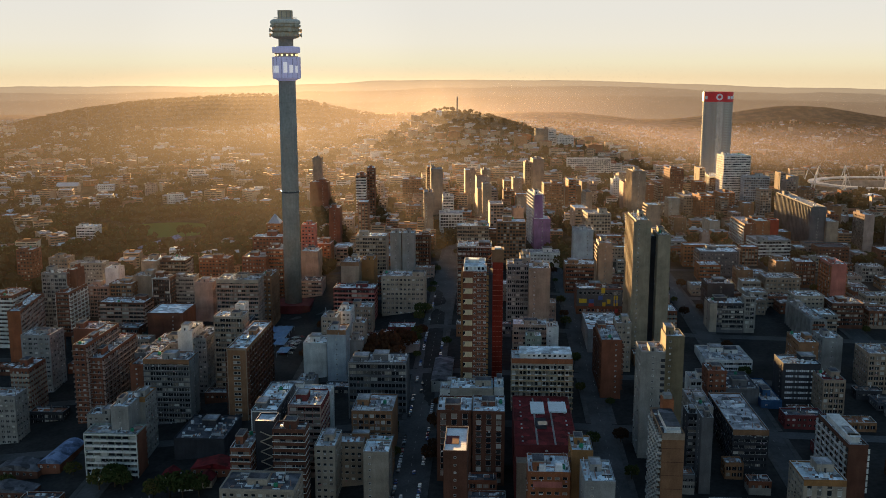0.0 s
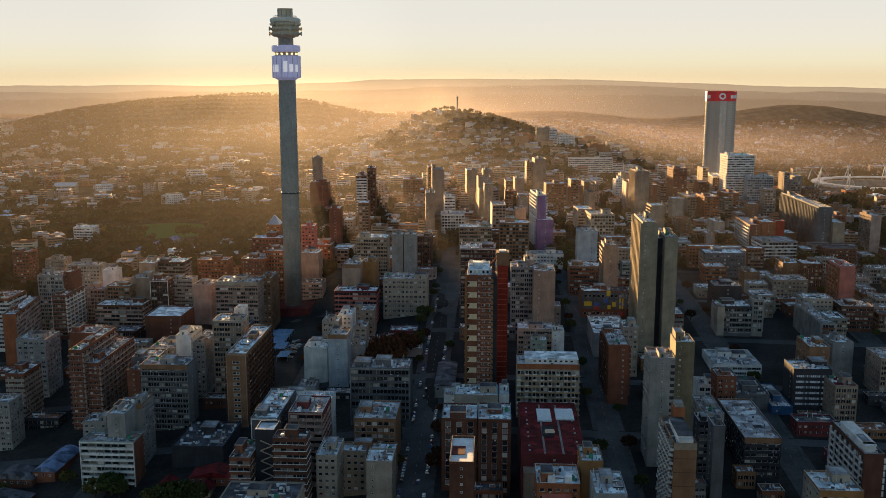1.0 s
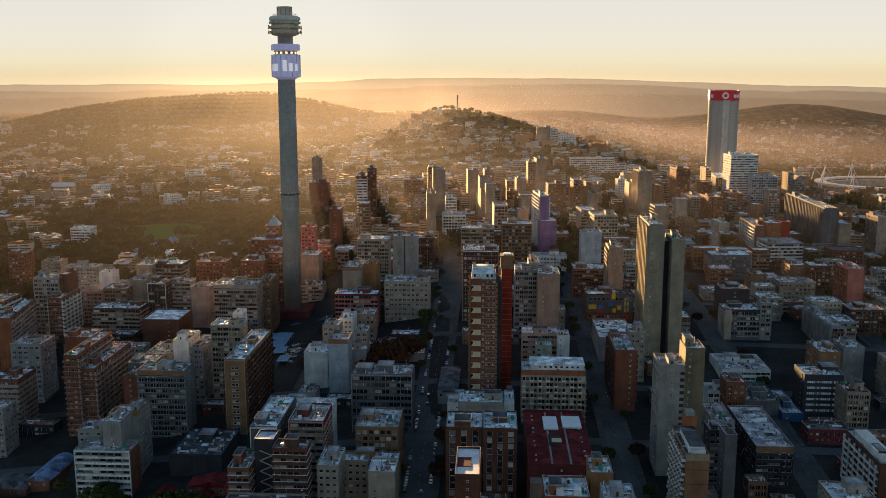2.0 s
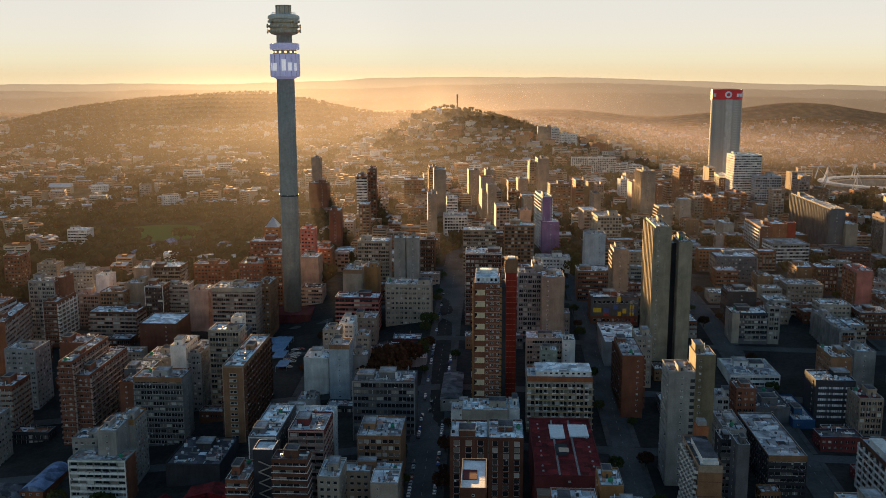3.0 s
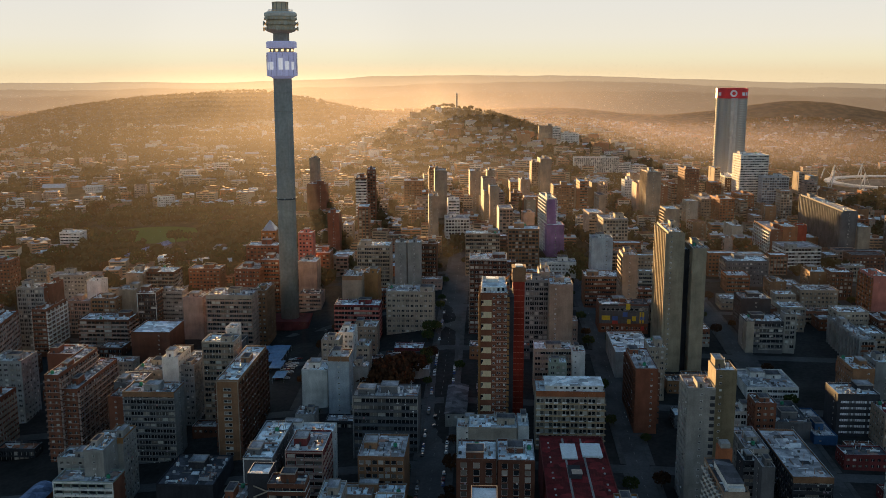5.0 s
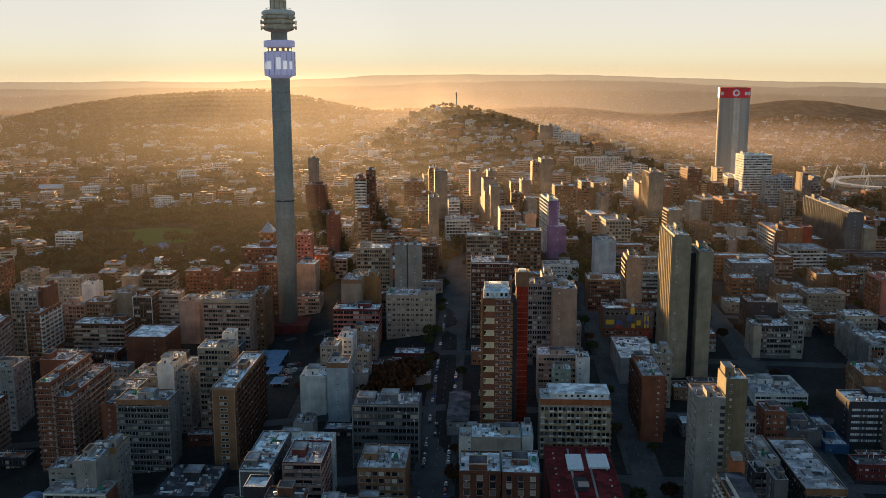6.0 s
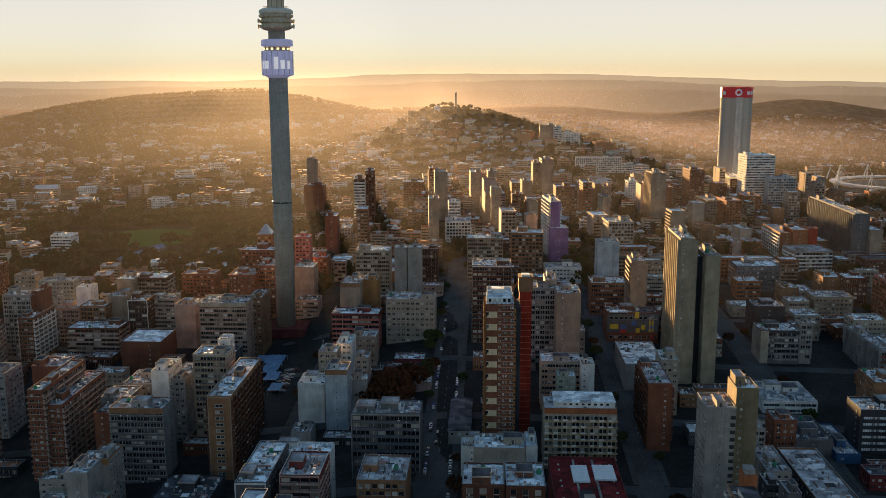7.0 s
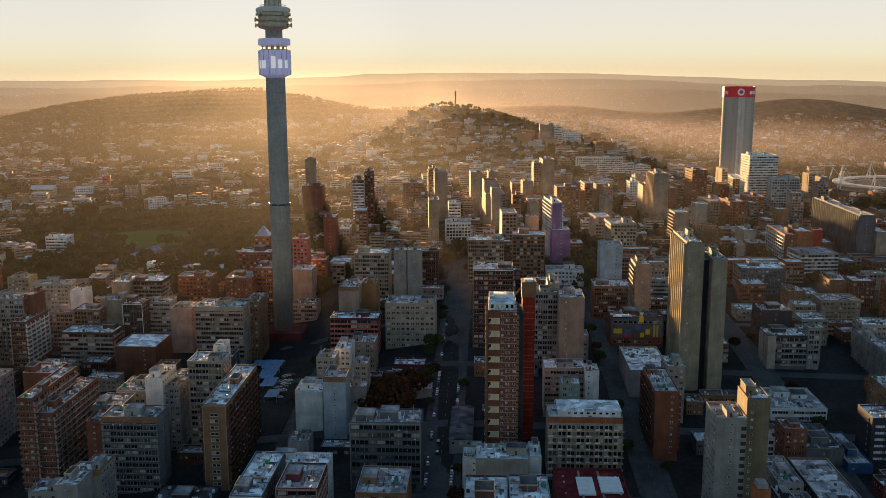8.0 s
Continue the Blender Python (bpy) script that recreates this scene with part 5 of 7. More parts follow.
def painted_panel_block():
    """The brick block whose upper floors carry bright painted panels."""
    x, y, w, d, top = 112.5, 727, 36, 22, 40.5
    ob = tower_block(x, y, w, d, top, "brick", "N", "P", plant=1, label="brick block with yellow, blue and red panels above", roof="roof_dark")
    h = top - ob.location.z
    box_part("upper_wall", ob, (0, -0.15, h - 13.5, w, 0.0, h), wall_mat("dark_grey"), "dark grey upper floors")
    cols = {"y": surface("panel_yellow", (0.72, 0.5, 0.03), 0.6, 0.15), "b": surface("panel_blue", (0.06, 0.13, 0.42), 0.6, 0.15), "r": surface("panel_red", (0.5, 0.05, 0.04), 0.6, 0.15), "g": wall_mat("grey")}
    for u, z, ww, hh, c in ((2.0, 7.6, 6.0, 3.4, "y"), (9.6, 8.0, 4.0, 3.0, "b"), (9.6, 11.4, 4.0, 2.6, "r"), (17.2, 5.0, 3.4, 3.6, "b"), (20.4, 10.4, 2.6, 3.2, "y"), (24.0, 8.0, 2.8, 3.6, "y"), (29.4, 4.8, 1.2, 8.4, "y"), (31.4, 4.8, 1.2, 8.4, "y"), (29.6, 8.2, 3.4, 2.6, "b"), (29.8, 15.6, 3.0, 3.0, "r"), (19.4, -1.4, 3.0, 4.4, "y"), (30.8, 1.0, 1.6, 2.4, "g")):
        box_part("panel", ob, (u, -0.4, h - z - hh, u + ww, -0.15, h - z), cols[c])
    for i in range(10):
        box_part("pier", ob, (1.0 + 3.6 * i, -0.55, 2, 1.7 + 3.6 * i, -0.0, h - 13.6), wall_mat("brick"))
        part("window", shared(("window", 2.4, 2.0), lambda: window_mesh(2.4, 2.0)), ob, (1.9 + 3.4 * i, -0.02, h - 18))
        part("window", shared(("window", 2.4, 2.0), lambda: window_mesh(2.4, 2.0)), ob, (1.9 + 3.4 * i, -0.17, h - 4))
    box_part("canopy", ob, (1.5, -1.5, h + 1.2, 14, 5, h + 1.6), roof_mat("roof_pale"), "pale flat canopy")
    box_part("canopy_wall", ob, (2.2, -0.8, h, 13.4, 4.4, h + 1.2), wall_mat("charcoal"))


painted_panel_block()


def honeycomb_tower():
    """Tower whose long side is a honeycomb of rounded concrete balconies."""
    x, y, w, d, top = 105.6, 398, 10.0, 34, 47.8
    ob = tower_block(x, y, w, d, top, "brown", "N", "N", plant=0, label="tall tower with a honeycomb of rounded concrete balconies", roof="roof_dark", fascia="tan")
    h = top - ob.location.z
    b = Build()
    n = 10
    for i in range(n):
        a0, a1 = math.pi * i / n, math.pi * (i + 1) / n
        p = [(-1.5 * math.sin(a), 1.75 * math.cos(a)) for a in (a0, a1)]
        q = [(-1.3 * math.sin(a), 1.55 * math.cos(a)) for a in (a0, a1)]
        b.quad((*p[0], 0), (*p[1], 0), (*p[1], 1.35), (*p[0], 1.35))
        b.quad((*q[1], 0.1), (*q[0], 0.1), (*q[0], 1.35), (*q[1], 1.35))
        b.quad((*p[0], 1.35), (*p[1], 1.35), (*q[1], 1.35), (*q[0], 1.35))
        b.quad((*p[1], 0), (*p[0], 0), (0, 0, 0), (0, 0, 0.02))
    me = b.mesh("balcony", surface("balcony_concrete", (0.62, 0.60, 0.56), 0.85, 0.3))
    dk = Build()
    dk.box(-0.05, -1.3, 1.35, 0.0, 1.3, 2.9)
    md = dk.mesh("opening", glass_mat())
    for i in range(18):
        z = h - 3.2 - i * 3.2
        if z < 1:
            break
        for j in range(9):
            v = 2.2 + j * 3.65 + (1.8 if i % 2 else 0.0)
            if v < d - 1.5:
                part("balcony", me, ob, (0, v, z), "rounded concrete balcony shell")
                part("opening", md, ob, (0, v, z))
    for z in range(1, int(h / 6.5)):
        box_part("joint", ob, (0.1, -0.08, h - z * 6.5, w - 0.1, 0, h - z * 6.5 + 0.22), wall_mat("dark_brick"))
    b = Build()
    b.box(2.2, 3, 0.002, w - 1.6, d - 8, 3.0, 0)
    b.box(2.0, 2.8, 3.0, w - 1.4, d - 7.8, 3.3, 1)
    b.box(2.2, 0.8, 0.002, w - 1.6, 3.0, 2.2, 0)
    part("penthouse", b.mesh("penthouse", [wall_mat("white"), roof_mat("roof_dark")]), ob, (0, 0, h))
    b = Build()
    b.box(4.5, d - 7.5, 0.002, w - 0.3, d - 0.5, 7.5, 0)
    b.box(5.2, d - 6.5, 7.5, w - 1.0, d - 1.5, 9.5, 1)
    part("lift_room", b.mesh("lift_room", [wall_mat("orange"), wall_mat("grey")]), ob, (0, 0, h), "orange brick lift room")


honeycomb_tower()


def stair_pair():
    """Dark maroon flats with pale balcony lines and an open zigzag stair between two wings."""
    ob = tower_block(-76.5, 428, 15.8, 11, 38.2, "dark_brick", "R", "N", band="dark_brick", label="dark maroon flats with pale lines round every floor", roof="roof_dark", storey=3.3)
    h = 38.2 - ob.location.z
    b = Build()
    b.box(-0.25, -0.3, 0, 16.05, -0.02, 0.22)
    b.box(15.82, -0.02, 0, 16.1, 11, 0.22)
    me = b.mesh("floor_line", wall_mat("white"))
    for i in range(11):
        z = h - 2.5 - 3.3 * i
        if z > 1:
            part("floor_line", me, ob, (0, 0, z))
    ob = tower_block(-86.4, 436, 9.2, 12, 39.2, "charcoal", "N", "N", plant=0, strewn=False, label="slim dark concrete stair tower with an open zigzag stair", name="stair_tower")
    h = 39.2 - ob.location.z
    f1, f2 = Build(), Build()
    f1.bar((2.6, -0.7, 0), (8.6, -0.7, 2.6), 0.32)
    f2.bar((8.6, -0.7, 0), (2.6, -0.7, 2.6), 0.32)
    m1, m2 = f1.mesh("stair_flight", wall_mat("cream")), f2.mesh("stair_flight", wall_mat("cream"))
    for i in range(int((h - 6) / 2.6)):
        part("stair_flight", m1 if i % 2 else m2, ob, (0, 0, h - 7 - 2.6 * i))
    for i in range(7):
        part("dish", shared("dish", dish_mesh), ob, (0.9 + 1.2 * i, 1.2, h))


stair_pair()


def red_roofed_hall():
    x, y = 41.5, 430
    ob = tower_block(x, y, 31, 72, 29.5, "maroon", "N", "N", plant=0, roof="roof_red", strewn=False, label="wide low hall with a dark red sheet roof and skylights")
    h = 29.5 - ob.location.z
    pale, grey = wall_mat("white"), wall_mat("grey")

    def roof_box(name, x0, y0, x1, y1, z1, mat, label=""):
        (u0, v0), (u1, v1) = ungrid(x0 - x, y0 - y), ungrid(x1 - x, y1 - y)
        return box_part(name, ob, (u0, v0, h + 0.004, u1, v1, h + z1), mat, label)

    roof_box("skylight", 53.4, 474.5, 61.6, 491.5, 0.8, surface("skylight_sheet", (0.66, 0.74, 0.78), 0.5, 0.12), "white translucent skylight sheet")
    roof_box("skylight", 63.3, 476.5, 73.6, 491.5, 0.8, surface("skylight_sheet", (0.66, 0.74, 0.78), 0.5, 0.12), "white translucent skylight sheet")
    a = roof_box("lantern", 53.8, 453, 60.0, 464, 1.6, wall_mat("charcoal"), "dark framed roof lantern")
    box_part("lantern_glass", ob, (13.4 - 1, 24.6, h + 1.6, 17.2, 30, h + 1.75), glass_mat())
    for u in (10.8, 19.6):
        box_part("gutter", ob, (u, 2, h + 0.004, u + 0.9, 70, h + 0.35), grey)
    for i in range(11):
        for u in (4.0, 27.5):
            if (i + int(u)) % 3:
                part("roof_vent", shared("vent", vent_mesh), ob, (u, 6 + 5.8 * i, h)).scale = (0.55, 0.55, 0.5)
    seam = Build()
    seam.box(0, 0.4, 0.004, 0.08, 71.6, 0.1)
    ms = seam.mesh("seam", roof_mat("roof_red"))
    for i in range(1, 20):
        part("seam", ms, ob, (1.5 * i + 0.35, 0, h))
    b = Build()
    b.box(1, -7, 0, 30, -0.5, h - 6)
    b.box(0.7, -7.3, h - 6, 30.3, -0.2, h - 5.5)
    part("front_annex", b.mesh("front_annex", [wall_mat("tan")]), ob, label="tan lower front annex")


red_roofed_hall()


# ---- on the skyline ----
def memorial_tower(x, y):
    z = ground_z(x, y)
    ob = thing("memorial_tower", "slender stone tower on the wooded hilltop", "tower", x, y, z, 0.0)
    b = Build()
    b.box(-2.4, -2.4, -4, 2.4, 2.4, 34, taper=0.4)
    part("shaft", b.mesh("shaft", STONE), ob)
    b = Build()
    b.box(-2.8, -2.8, 34, 2.8, 2.8, 36, taper=0.2)
    b.box(-1.4, -1.4, 36, 1.4, 1.4, 40, taper=0.5)
    part("lantern", b.mesh("lantern", STONE), ob)


def hill_chapel(x, y):
    ob = thing("chapel", "pale stone building on the slope below the tower", "chapel", x, y, ground_z(x, y), 0.0)
    b = Build()
    b.box(-9, -6, -6, 9, 6, 10)
    part("wall", b.mesh("wall", wall_mat("white")), ob)
    b = Build()
    b.box(-9.5, -6.5, 10, 9.5, 6.5, 14, taper=3.5)
    part("roof", b.mesh("roof", roof_mat("roof_pale")), ob)


memorial_tower(43, 2740)
hill_chapel(-9, 2688)


def stadium(x, y):
    z = ground_z(x, y)
    ob = thing("stadium", "white stadium rim with leaning roof masts", "stadium", x, y, z, 0.0)
    white = wall_mat("white")
    for name, r0, r1, z0, z1, mat in (("bowl", 92, 80, -12, 8, wall_mat("concrete")), ("roof_rim", 98, 84, 11, 13.5, white)):
        b, n = Build(), 56
        for i in range(n):
            p = [2 * math.pi * (i + k) / n for k in (0, 1)]
            o = [(1.25 * r0 * math.cos(a), r0 * math.sin(a)) for a in p]
            q = [(1.25 * r1 * math.cos(a), r1 * math.sin(a)) for a in p]
            b.quad((*o[0], z0), (*o[1], z0), (*o[1], z1), (*o[0], z1))
            b.quad((*q[1], z0), (*q[0], z0), (*q[0], z1), (*q[1], z1))
            b.quad((*o[0], z1), (*o[1], z1), (*q[1], z1), (*q[0], z1))
        part(name, b.mesh(name, mat), ob)
    for i in range(12):
        a = 2 * math.pi * (i + 0.4) / 12
        cx, cy = 125 * math.cos(a), 99 * math.sin(a)
        b = Build()
        b.bar((cx * 1.06 - 5 * math.sin(a), cy * 1.06 + 5 * math.cos(a), -2), (cx * 0.98, cy * 0.98, 34), 0.9, 6)
        b.bar((cx * 1.06 + 5 * math.sin(a), cy * 1.06 - 5 * math.cos(a), -2), (cx * 0.98, cy * 0.98, 34), 0.9, 6)
        b.bar((cx * 0.98, cy * 0.98, 33), (cx * 0.84, cy * 0.84, 13), 0.35, 5)
        part("mast", b.mesh("mast", white), ob)
    us = ungrid(x, y)
    FOOT.append((us[0] - 130, us[1] - 105, us[0] + 130, us[1] + 105))


stadium(752, 1590)



# ---- touches on some of the blocks ----
def face_details():
    blocks = [o for o in scene.objects if o.name.startswith("apartment_block")]

    def at(x, y):
        return min(blocks, key=lambda o: (o.location.x - x) ** 2 + (o.location.y - y) ** 2)

    ob = at(*GOLD_SLAB)               # framed windows in one column on the golden front
    frame_b = Build()
    frame_b.box(-0.25, -0.16, -0.25, 4.25, -0.002, 0.0)
    frame_b.box(-0.25, -0.16, 1.5, 4.25, -0.002, 1.75)
    frame_b.box(-0.25, -0.16, 0.0, 0.0, -0.002, 1.5)
    frame_b.box(4.0, -0.16, 0.0, 4.25, -0.002, 1.5)
    mf = frame_b.mesh("window_surround", wall_mat("cream"))
    for i in range(13):
        z = GOLD_TOP - ob.location.z - 5.5 - 3.4 * i
        if z > 2:
            part("window_surround", mf, ob, (4.0, 0, z))
            for u in (4.0, 6.05):
                part("window", shared(("window", 1.95, 1.5), lambda: window_mesh(1.95, 1.5)), ob, (u, -0.02, z))
    ob = at(*NOTCHED)                 # balcony edges with charcoal plates, the notches' shade put into colour
    n = Build()
    n.box(0, -0.25, 0, 2.6, -0.003, 0.22)
    n.box(0.4, -0.06, 0.22, 2.6, -0.002, 2.0, 1)
    mn = n.mesh("balcony", [wall_mat("cream"), wall_mat("charcoal")])
    for i in range(15):
        part("balcony", mn, ob, (NOTCHED_WIDTH - 2.7, 0, NOTCHED_TOP - ob.location.z - 5 - 3.4 * i))
    ob = at(*STRIPED)                 # rows of white blinds behind glass on the black front
    b = Build()
    for j in range(17):
        b.quad((1.2 + j * 1.2, -0.05, 0), (2.2 + j * 1.2, -0.05, 0), (2.2 + j * 1.2, -0.05, 1.35), (1.2 + j * 1.2, -0.05, 1.35))
    mw = b.mesh("window_strip", island_mat("blinds", 0.4, (0.0, (0.75, 0.77, 0.8)), (0.75, (0.5, 0.52, 0.55)), (1.0, (0.06, 0.06, 0.07))))
    for i in range(9):
        tagged(part("window_strip", mw, ob, (0.6, 0, STRIPED_TOP - ob.location.z - 4.6 - 3.55 * i), "row of pale blinds"), kind="stuff")
    ob = at(-331.0, 701.0)            # brick skin on the narrow end
    box_part("brick_end", ob, (-0.1, -0.25, 0.5, 9.6, -0.003, 28.0 - ob.location.z + 0.4), wall_mat("orange"), "orange brick end wall")
    ob = at(208.7, 690.0)             # pale pier and pale sills on the dark glazed front
    top = 37.5 - ob.location.z
    box_part("pier", ob, (0.0, -0.5, 0.5, 5.2, -0.003, top + 0.5), wall_mat("cream"), "pale blank pier")
    sill = Build()
    sill.box(9.0, -0.4, 0.0, 24.8, -0.003, 0.9)
    ms = sill.mesh("sill", wall_mat("concrete"))
    for i in range(7):
        part("sill", ms, ob, (0, 0, top - 4.6 - 3.8 * i), "pale concrete sill band")
    ob = at(205.5, 432.0)             # white penthouse with a rounded end
    b = Build()
    b.box(1.5, 6.0, 0.002, 7.5, 36.0, 3.2, 0)
    b.box(1.2, 5.7, 3.2, 7.8, 36.3, 3.5, 0)
    b.ring(4.5, 6.0, ((3.0, 0.002), (3.0, 3.2), (3.2, 3.25), (3.2, 3.5)), 20)
    part("penthouse", b.mesh("penthouse", wall_mat("white")), ob, (0, 0, 28.7 - ob.location.z), "white rounded penthouse")
    ob = at(-50.7, 537.0)             # cluster of air handling units on the roof
    top = 38.3 - ob.location.z
    for i, (u, v, z) in enumerate(((17.0, 8.0, 2.6), (20.2, 8.6, 3.6), (23.4, 8.0, 3.0), (18.6, 11.4, 2.2), (22.0, 11.8, 2.8))):
        q = Build()
        q.box(u - 1.3, v - 1.1, 0.3, u + 1.3, v + 1.1, z, taper=0.12)
        q.box(u - 1.1, v - 0.9, 0.0, u + 1.1, v + 0.9, 0.3)
        q.ring(u, v, ((0.8, z), (0.8, z + 0.3), (0.6, z + 0.32)), 12)
        part("air_unit", q.mesh("air_unit", TANK_WHITE), ob, (0, 0, top), "white air handling unit")
    ob = at(6.6, 368.0)               # white roof sheets round a light well, its dark depth painted as a maroon slab
    for q in ((0.5, 0.5, 9.4, 8.5), (0.5, 18.5, 9.4, 27.3), (6.4, 8.7, 9.4, 18.3)):
        box_part("roof_sheet", ob, (q[0], q[1], 52.0 - ob.location.z + 0.004, q[2], q[3], 52.0 - ob.location.z + 0.12), surface("white_sheet", (0.78, 0.8, 0.82), 0.6, 0.25), "white corrugated roof sheet")
    box_part("light_well", ob, (0.6, 8.9, 52.0 - ob.location.z + 0.004, 6.2, 18.1, 52.0 - ob.location.z + 0.3), wall_mat("maroon"), "maroon slab for the dark of a light well")
    ob = at(*TERRACE)                 # white tanks and a brick arch on the roof terrace
    top = TERRACE_TOP - ob.location.z
    for u in (4.5, 11.5):
        t = Build()
        t.box(u, 0.8, 0.5, u + 3.2, 3.6, 3.4, taper=0.2)
        t.box(u + 0.3, 1.0, 0.0, u + 2.9, 3.4, 0.5)
        part("water_tank", t.mesh("water_tank", TANK_WHITE), ob, (0, 0, top), "square white water tank")
    box_part("spandrel", ob, (2.2, -0.3, top - 6.2, 14.5, -0.02, top - 3.6), wall_mat("pink"), "salmon red spandrel")


def painted_end(x, y, w, top):
    """A purple painted skin on the narrow end of a white block."""
    ob = min((o for o in scene.objects if o.name.startswith("apartment_block")), key=lambda o: (o.location.x - x) ** 2 + (o.location.y - y) ** 2)
    box_part("painted_wall", ob, (0.15, -0.12, 0.3, w - 0.02, -0.002, top - ob.location.z - 0.3), wall_mat("purple"), "purple painted end wall")


def shed(x, y, w, d, h, rise, wall, roof, turn, label, name="shed"):
    """A hall with a curved or pitched roof."""
    z = ground_z(x, y)
    ob = thing(name, label, "shed" if name == "shed" else "house", x, y, z, turn, "low roofs")
    b = Build()
    b.box(-w / 2, -d / 2, -2, w / 2, d / 2, h)
    part("wall", b.mesh("wall", wall_mat(wall)), ob)
    n = 8 if name == "shed" else 2
    prof = [(-w / 2 - 0.4 + (w + 0.8) * i / n, h + rise * (math.sin(math.pi * i / n) if name == "shed" else 1 - abs(2 * i / n - 1))) for i in range(n + 1)]
    b = Build()
    for (u0, z0), (u1, z1) in zip(prof, prof[1:]):
        b.quad((u0, -d / 2 - 0.4, z0), (u1, -d / 2 - 0.4, z1), (u1, d / 2 + 0.4, z1), (u0, d / 2 + 0.4, z0))
        b.quad((u0, -d / 2, h), (u1, -d / 2, h), (u1, -d / 2, z1 - 0.02), (u0, -d / 2, z0 - 0.02))
        b.quad((u1, d / 2, h), (u0, d / 2, h), (u0, d / 2, z0 - 0.02), (u1, d / 2, z1 - 0.02))
    part("roof", b.mesh("roof", roof_mat(roof)), ob)
    for i in range(max(1, int(w / 4))):
        part("window", shared(("window", 1.4, 1.4), lambda: window_mesh(1.4, 1.4)), ob, (-w / 2 + 1.4 + 4 * i, -d / 2 - 0.02, h - 2.4))
    us = ungrid(x, y)
    FOOT.append((us[0] - w / 2, us[1] - d / 2, us[0] + w / 2, us[1] + d / 2))


def pyramid_roof(x, y, w, d, top):
    """A steep metal cap on a tall block."""
    block = min((o for o in scene.objects if o.name.startswith("apartment_block")), key=lambda o: (o.location.x - x) ** 2 + (o.location.y - y) ** 2)
    v = [(1, 1, 0), (w - 1, 1, 0), (w - 1, d - 1, 0), (1, d - 1, 0), (w / 2 - 0.5, d / 2, 9), (w / 2 + 0.5, d / 2, 9)]
    part("pyramid_roof", mesh_of("pyramid_roof", v, [(0, 1, 5, 4), (1, 2, 5), (2, 3, 4, 5), (3, 0, 4), (3, 2, 1, 0)], METAL), block, (0, 0, top - block.location.z + 0.95), "steep metal pyramid roof")


GOLD_SLAB, NOTCHED, STRIPED, TERRACE = (-126.5, 551.0), (111.9, 478.0), (218.6, 560.0), (42.8, 372.0)
NOTCHED_WIDTH, GOLD_TOP, NOTCHED_TOP, STRIPED_TOP, TERRACE_TOP = 12.8, 42.6, 62.3, 30.3, 40.9
face_details()
painted_end(102.1, 985.0, 9.8, 84.3)
pyramid_roof(-178.8, 965.0, 14.8, 16, 55.7)
shed(-219.5, 521, 13, 33, 5.0, 3.0, "brick", "roof_blue", radians(-4), "long brick hall with a blue-grey curved sheet roof")
shed(6, 588, 12, 50, 6.0, 1.2, "concrete", "roof_dark", TURN, "long low hall with a weathered grey sheet roof")
shed(-346, 1142, 13, 88, 6.0, 3.4, "rose", "roof_blue", radians(-14), "long school hall with a grey pitched sheet roof", "house")
shed(-292, 1128, 46, 18, 5.0, 3.5, "brick", "roof_tile", radians(4), "wide low school building with a tiled roof", "house")
shed(-318, 1092, 30, 12, 4.5, 2.6, "cream", "roof_pale", radians(6), "low cream classroom block with a pale sheet roof", "house")
shed(-238, 508, 26, 13, 5.0, 3.5, "dark_brick", "roof_dark", radians(-5), "dark roofed brick hall by the street")
shed(-143, 480, 9, 9, 4.0, 3.2, "white", "roof_red", radians(-3), "small white gabled house with a red roof", "house")
shed(-236, 483, 34, 12, 4.5, 3.0, "dark_brick", "roof_dark", radians(-3), "long dark slate roofed terrace by the street", "house")
shed(-118, 484, 26, 13, 4.5, 3.4, "brick", "roof_red", radians(-3), "long terrace of brick houses with dark red roofs", "house")
shed(-131, 470, 8, 9, 4.0, 3.0, "white", "roof_red", radians(-3), "small white gabled house with a red roof", "house")
shed(-121, 471, 8, 9, 4.0, 3.0, "cream", "roof_red", radians(-3), "small cream gabled house with a red roof", "house")
shed(-252, 486, 11, 9, 4.0, 3.0, "white", "roof_dark", radians(10), "small white gabled house with a dark roof", "house")

# ---- lesser blocks between the tall ones ----
def clash(u0, v0, u1, v1, gap=1.2):
    if any(u0 < s + 10.5 and u1 > s - 10.5 for s in STREETS):
        return True
    if any(v0 < c + 6 and v1 > c - 6 for c in CROSS):
        return True
    return any(u0 < f[2] + gap and u1 > f[0] - gap and v0 < f[3] + gap and v1 > f[1] - gap for f in FOOT)


FOOT += [(-180, 640, -132, 806), (-290, 470, -208, 560), (-206, 462, -130, 500)]    # the open yard at the tower's foot, and the gardens by the low houses


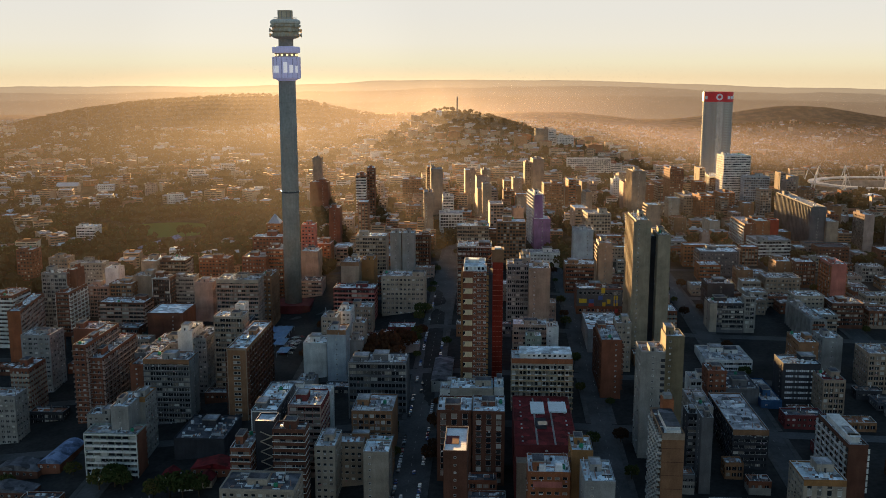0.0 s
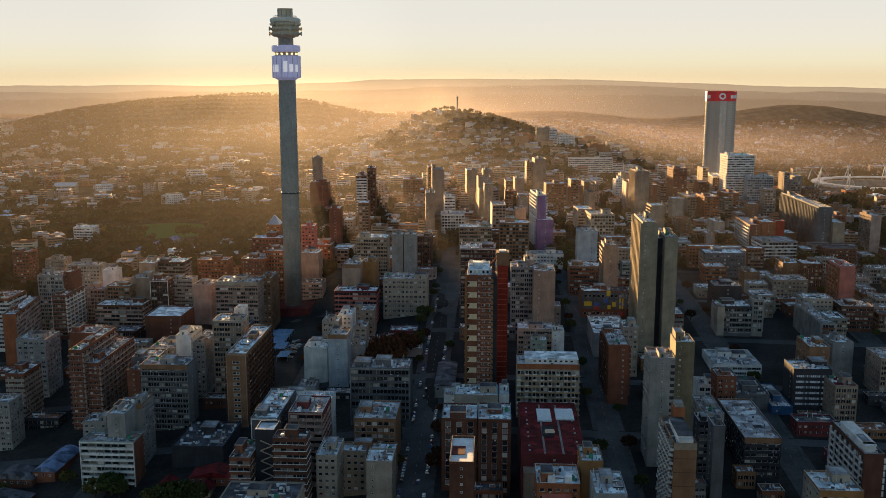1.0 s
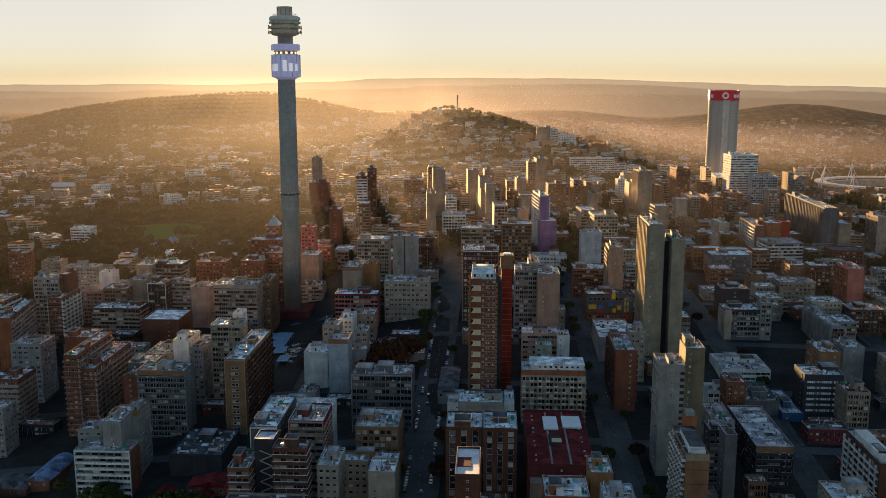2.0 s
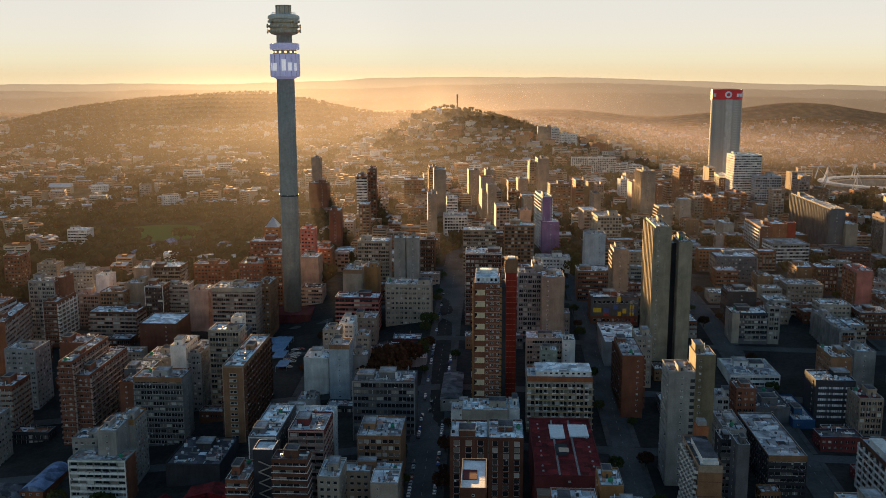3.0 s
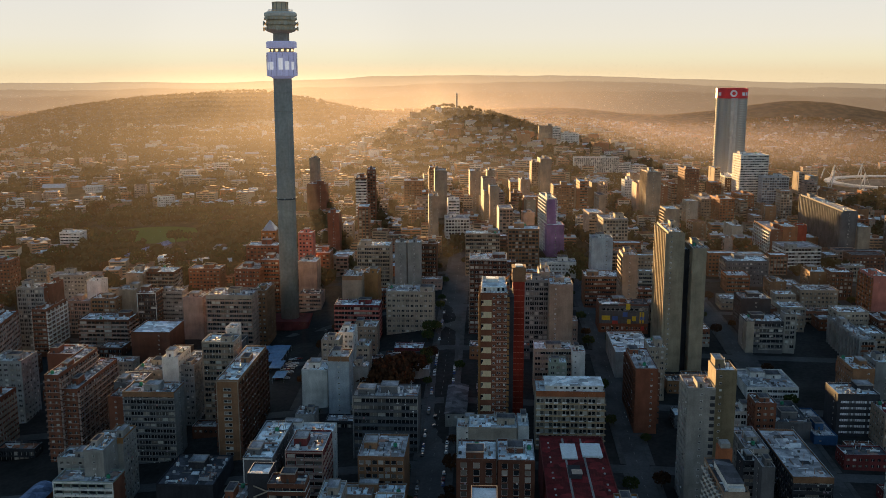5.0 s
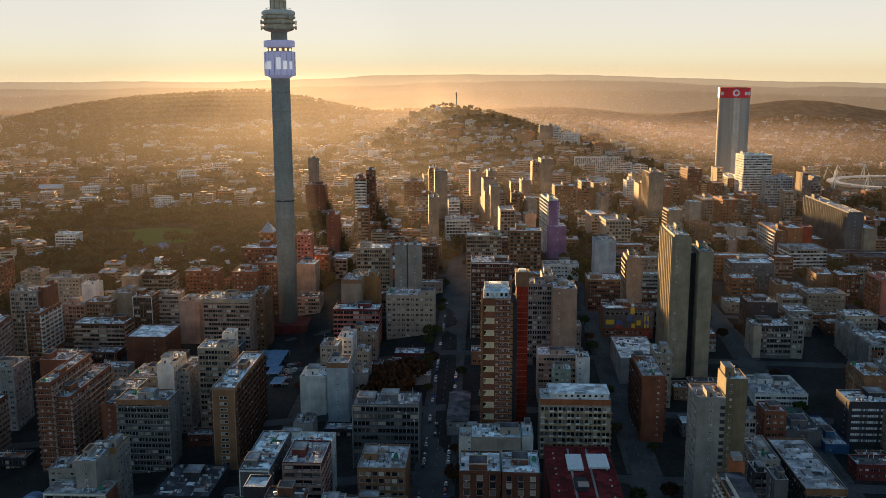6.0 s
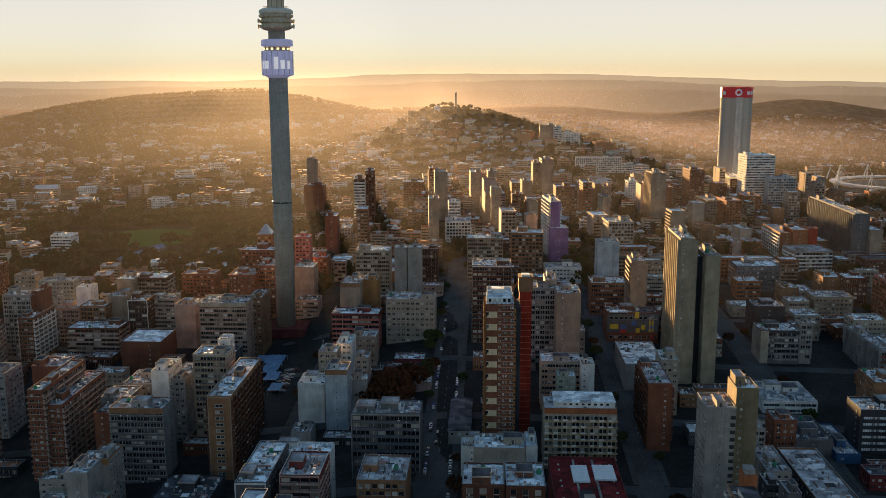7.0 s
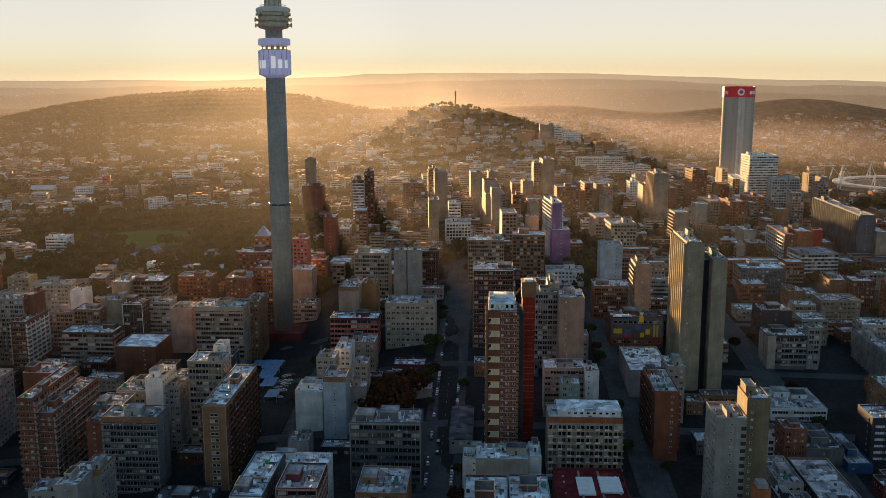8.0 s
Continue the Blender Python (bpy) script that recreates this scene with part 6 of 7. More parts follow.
def infill():
    rng = random.Random(11)
    picks = ["cream", "rose", "brick", "dark_brick", "brown", "grey", "concrete", "tan", "rose", "orange", "brick", "tan", "cream", "dark_grey"]
    made = 0
    for v_lo, v_hi, tries, limit, low, high in ((395, 690, 14000, 135, 3.5, 9), (690, 1000, 6000, 125, 7, 18), (1000, 1420, 2500, 72, 14, 42)):
        n = 0
        for _ in range(tries):
            if n >= limit:
                break
            u, v = rng.uniform(-430, 470), rng.uniform(v_lo, v_hi)
            if v > 850 and u < -185 - 0.12 * (v - 850):
                continue
            w, d = (rng.uniform(8, 24), rng.uniform(8, 20)) if v_lo < 600 else (rng.uniform(11, 30), rng.uniform(10, 24)) if v_lo < 900 else (rng.uniform(10, 20), rng.uniform(16, 32))
            if clash(u, v, u + w, v + d):
                continue
            x, y = grid(u, v)
            h = rng.uniform(low, high) * rng.uniform(0.75, 1.25)
            wall = rng.choice(["cream", "tan", "rose", "tan", "orange", "brick", "tan", "brown", "brown", "rose"] if v > 1000 else picks if v > 690 else ["dark_brick", "brick", "dark_grey", "charcoal", "brown", "dark_brick", "dark_grey", "maroon"])
            tower_block(x, y, w * (0.8 if v_lo > 900 else 1.0), d, ground_z(x + w / 2, y) + h, wall, rng.choice("PPRBGP" if v_lo < 900 else "NNPBGRNV"), rng.choice("PPRN" if v_lo < 900 else "NPBNP"), roof=rng.choice(["roof_grey", "roof_pale", "roof_dark", "roof_grey", "roof_pale", "roof_tile"] if v > 690 else ["roof_dark", "roof_dark", "roof_dark", "roof_tile", "roof_grey"]), plant=rng.choice((0, 1) if v_lo > 900 else (0,)), single=0, turn=TURN if v_lo < 900 else radians(rng.uniform(0, 4)), name="shop_building" if v_lo < 600 else "apartment_block" if v_lo < 1000 else "residential_block", band=rng.choice([None, None, None, "concrete", "tan"] if v > 690 else [None, None, None, "concrete"]))
            n += 1


infill()



def suburb_blocks():
    """Free-standing blocks of flats between the trees of the suburb."""
    rng = random.Random(58)
    n = 0
    for _ in range(1500):
        if n == 62:
            break
        y = rng.uniform(1290, 2050)
        x = rng.uniform(-0.5, -0.09) * y
        w, d = rng.uniform(13, 30), rng.uniform(12, 24)
        u, v = ungrid(x, y)
        if ((x + 360) / 165) ** 2 + ((y - 1270) / 150) ** 2 < 1:
            continue
        if any(u < f[2] + 14 and u + w > f[0] - 14 and v < f[3] + 14 and v + d > f[1] - 14 for f in FOOT):
            continue
        h = rng.choice((10, 12, 14, 17, 20, 24))
        tower_block(x, y, w, d, ground_z(x, y) + h, rng.choice(["cream", "rose", "tan", "white", "orange", "brick", "cream", "white"]), rng.choice("PPGBR"), rng.choice("PPNB"), roof=rng.choice(["roof_pale", "roof_grey", "roof_tile"]), plant=0, single=0, turn=radians(rng.uniform(4, 22)), name="residential_block")
        n += 1


suburb_blocks()


# ---- the yard at the tower's foot ----
def market_canopy(x, y, w, d, h, turn):
    """A blue tarpaulin stretched between posts, sagging in the middle."""
    z = ground_z(x, y)
    ob = thing("market_canopy", "faded blue tarpaulin canopy on thin steel posts", "canopy", x, y, z, turn, "market canopies")
    tarp = surface("blue_tarpaulin", (0.10, 0.24, 0.42), 0.6, 0.35, coarse=0.4)
    b, n = Build(), 6
    for i in range(n):
        for j in range(n):
            q = []
            for a, c in ((i, j), (i + 1, j), (i + 1, j + 1), (i, j + 1)):
                sag = 0.7 * math.sin(math.pi * a / n) * math.sin(math.pi * c / n)
                q.append((w * (a / n - 0.5), d * (c / n - 0.5), h - sag + 0.25 * math.sin(3.1 * a + 1.7 * c)))
            b.quad(*q)
    part("tarpaulin", b.mesh("tarpaulin", tarp, True), ob)
    for a in (-0.5, 0.5):
        for c in (-0.5, 0.0, 0.5):
            p = Build()
            p.bar((w * a * 0.98, d * c * 0.98, -0.5), (w * a * 0.98, d * c * 0.98, h), 0.07, 6)
            part("post", p.mesh("post", METAL), ob)


for _x, _y, _w, _d, _h in ((-124, 738, 13, 20, 4.0), (-123, 713, 11, 22, 3.6), (-118, 690, 9, 18, 4.0), (-112, 668, 8, 15, 3.4), (-136, 752, 9, 14, 3.5)):
    market_canopy(_x, _y, _w, _d, _h, TURN)

# ---- trees ----
def crown_mesh(seed, r, h, mat, clumps):
    """A crown of many small uneven clumps with gaps between them."""
    rng = random.Random(seed)
    b = Build()
    for _ in range(clumps):
        a, e = rng.uniform(0, 2 * math.pi), rng.uniform(-0.75, 1.0)
        k = rng.uniform(0.45, 1.0) ** 0.6
        c = Vector((k * r * math.cos(a) * math.sqrt(max(0.0, 1 - e * e * 0.8)), k * r * math.sin(a) * math.sqrt(max(0.0, 1 - e * e * 0.8)), h + 0.62 * r * e * k))
        s = r * rng.uniform(0.08, 0.19)
        q = Euler((rng.uniform(0, 6), rng.uniform(0, 6), rng.uniform(0, 6))).to_matrix()
        pts = [c + q @ (Vector(p) * s * rng.uniform(0.6, 1.35)) for p in ((1, 0, 0), (-1, 0, 0), (0, 1, 0), (0, -1, 0), (0, 0, 0.7), (0, 0, -0.7))]
        i = len(b.v)
        b.v += [tuple(p) for p in pts]
        for f in ((0, 2, 4), (2, 1, 4), (1, 3, 4), (3, 0, 4), (2, 0, 5), (1, 2, 5), (3, 1, 5), (0, 3, 5)):
            b.f.append(tuple(i + j for j in f))
            b.i.append(0)
    return b.mesh("crown", mat)


def trunk_mesh(seed, r, h):
    rng = random.Random(seed)
    b = Build()
    b.ring(0, 0, ((0.055 * r + 0.12, -0.6), (0.045 * r + 0.08, h * 0.35), (0.035 * r + 0.05, h * 0.75)), 7)
    for _ in range(5):
        a = rng.uniform(0, 6.28)
        b.bar((0, 0, h * rng.uniform(0.4, 0.65)), (0.55 * r * math.cos(a), 0.55 * r * math.sin(a), h * rng.uniform(0.85, 1.1)), 0.03 * r + 0.03)
    return b.mesh("trunk", BARK)


TREES = {}


def tree(x, y, kind="green", size=1.0, lab="", rng=random.Random(5)):
    mat, words = {"green": (LEAF, "dark green broad-leaved tree"), "autumn": (LEAF_AUTUMN, "rust-brown autumn tree"), "yellow": (LEAF_YELLOW, "bright yellow autumn tree")}[kind]
    i = rng.randrange(4)
    if (kind, i) not in TREES:
        TREES[kind, i] = trunk_mesh(40 + i, 4.6, 5.6), crown_mesh(60 + i, 4.6 + 0.3 * i, 6.2, mat, 250)
    z = ground_z(x, y)
    ob = thing("tree", lab or words + " rooted in the ground", "tree", x, y, z, rng.uniform(0, 6.28), "city trees")
    ob.scale = (size, size, size * rng.uniform(0.85, 1.15))
    part("trunk", TREES[kind, i][0], ob)
    part("crown", TREES[kind, i][1], ob)
    return ob


def open_spot(x, y, r=3.0):
    u, v = ungrid(x, y)
    return not any(u > f[0] - r and u < f[2] + r and v > f[1] - r and v < f[3] + r for f in FOOT)


def plant_trees():
    rng = random.Random(21)
    for u in STREETS:
        for side in (-9.8, 9.8) if u == -35 else (-8.2, 8.2):
            v = 430
            while v < 1000:
                v += rng.uniform(14, 50)
                x, y = grid(u + side, v)
                if all(abs(v - c) > 8 for c in CROSS) and open_spot(x, y, 0.5) and rng.random() < 0.6:
                    tree(x, y, rng.choice(("green", "green", "green", "autumn")), rng.uniform(0.5, 0.95))
    for v in (455, 468, 492, 507, 540, 548, 575, 640, 652, 668, 705, 722, 740):
        x, y = grid(-50 + rng.uniform(-2.5, 2.5), v)
        if open_spot(x, y, 1.0):
            tree(x, y, "green", rng.uniform(0.8, 1.2), "dark leafy street tree standing beside the road")
    n = 0
    while n < 120:                    # the park and its surroundings
        x, y = rng.uniform(-560, -160), rng.uniform(960, 1400)
        if ((x + 372) / 70) ** 2 + ((y - 1262) / 60) ** 2 < 1 or not open_spot(x, y, 4):
            continue
        tree(x, y, rng.choice(("green", "green", "green", "green", "autumn")), rng.uniform(1.1, 2.3))
        n += 1
    for x, y, k, s in ((-322, 935, "yellow", 1.1), (-318, 940, "yellow", 0.9), (-50, 622, "autumn", 1.9), (-43, 618, "autumn", 1.8), (-36, 624, "autumn", 2.0), (-29, 618, "autumn", 1.9), (-20, 640, "autumn", 1.7), (-26, 646, "autumn", 1.6), (-40, 630, "autumn", 1.8), (-31, 630, "autumn", 1.8), (-46, 628, "green", 1.6), (122, 865, "green", 1.3), (128, 880, "green", 1.4), (118, 890, "green", 1.2), (124, 840, "green", 1.5), (131, 852, "autumn", 1.4), (122, 905, "green", 1.5), (132, 915, "green", 1.6), (126, 930, "green", 1.5), (137, 898, "autumn", 1.4), (-182, 478, "green", 1.3), (-174, 480, "green", 1.5), (-168, 475, "green", 1.1), (-138, 460, "green", 1.5), (-130, 456, "green", 1.6), (-122, 458, "green", 1.3), (-146, 458, "green", 1.2), (-240, 492, "green", 0.9), (-205, 500, "green", 0.9)):
        tree(x, y, k, s)


plant_trees()

# ---- the suburb and the wooded ridges beyond ----
SUBURB_WALL = island_mat("suburb_wall", 0.9, (0.0, (0.5, 0.4, 0.3)), (0.3, (0.42, 0.29, 0.19)), (0.5, (0.36, 0.14, 0.065)), (0.66, (0.34, 0.18, 0.11)), (0.85, (0.52, 0.42, 0.31)), (1.0, (0.72, 0.7, 0.66)))
SUBURB_ROOF = island_mat("suburb_roof", 0.9, (0.0, (0.2, 0.085, 0.05)), (0.5, (0.3, 0.14, 0.085)), (0.6, (0.34, 0.34, 0.35)), (0.85, (0.5, 0.52, 0.54)), (1.0, (0.68, 0.69, 0.7)))


def house_shape(b, w, d, h, pitched, rng, place=None, panes=True):
    """Walls, window strips and a pitched or flat roof; materials 0 wall, 1 roof, 2 glass."""
    k = len(b.v)
    b.box(-w / 2, -d / 2, -3, w / 2, d / 2, h, 0)
    if pitched:
        o, g = 0.5, d * 0.3
        i = len(b.v)
        b.v += [(-w / 2 - o, -d / 2 - o, h), (w / 2 + o, -d / 2 - o, h), (w / 2 + o, d / 2 + o, h), (-w / 2 - o, d / 2 + o, h), (-w / 2 - o, 0, h + g), (w / 2 + o, 0, h + g)]
        for f, m in (((0, 1, 5, 4), 1), ((1, 2, 5), 0), ((2, 3, 4, 5), 1), ((3, 0, 4), 0)):
            b.f.append(tuple(i + j for j in f))
            b.i.append(m)
    else:
        b.box(-w / 2 - 0.2, -d / 2 - 0.2, h, w / 2 + 0.2, d / 2 + 0.2, h + 0.4, 0, top=1)
        # rims on the sunward and left edges only, added to shade the flat roof
        b.box(-w / 2 - 0.2, d / 2 - 0.1, h + 0.4, w / 2 + 0.2, d / 2 + 0.2, h + 1.1, 0)
        b.box(-w / 2 - 0.2, -d / 2 - 0.2, h + 0.4, -w / 2 + 0.1, d / 2 - 0.1, h + 1.1, 0)
        b.box(-w * 0.2, -d * 0.2, h + 0.4, w * 0.1, d * 0.2, h + 2.4, 1)
    z = h - 2.4
    while panes and z > -0.5:
        m = max(2, int(w / 3.2)) if h < 8 else rng.choice((1, 2, 3, 4))
        e = 0.8 if h < 8 else 0.42 * w / m
        for j in range(m):
            u = -w / 2 + (j + 0.5) * w / m
            b.box(u - e, -d / 2 - 0.06, z, u + e, -d / 2, z + 1.3, 2)
        z -= 3.0
    if place:
        (px, py, pz), turn = place
        c, s = math.cos(turn), math.sin(turn)
        for i in range(k, len(b.v)):
            vx, vy, vz = b.v[i]
            b.v[i] = (px + vx * c - vy * s, py + vx * s + vy * c, pz + vz)


def only(b, kind, name, mat):
    """The faces of one material, as a mesh of their own."""
    used, faces = {}, []
    for f, i in zip(b.f, b.i):
        if i == kind:
            faces.append(tuple(used.setdefault(j, len(used)) for j in f))
    return mesh_of(name, [b.v[j] for j in used], faces, mat)


def suburb():
    rng = random.Random(33)
    mats = [SUBURB_WALL, SUBURB_ROOF, surface("suburb_window", (0.05, 0.045, 0.04), 0.3, 0.3)]
    kinds = [wall_mat(q) for q in ("cream", "white", "brick", "tan", "rose", "concrete")]
    roofs = [roof_mat(q) for q in ("roof_tile", "roof_pale", "roof_grey", "roof_tile")]
    far, single = Build(), 0
    spots = []
    for _ in range(13000):
        y = 900 + 2850 * rng.random() ** 0.8
        x = rng.uniform(-0.55, 0.55) * (y + 150)
        town = y < 1450 and -185 - 0.12 * (y - 850) < x < 480
        if town and y < 990:
            continue
        if ((x + 360) / 165) ** 2 + ((y - 1270) / 150) ** 2 < 1 or not open_spot(x, y, 9):
            continue
        z = ground_z(x, y)
        if not town and noise.noise(Vector((x / 170, y / 170, 5.0))) > 0.06:
            continue
        hill = -60 < x < 460 and 1650 < y < 2750
        if z > (66 if hill else 72) + 20 * rng.random() or (x > 130 and y > 1850 and z > 30 and not hill and rng.random() < 0.8):
            continue
        if x < -150 and y > 2700 and z > 34:
            continue
        if x > 420 and y > 1700 and rng.random() < 0.45:
            continue
        gap = 30 if town else 23
        if any(abs(x - a) < gap and abs(y - c) < gap for a, c in spots[-260:]):
            continue
        spots.append((x, y))
        big = town or rng.random() < (0.22 if hill else 0.55 if y < 2400 else 0.3) * (1.0 if x < 500 else 0.4)
        w, d = (rng.uniform(9, 22), rng.uniform(9, 18)) if town else (rng.uniform(12, 30), rng.uniform(12, 26)) if big else (rng.uniform(8, 15), rng.uniform(7, 11))
        h = rng.choice((6, 7, 9, 12, 15)) if town else rng.choice((7, 10, 10, 13, 17, 20)) if big else rng.choice((3.4, 3.6, 6.2))
        turn = TURN + rng.uniform(-0.06, 0.06) * (1.0 if town else 7.0) + (0.35 if x < -300 else 0.0)
        if y < 1520 and single < 60 and not town:
            ob = thing("house", ("low block of flats with a flat roof among trees" if big else "small house with a pitched roof among trees"), "house", x, y, z, turn, "suburb houses")
            b = Build()
            house_shape(b, w, d, h, not big, rng)
            me_w, me_r, me_g = (only(b, i, nm, m) for i, nm, m in ((0, "wall", rng.choice(kinds)), (1, "roof", rng.choice(roofs)), (2, "window_panes", glass_mat())))
            part("wall", me_w, ob)
            part("roof", me_r, ob)
            tagged(part("window_panes", me_g, ob), kind="stuff")
            single += 1
        else:
            house_shape(far, w, d, h, not big, rng, ((x, y, z), turn), y < 1900)
    more, placed = random.Random(91), [q for q in spots if -260 < q[0] < 420 and 1450 < q[1] < 2720]
    for _ in range(2600):             # houses and low flats climbing the memorial hill
        x, y = more.uniform(-230, 380), more.uniform(1480, 2690)
        z = ground_z(x, y)
        if z > 60 + 14 * more.random() or (x > 150 and y > 2050) or not open_spot(x, y, 8) or any(abs(x - a) < 21 and abs(y - c) < 21 for a, c in placed):
            continue
        placed.append((x, y))
        flats = more.random() < 0.5
        w, d = (more.uniform(13, 28), more.uniform(12, 18)) if flats else (more.uniform(10, 17), more.uniform(8, 12))
        h = more.choice((8, 11, 11, 14, 17)) if flats else more.choice((5.0, 6.4, 7.0))
        house_shape(far, w, d, h, not flats, more, ((x, y, z), TURN + more.uniform(-0.3, 0.3)), y < 1900)
    placed += [q for q in spots if q[0] < -150 and 1200 < q[1] < 2400]
    for _ in range(420):              # broad low flats between the trees of the suburb
        y = more.uniform(1380, 2300)
        x = more.uniform(-0.5 * y, -200)
        z = ground_z(x, y)
        if ((x + 360) / 165) ** 2 + ((y - 1270) / 150) ** 2 < 1 or not open_spot(x, y, 14) or any(abs(x - a) < 27 and abs(y - c) < 24 for a, c in placed):
            continue
        placed.append((x, y))
        house_shape(far, more.uniform(18, 36), more.uniform(13, 20), more.choice((9, 12, 12, 15)), more.random() < 0.3, more, ((x, y, z), TURN + 0.35 + more.uniform(-0.3, 0.3)), y < 1900)
    tagged(new("distant_houses", far.mesh("distant_houses", mats)), "hazy suburb of pale houses and low flats between trees", "houses", kind="stuff")
    # trees between and behind the houses
    b = Build()
    n = 0
    while n < 16500:
        y = 900 + 3700 * rng.random() ** 0.9
        x = rng.uniform(-0.58, 0.58) * (y + 150)
        if y < 1400 and -190 < x < 470 and rng.random() < 0.35:
            continue
        z = ground_z(x, y)
        if ((x + 372) / 70) ** 2 + ((y - 1262) / 60) ** 2 < 1 or not open_spot(x, y, 3):
            continue
        if noise.noise(Vector((x / 130, y / 130, 2.0))) < (0.0 if -230 < x < 460 and 1500 < y < 2700 and z < 62 else -0.3 if z < 52 else -0.6) and z < 100:
            continue
        if y > 3900 and x > 60:
            continue
        if y > 3300 and 100 < x < 1100 and rng.random() < 0.6:
            continue
        n += 1
        if x < -150 and 1330 < y < 2100 and rng.random() < 0.3:
            continue
        top = -150 < x < 420 and z > 58
        s = rng.uniform(3.5, 6.2) if top else rng.uniform(4.5, 7.5) if y > 3000 else rng.uniform(5.0, 12.5) * (1.1 if x < -100 else 0.85)
        near = y < 2100
        for _ in range(9 if near else 7):
            c = Vector((x + rng.uniform(-0.8, 0.8) * s, y + rng.uniform(-0.8, 0.8) * s, z + s * rng.uniform(0.3, 1.3)))
            r = s * rng.uniform(0.36, 0.64)
            i = len(b.v)
            q = Euler((rng.uniform(0, 6), rng.uniform(0, 6), rng.uniform(0, 6))).to_matrix()
            pts = ((1, 0, 0), (-1, 0, 0), (0, 1, 0), (0, -1, 0), (0, 0, 0.8), (0, 0, -0.8)) if near else ((1, 1, 1), (-1, -1, 1), (-1, 1, -1), (1, -1, -1))
            b.v += [tuple(c + q @ (Vector(p) * r * rng.uniform(0.7, 1.3) * (1.0 if near else 0.75))) for p in pts]
            for f in ((0, 2, 4), (2, 1, 4), (1, 3, 4), (3, 0, 4), (2, 0, 5), (1, 2, 5), (3, 1, 5), (0, 3, 5)) if near else ((0, 1, 2), (0, 3, 1), (0, 2, 3), (1, 3, 2)):
                b.f.append(tuple(i + j for j in f))
                b.i.append(0)
    tagged(new("distant_trees", b.mesh("distant_trees", [leaf_mat("suburb_foliage", (0.034, 0.036, 0.015), (0.06, 0.046, 0.02), (0.115, 0.058, 0.024))])), "dark green and brown trees filling suburb and ridges", "trees", kind="stuff")


suburb()

# ---- parked and waiting cars ----
def car_parts(mat):
    b = Build()
    v = []
    prof = ((-2.1, 0.35), (-2.15, 0.75), (-1.95, 0.92), (-1.35, 0.98), (1.1, 0.98), (1.9, 0.85), (2.12, 0.7), (2.1, 0.35))
    for s in (-0.86, 0.86):
        v += [(s, y, z) for y, z in prof]
    n = len(prof)
    b.v = v
    b.f = [tuple(range(n)), tuple(reversed(range(n, 2 * n)))] + [(i, i + n, (i + 1) % n + n, (i + 1) % n) for i in range(n)]
    b.i = [0] * len(b.f)
    body = b.mesh("body", mat)
    c = Build()
    c.box(-0.78, -1.55, 0.97, 0.78, 0.95, 1.42, taper=0.22)
    return body, c.mesh("cabin", glass_mat())


def roof_panel(mat):
    b = Build()
    b.box(-0.58, -1.33, 1.42, 0.58, 0.73, 1.46)
    return b.mesh("roof", mat)


def wheel():
    b = Build()
    for x0, x1 in ((-0.11, 0.11),):
        k = 10
        for i in range(k):
            a0, a1 = 2 * math.pi * i / k, 2 * math.pi * (i + 1) / k
            p = [(0.32 * math.cos(a), 0.32 * math.sin(a)) for a in (a0, a1)]
            b.quad((x0, *p[0]), (x1, *p[0]), (x1, *p[1]), (x0, *p[1]))
            for xx in (x0, x1):
                b.quad((xx, *p[0]), (xx, *p[1]), (xx, 0, 0), (xx, 0, 0.001))
    return b.mesh("wheel", DARK_METAL)


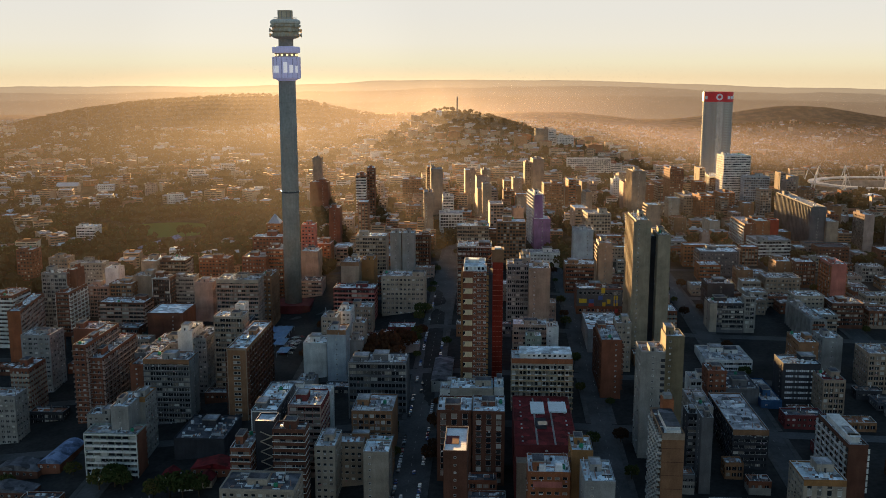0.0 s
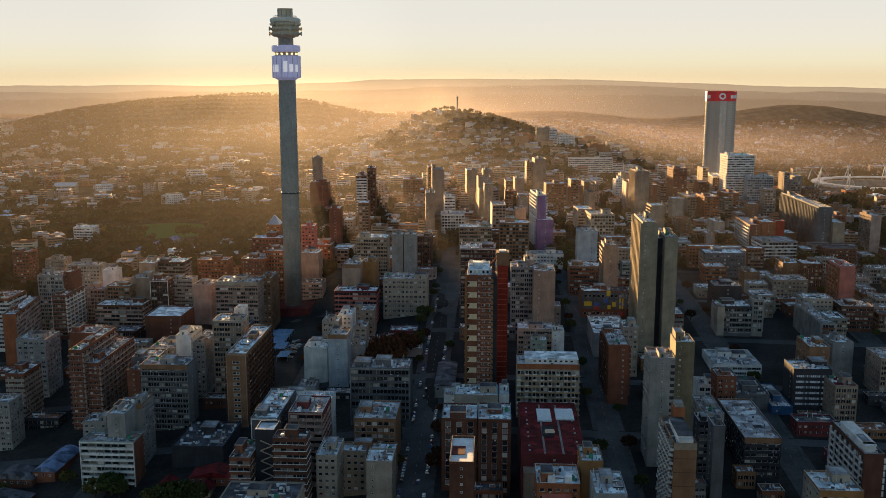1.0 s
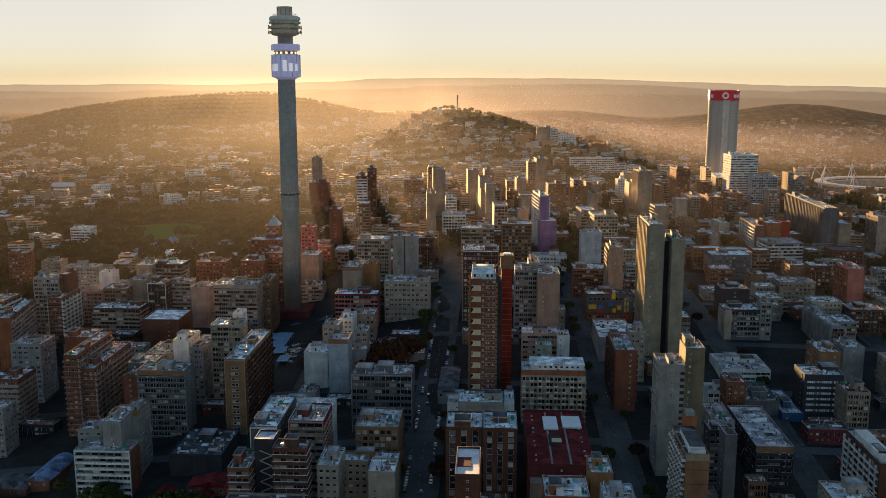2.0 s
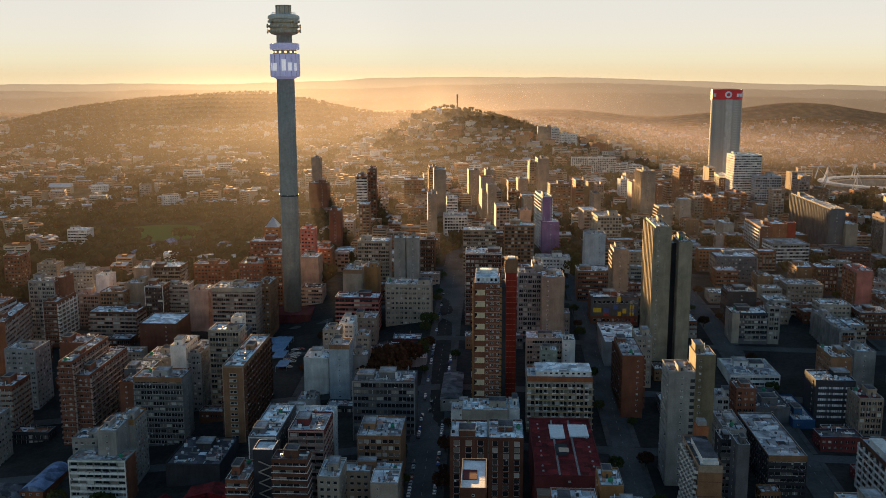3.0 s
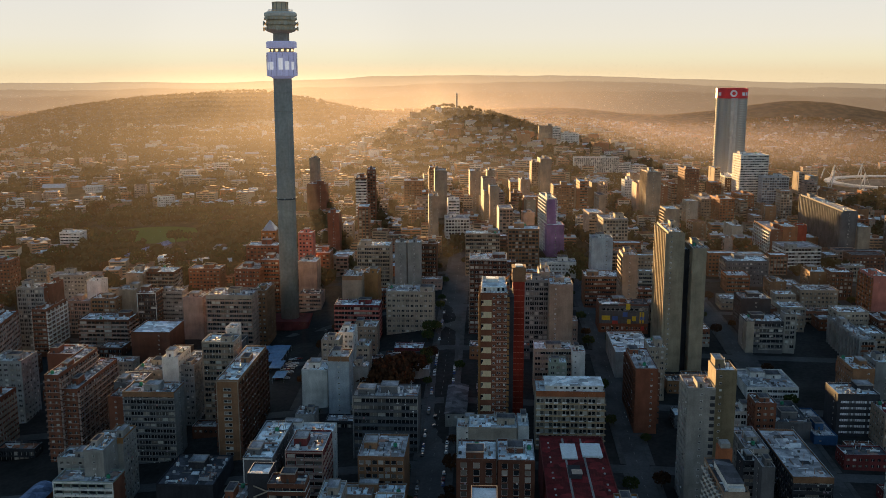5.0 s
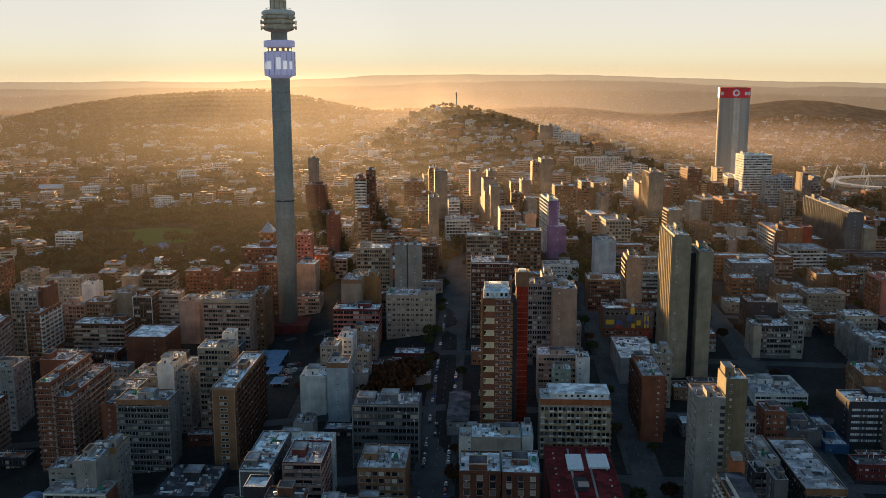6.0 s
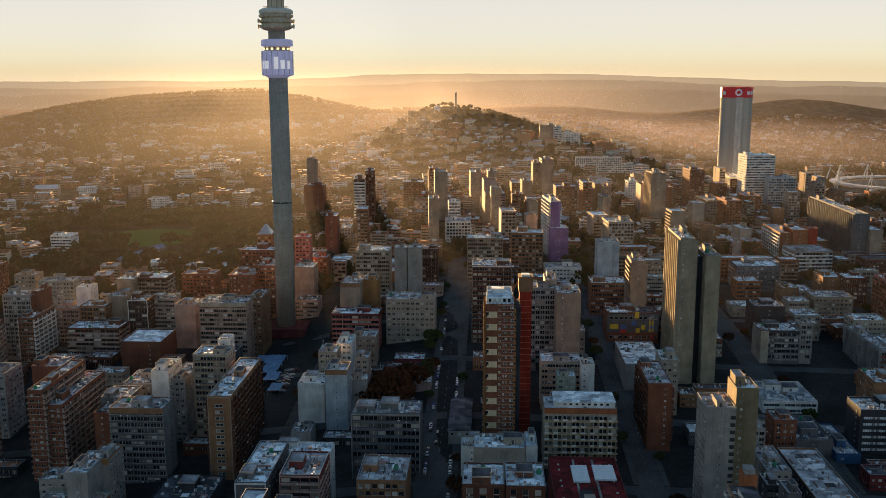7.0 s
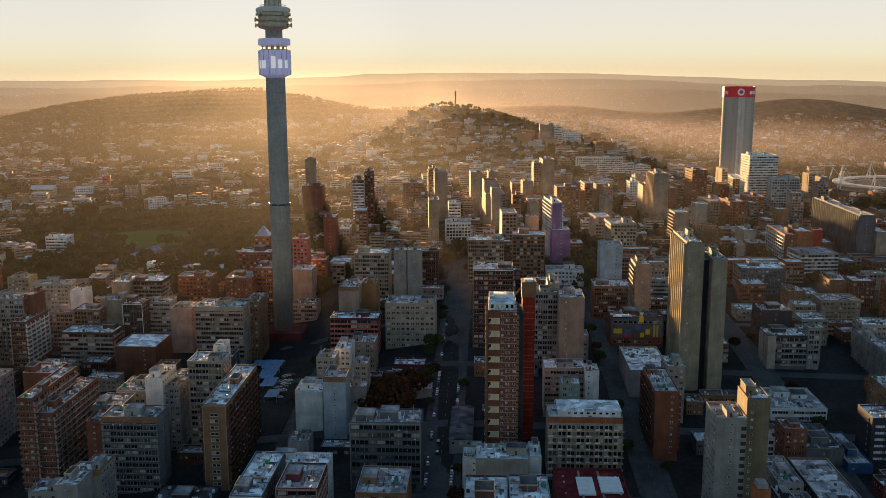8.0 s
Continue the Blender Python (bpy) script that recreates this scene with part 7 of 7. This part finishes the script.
def park_cars():
    rng = random.Random(77)
    paints = []
    for name, words, colour in (("white", "white", (0.7, 0.7, 0.7)), ("silver", "silver grey", (0.42, 0.43, 0.45)), ("black", "black", (0.02, 0.02, 0.022)), ("maroon", "dark red", (0.22, 0.03, 0.03)), ("blue", "dark blue", (0.04, 0.07, 0.2))):
        m, n, l, p = nodes_of("paint_" + name)
        p.inputs["Base Color"].default_value, p.inputs["Roughness"].default_value = (*colour, 1), 0.25
        paints.append((words, *car_parts(m), roof_panel(m)))
    w = wheel()
    models = []
    for words, body, cabin, top in paints:
        ob = thing("car", f"small {words} car standing at the kerb", "car", 0, 0, 0, 0, "cars in the streets")
        part("body", body, ob)
        part("cabin", cabin, ob)
        part("roof", top, ob)
        for a in (-0.8, 0.8):
            for c in (-1.35, 1.35):
                part("wheel", w, ob, (a, c, 0.32))
        models.append(ob)
    used = [False] * len(models)

    def put(u, v, turn):
        x, y = grid(u, v)
        k = rng.choice((0, 1, 1, 2, 2, 2, 3, 4))
        m = Matrix.Translation((x, y, ground_z(x, y) + 0.2)) @ Matrix.Rotation(TURN + turn, 4, "Z")
        if used[k]:
            copy_thing(models[k], m)
        else:
            models[k].matrix_basis = m
            used[k] = True

    n = 0
    for u in (-35, 72, 168, -120):
        for side in (-6.4, 6.4) if u == -35 else (-4.6, 4.6):
            v = 425
            while v < 800 and n < 58:
                v += rng.choice((5.4, 5.6, 5.8, 6.2, 12, 24) if u in (-35, 72) else (12, 24, 40))
                if all(abs(v - c) > 9 for c in CROSS):
                    put(u + side, v, 0 if side > 0 else math.pi)
                    n += 1
    for k in range(5):
        if not used[k]:
            put(-35 + 1.6, 500 + 30 * k, 0)
    for v in range(432, 660, 13):       # traffic in the main street
        if all(abs(v - c) > 6 for c in CROSS) and rng.random() < 0.4:
            put(-35 + rng.choice((-2.2, 2.2)), v + rng.uniform(-3, 3), 0)
    for i in range(24):               # the open car parks
        for u, v, yard in ((-148 + 2.9 * (i % 3), 660 + 6.2 * (i // 3), True), (235 + 3 * (i % 8), 762 + 8 * (i // 8), False)):
            x, y = grid(u, v)
            if (yard or open_spot(x, y, 1.5)) and rng.random() < 0.8:
                put(u, v, math.pi / 2 if yard else 0)


park_cars()

# ---- morning haze: thin translucent layers of mist standing over the land, lit by the sun behind them ----
def haze_mat(name, density, height, lobe, radius, spread):
    m = bpy.data.materials.new(name)
    m.use_nodes = True
    n, l = m.node_tree.nodes, m.node_tree.links
    n.clear()
    out, mix, inner = n.new("ShaderNodeOutputMaterial"), n.new("ShaderNodeMixShader"), n.new("ShaderNodeMixShader")
    clear, soft, ahead = n.new("ShaderNodeBsdfTransparent"), n.new("ShaderNodeBsdfTranslucent"), n.new("ShaderNodeBsdfRefraction")
    soft.inputs["Color"].default_value = (0.95, 0.9, 0.98, 1)
    ahead.inputs["Color"].default_value = (0.95, 0.9, 0.98, 1)
    ahead.inputs["Roughness"].default_value, ahead.inputs["IOR"].default_value = 0.75, 1.35
    inner.inputs[0].default_value = lobe
    l.new(soft.outputs[0], inner.inputs[1])
    l.new(ahead.outputs[0], inner.inputs[2])
    geo, sep = n.new("ShaderNodeNewGeometry"), n.new("ShaderNodeSeparateXYZ")
    l.new(geo.outputs["Position"], sep.inputs[0])
    up = n.new("ShaderNodeMapRange")
    up.interpolation_type = "SMOOTHERSTEP"
    up.inputs["From Min"].default_value, up.inputs["From Max"].default_value = height * 0.1, height
    up.inputs["To Min"].default_value, up.inputs["To Max"].default_value = density, 0.0
    l.new(sep.outputs["Z"], up.inputs["Value"])
    wisps = ramp(n, l, noise_tex(n, l, 1.0, 4, (0.0016, 0.0016, 0.004)), (0.3, (0.6, 0.6, 0.6)), (0.7, (1.35, 1.35, 1.35)))
    mul = n.new("ShaderNodeMath")
    mul.operation, mul.use_clamp = "MULTIPLY", True
    across, thick = n.new("ShaderNodeMapRange"), n.new("ShaderNodeMath")     # thinner over the park, thicker along the ridge
    across.inputs["From Min"].default_value, across.inputs["From Max"].default_value = -0.5 * radius, 0.5 * radius
    l.new(sep.outputs["X"], across.inputs["Value"])
    thick.operation = "MULTIPLY"
    l.new(up.outputs[0], thick.inputs[0])
    l.new(ramp(n, l, across.outputs[0], *((p, (q, q, q)) for p, q in spread)), thick.inputs[1])
    l.new(thick.outputs[0], mul.inputs[0])
    l.new(wisps, mul.inputs[1])
    l.new(mul.outputs[0], mix.inputs[0])
    l.new(clear.outputs[0], mix.inputs[1])
    l.new(inner.outputs[0], mix.inputs[2])
    l.new(mix.outputs[0], out.inputs[0])
    return m


def haze_layer(radius, density, height, lobe, spread, start=-38.0, end=38.0):
    verts, faces, n = [], [], 40
    for i in range(n + 1):
        a = radians(start + (end - start) * i / n)
        x, y = radius * math.sin(a), 40 + radius * math.cos(a)
        verts += [(x, y, -60), (x, y, height)]
    for i in range(n):
        faces.append((2 * i, 2 * i + 2, 2 * i + 3, 2 * i + 1))
    ob = new("mist", mesh_of("mist", verts, faces, haze_mat("mist", density, height, lobe, radius, spread)))
    tagged(ob, "thin golden morning mist lying over the land", "mist", kind="stuff")


scene.cycles.transparent_max_bounces = 64
NEAR_SPREAD = ((0.1, 0.4), (0.28, 0.40), (0.37, 0.54), (0.43, 0.76), (0.5, 1.1), (0.6, 1.3), (0.75, 1.1), (0.9, 0.5))
FAR_SPREAD = ((0.15, 0.35), (0.3, 0.40), (0.42, 0.42), (0.46, 0.6), (0.5, 0.92), (0.6, 1.0), (0.72, 0.5), (0.9, 0.15))
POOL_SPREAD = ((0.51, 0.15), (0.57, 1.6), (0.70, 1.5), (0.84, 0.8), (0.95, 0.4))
radius = 660.0
while radius < 4650:
    gap = (0.045 if radius < 1300 else 0.06) * radius
    density = gap * (0.000024 + 0.000036 * step(640, 1250, radius) + 0.000045 * step(1500, 2500, radius) - 0.00004 * step(2900, 3600, radius))
    height = 110 + 0.03 * (radius - 560) + 70 * step(2400, 3600, radius)
    haze_layer(radius, density, height, 0.07, NEAR_SPREAD if radius < 1900 else FAR_SPREAD)
    radius += gap

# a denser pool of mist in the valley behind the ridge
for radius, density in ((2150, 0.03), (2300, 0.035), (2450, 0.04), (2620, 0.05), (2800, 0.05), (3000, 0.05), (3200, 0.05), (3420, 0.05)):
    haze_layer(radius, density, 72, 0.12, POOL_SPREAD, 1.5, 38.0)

# a drift of mist lying against the memorial hill
HILL_SPREAD = ((0.468, 0.0), (0.5, 1.0), (0.55, 1.0), (0.6, 0.0))
for radius in (2380, 2500, 2610):
    haze_layer(radius, 0.016, 190, 0.07, HILL_SPREAD, -10.0, 10.0)


# ---- the far horizon: three ridges, one behind another, haze and sun glow painted as emission ----
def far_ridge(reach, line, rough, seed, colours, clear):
    """line: (bearing in degrees, height) along the crest; colours: (bearing, colour), haze and sun glow put into the
    emission, brightest towards the sun.
    """
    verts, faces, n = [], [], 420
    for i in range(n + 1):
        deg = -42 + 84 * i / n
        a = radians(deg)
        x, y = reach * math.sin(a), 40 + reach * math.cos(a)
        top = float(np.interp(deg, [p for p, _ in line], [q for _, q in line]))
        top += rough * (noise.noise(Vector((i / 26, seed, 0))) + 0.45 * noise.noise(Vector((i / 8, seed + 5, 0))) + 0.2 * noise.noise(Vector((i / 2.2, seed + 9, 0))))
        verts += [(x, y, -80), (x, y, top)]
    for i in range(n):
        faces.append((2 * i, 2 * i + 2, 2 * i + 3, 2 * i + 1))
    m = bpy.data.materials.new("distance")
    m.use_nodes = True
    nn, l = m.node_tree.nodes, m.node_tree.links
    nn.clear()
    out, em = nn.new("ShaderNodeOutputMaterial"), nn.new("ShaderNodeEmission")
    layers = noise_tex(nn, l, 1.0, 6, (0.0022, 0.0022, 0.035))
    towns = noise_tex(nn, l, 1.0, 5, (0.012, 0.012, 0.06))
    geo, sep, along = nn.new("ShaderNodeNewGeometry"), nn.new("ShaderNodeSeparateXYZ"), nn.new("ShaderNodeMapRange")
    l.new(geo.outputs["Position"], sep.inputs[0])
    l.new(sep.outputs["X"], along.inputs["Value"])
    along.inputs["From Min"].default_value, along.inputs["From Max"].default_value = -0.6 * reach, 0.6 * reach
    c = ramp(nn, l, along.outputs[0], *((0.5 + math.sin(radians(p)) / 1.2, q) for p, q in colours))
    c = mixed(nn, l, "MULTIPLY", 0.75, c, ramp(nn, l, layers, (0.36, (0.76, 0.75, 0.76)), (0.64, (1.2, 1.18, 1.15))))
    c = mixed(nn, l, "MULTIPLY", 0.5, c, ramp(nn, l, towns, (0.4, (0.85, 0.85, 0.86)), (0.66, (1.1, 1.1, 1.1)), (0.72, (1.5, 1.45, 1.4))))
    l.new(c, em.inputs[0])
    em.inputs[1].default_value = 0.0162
    see_through, both = nn.new("ShaderNodeBsdfTransparent"), nn.new("ShaderNodeAddShader")    # see-through, so the ridges do not block the low sun from the valley
    see_through.inputs[0].default_value = (*clear, 1)
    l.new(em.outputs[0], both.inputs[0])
    l.new(see_through.outputs[0], both.inputs[1])
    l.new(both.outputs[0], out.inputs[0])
    tagged(new("backdrop", mesh_of("backdrop", verts, faces, m)), "pale ridges and plains along the horizon, haze and glow painted in", "distance", kind="structure")


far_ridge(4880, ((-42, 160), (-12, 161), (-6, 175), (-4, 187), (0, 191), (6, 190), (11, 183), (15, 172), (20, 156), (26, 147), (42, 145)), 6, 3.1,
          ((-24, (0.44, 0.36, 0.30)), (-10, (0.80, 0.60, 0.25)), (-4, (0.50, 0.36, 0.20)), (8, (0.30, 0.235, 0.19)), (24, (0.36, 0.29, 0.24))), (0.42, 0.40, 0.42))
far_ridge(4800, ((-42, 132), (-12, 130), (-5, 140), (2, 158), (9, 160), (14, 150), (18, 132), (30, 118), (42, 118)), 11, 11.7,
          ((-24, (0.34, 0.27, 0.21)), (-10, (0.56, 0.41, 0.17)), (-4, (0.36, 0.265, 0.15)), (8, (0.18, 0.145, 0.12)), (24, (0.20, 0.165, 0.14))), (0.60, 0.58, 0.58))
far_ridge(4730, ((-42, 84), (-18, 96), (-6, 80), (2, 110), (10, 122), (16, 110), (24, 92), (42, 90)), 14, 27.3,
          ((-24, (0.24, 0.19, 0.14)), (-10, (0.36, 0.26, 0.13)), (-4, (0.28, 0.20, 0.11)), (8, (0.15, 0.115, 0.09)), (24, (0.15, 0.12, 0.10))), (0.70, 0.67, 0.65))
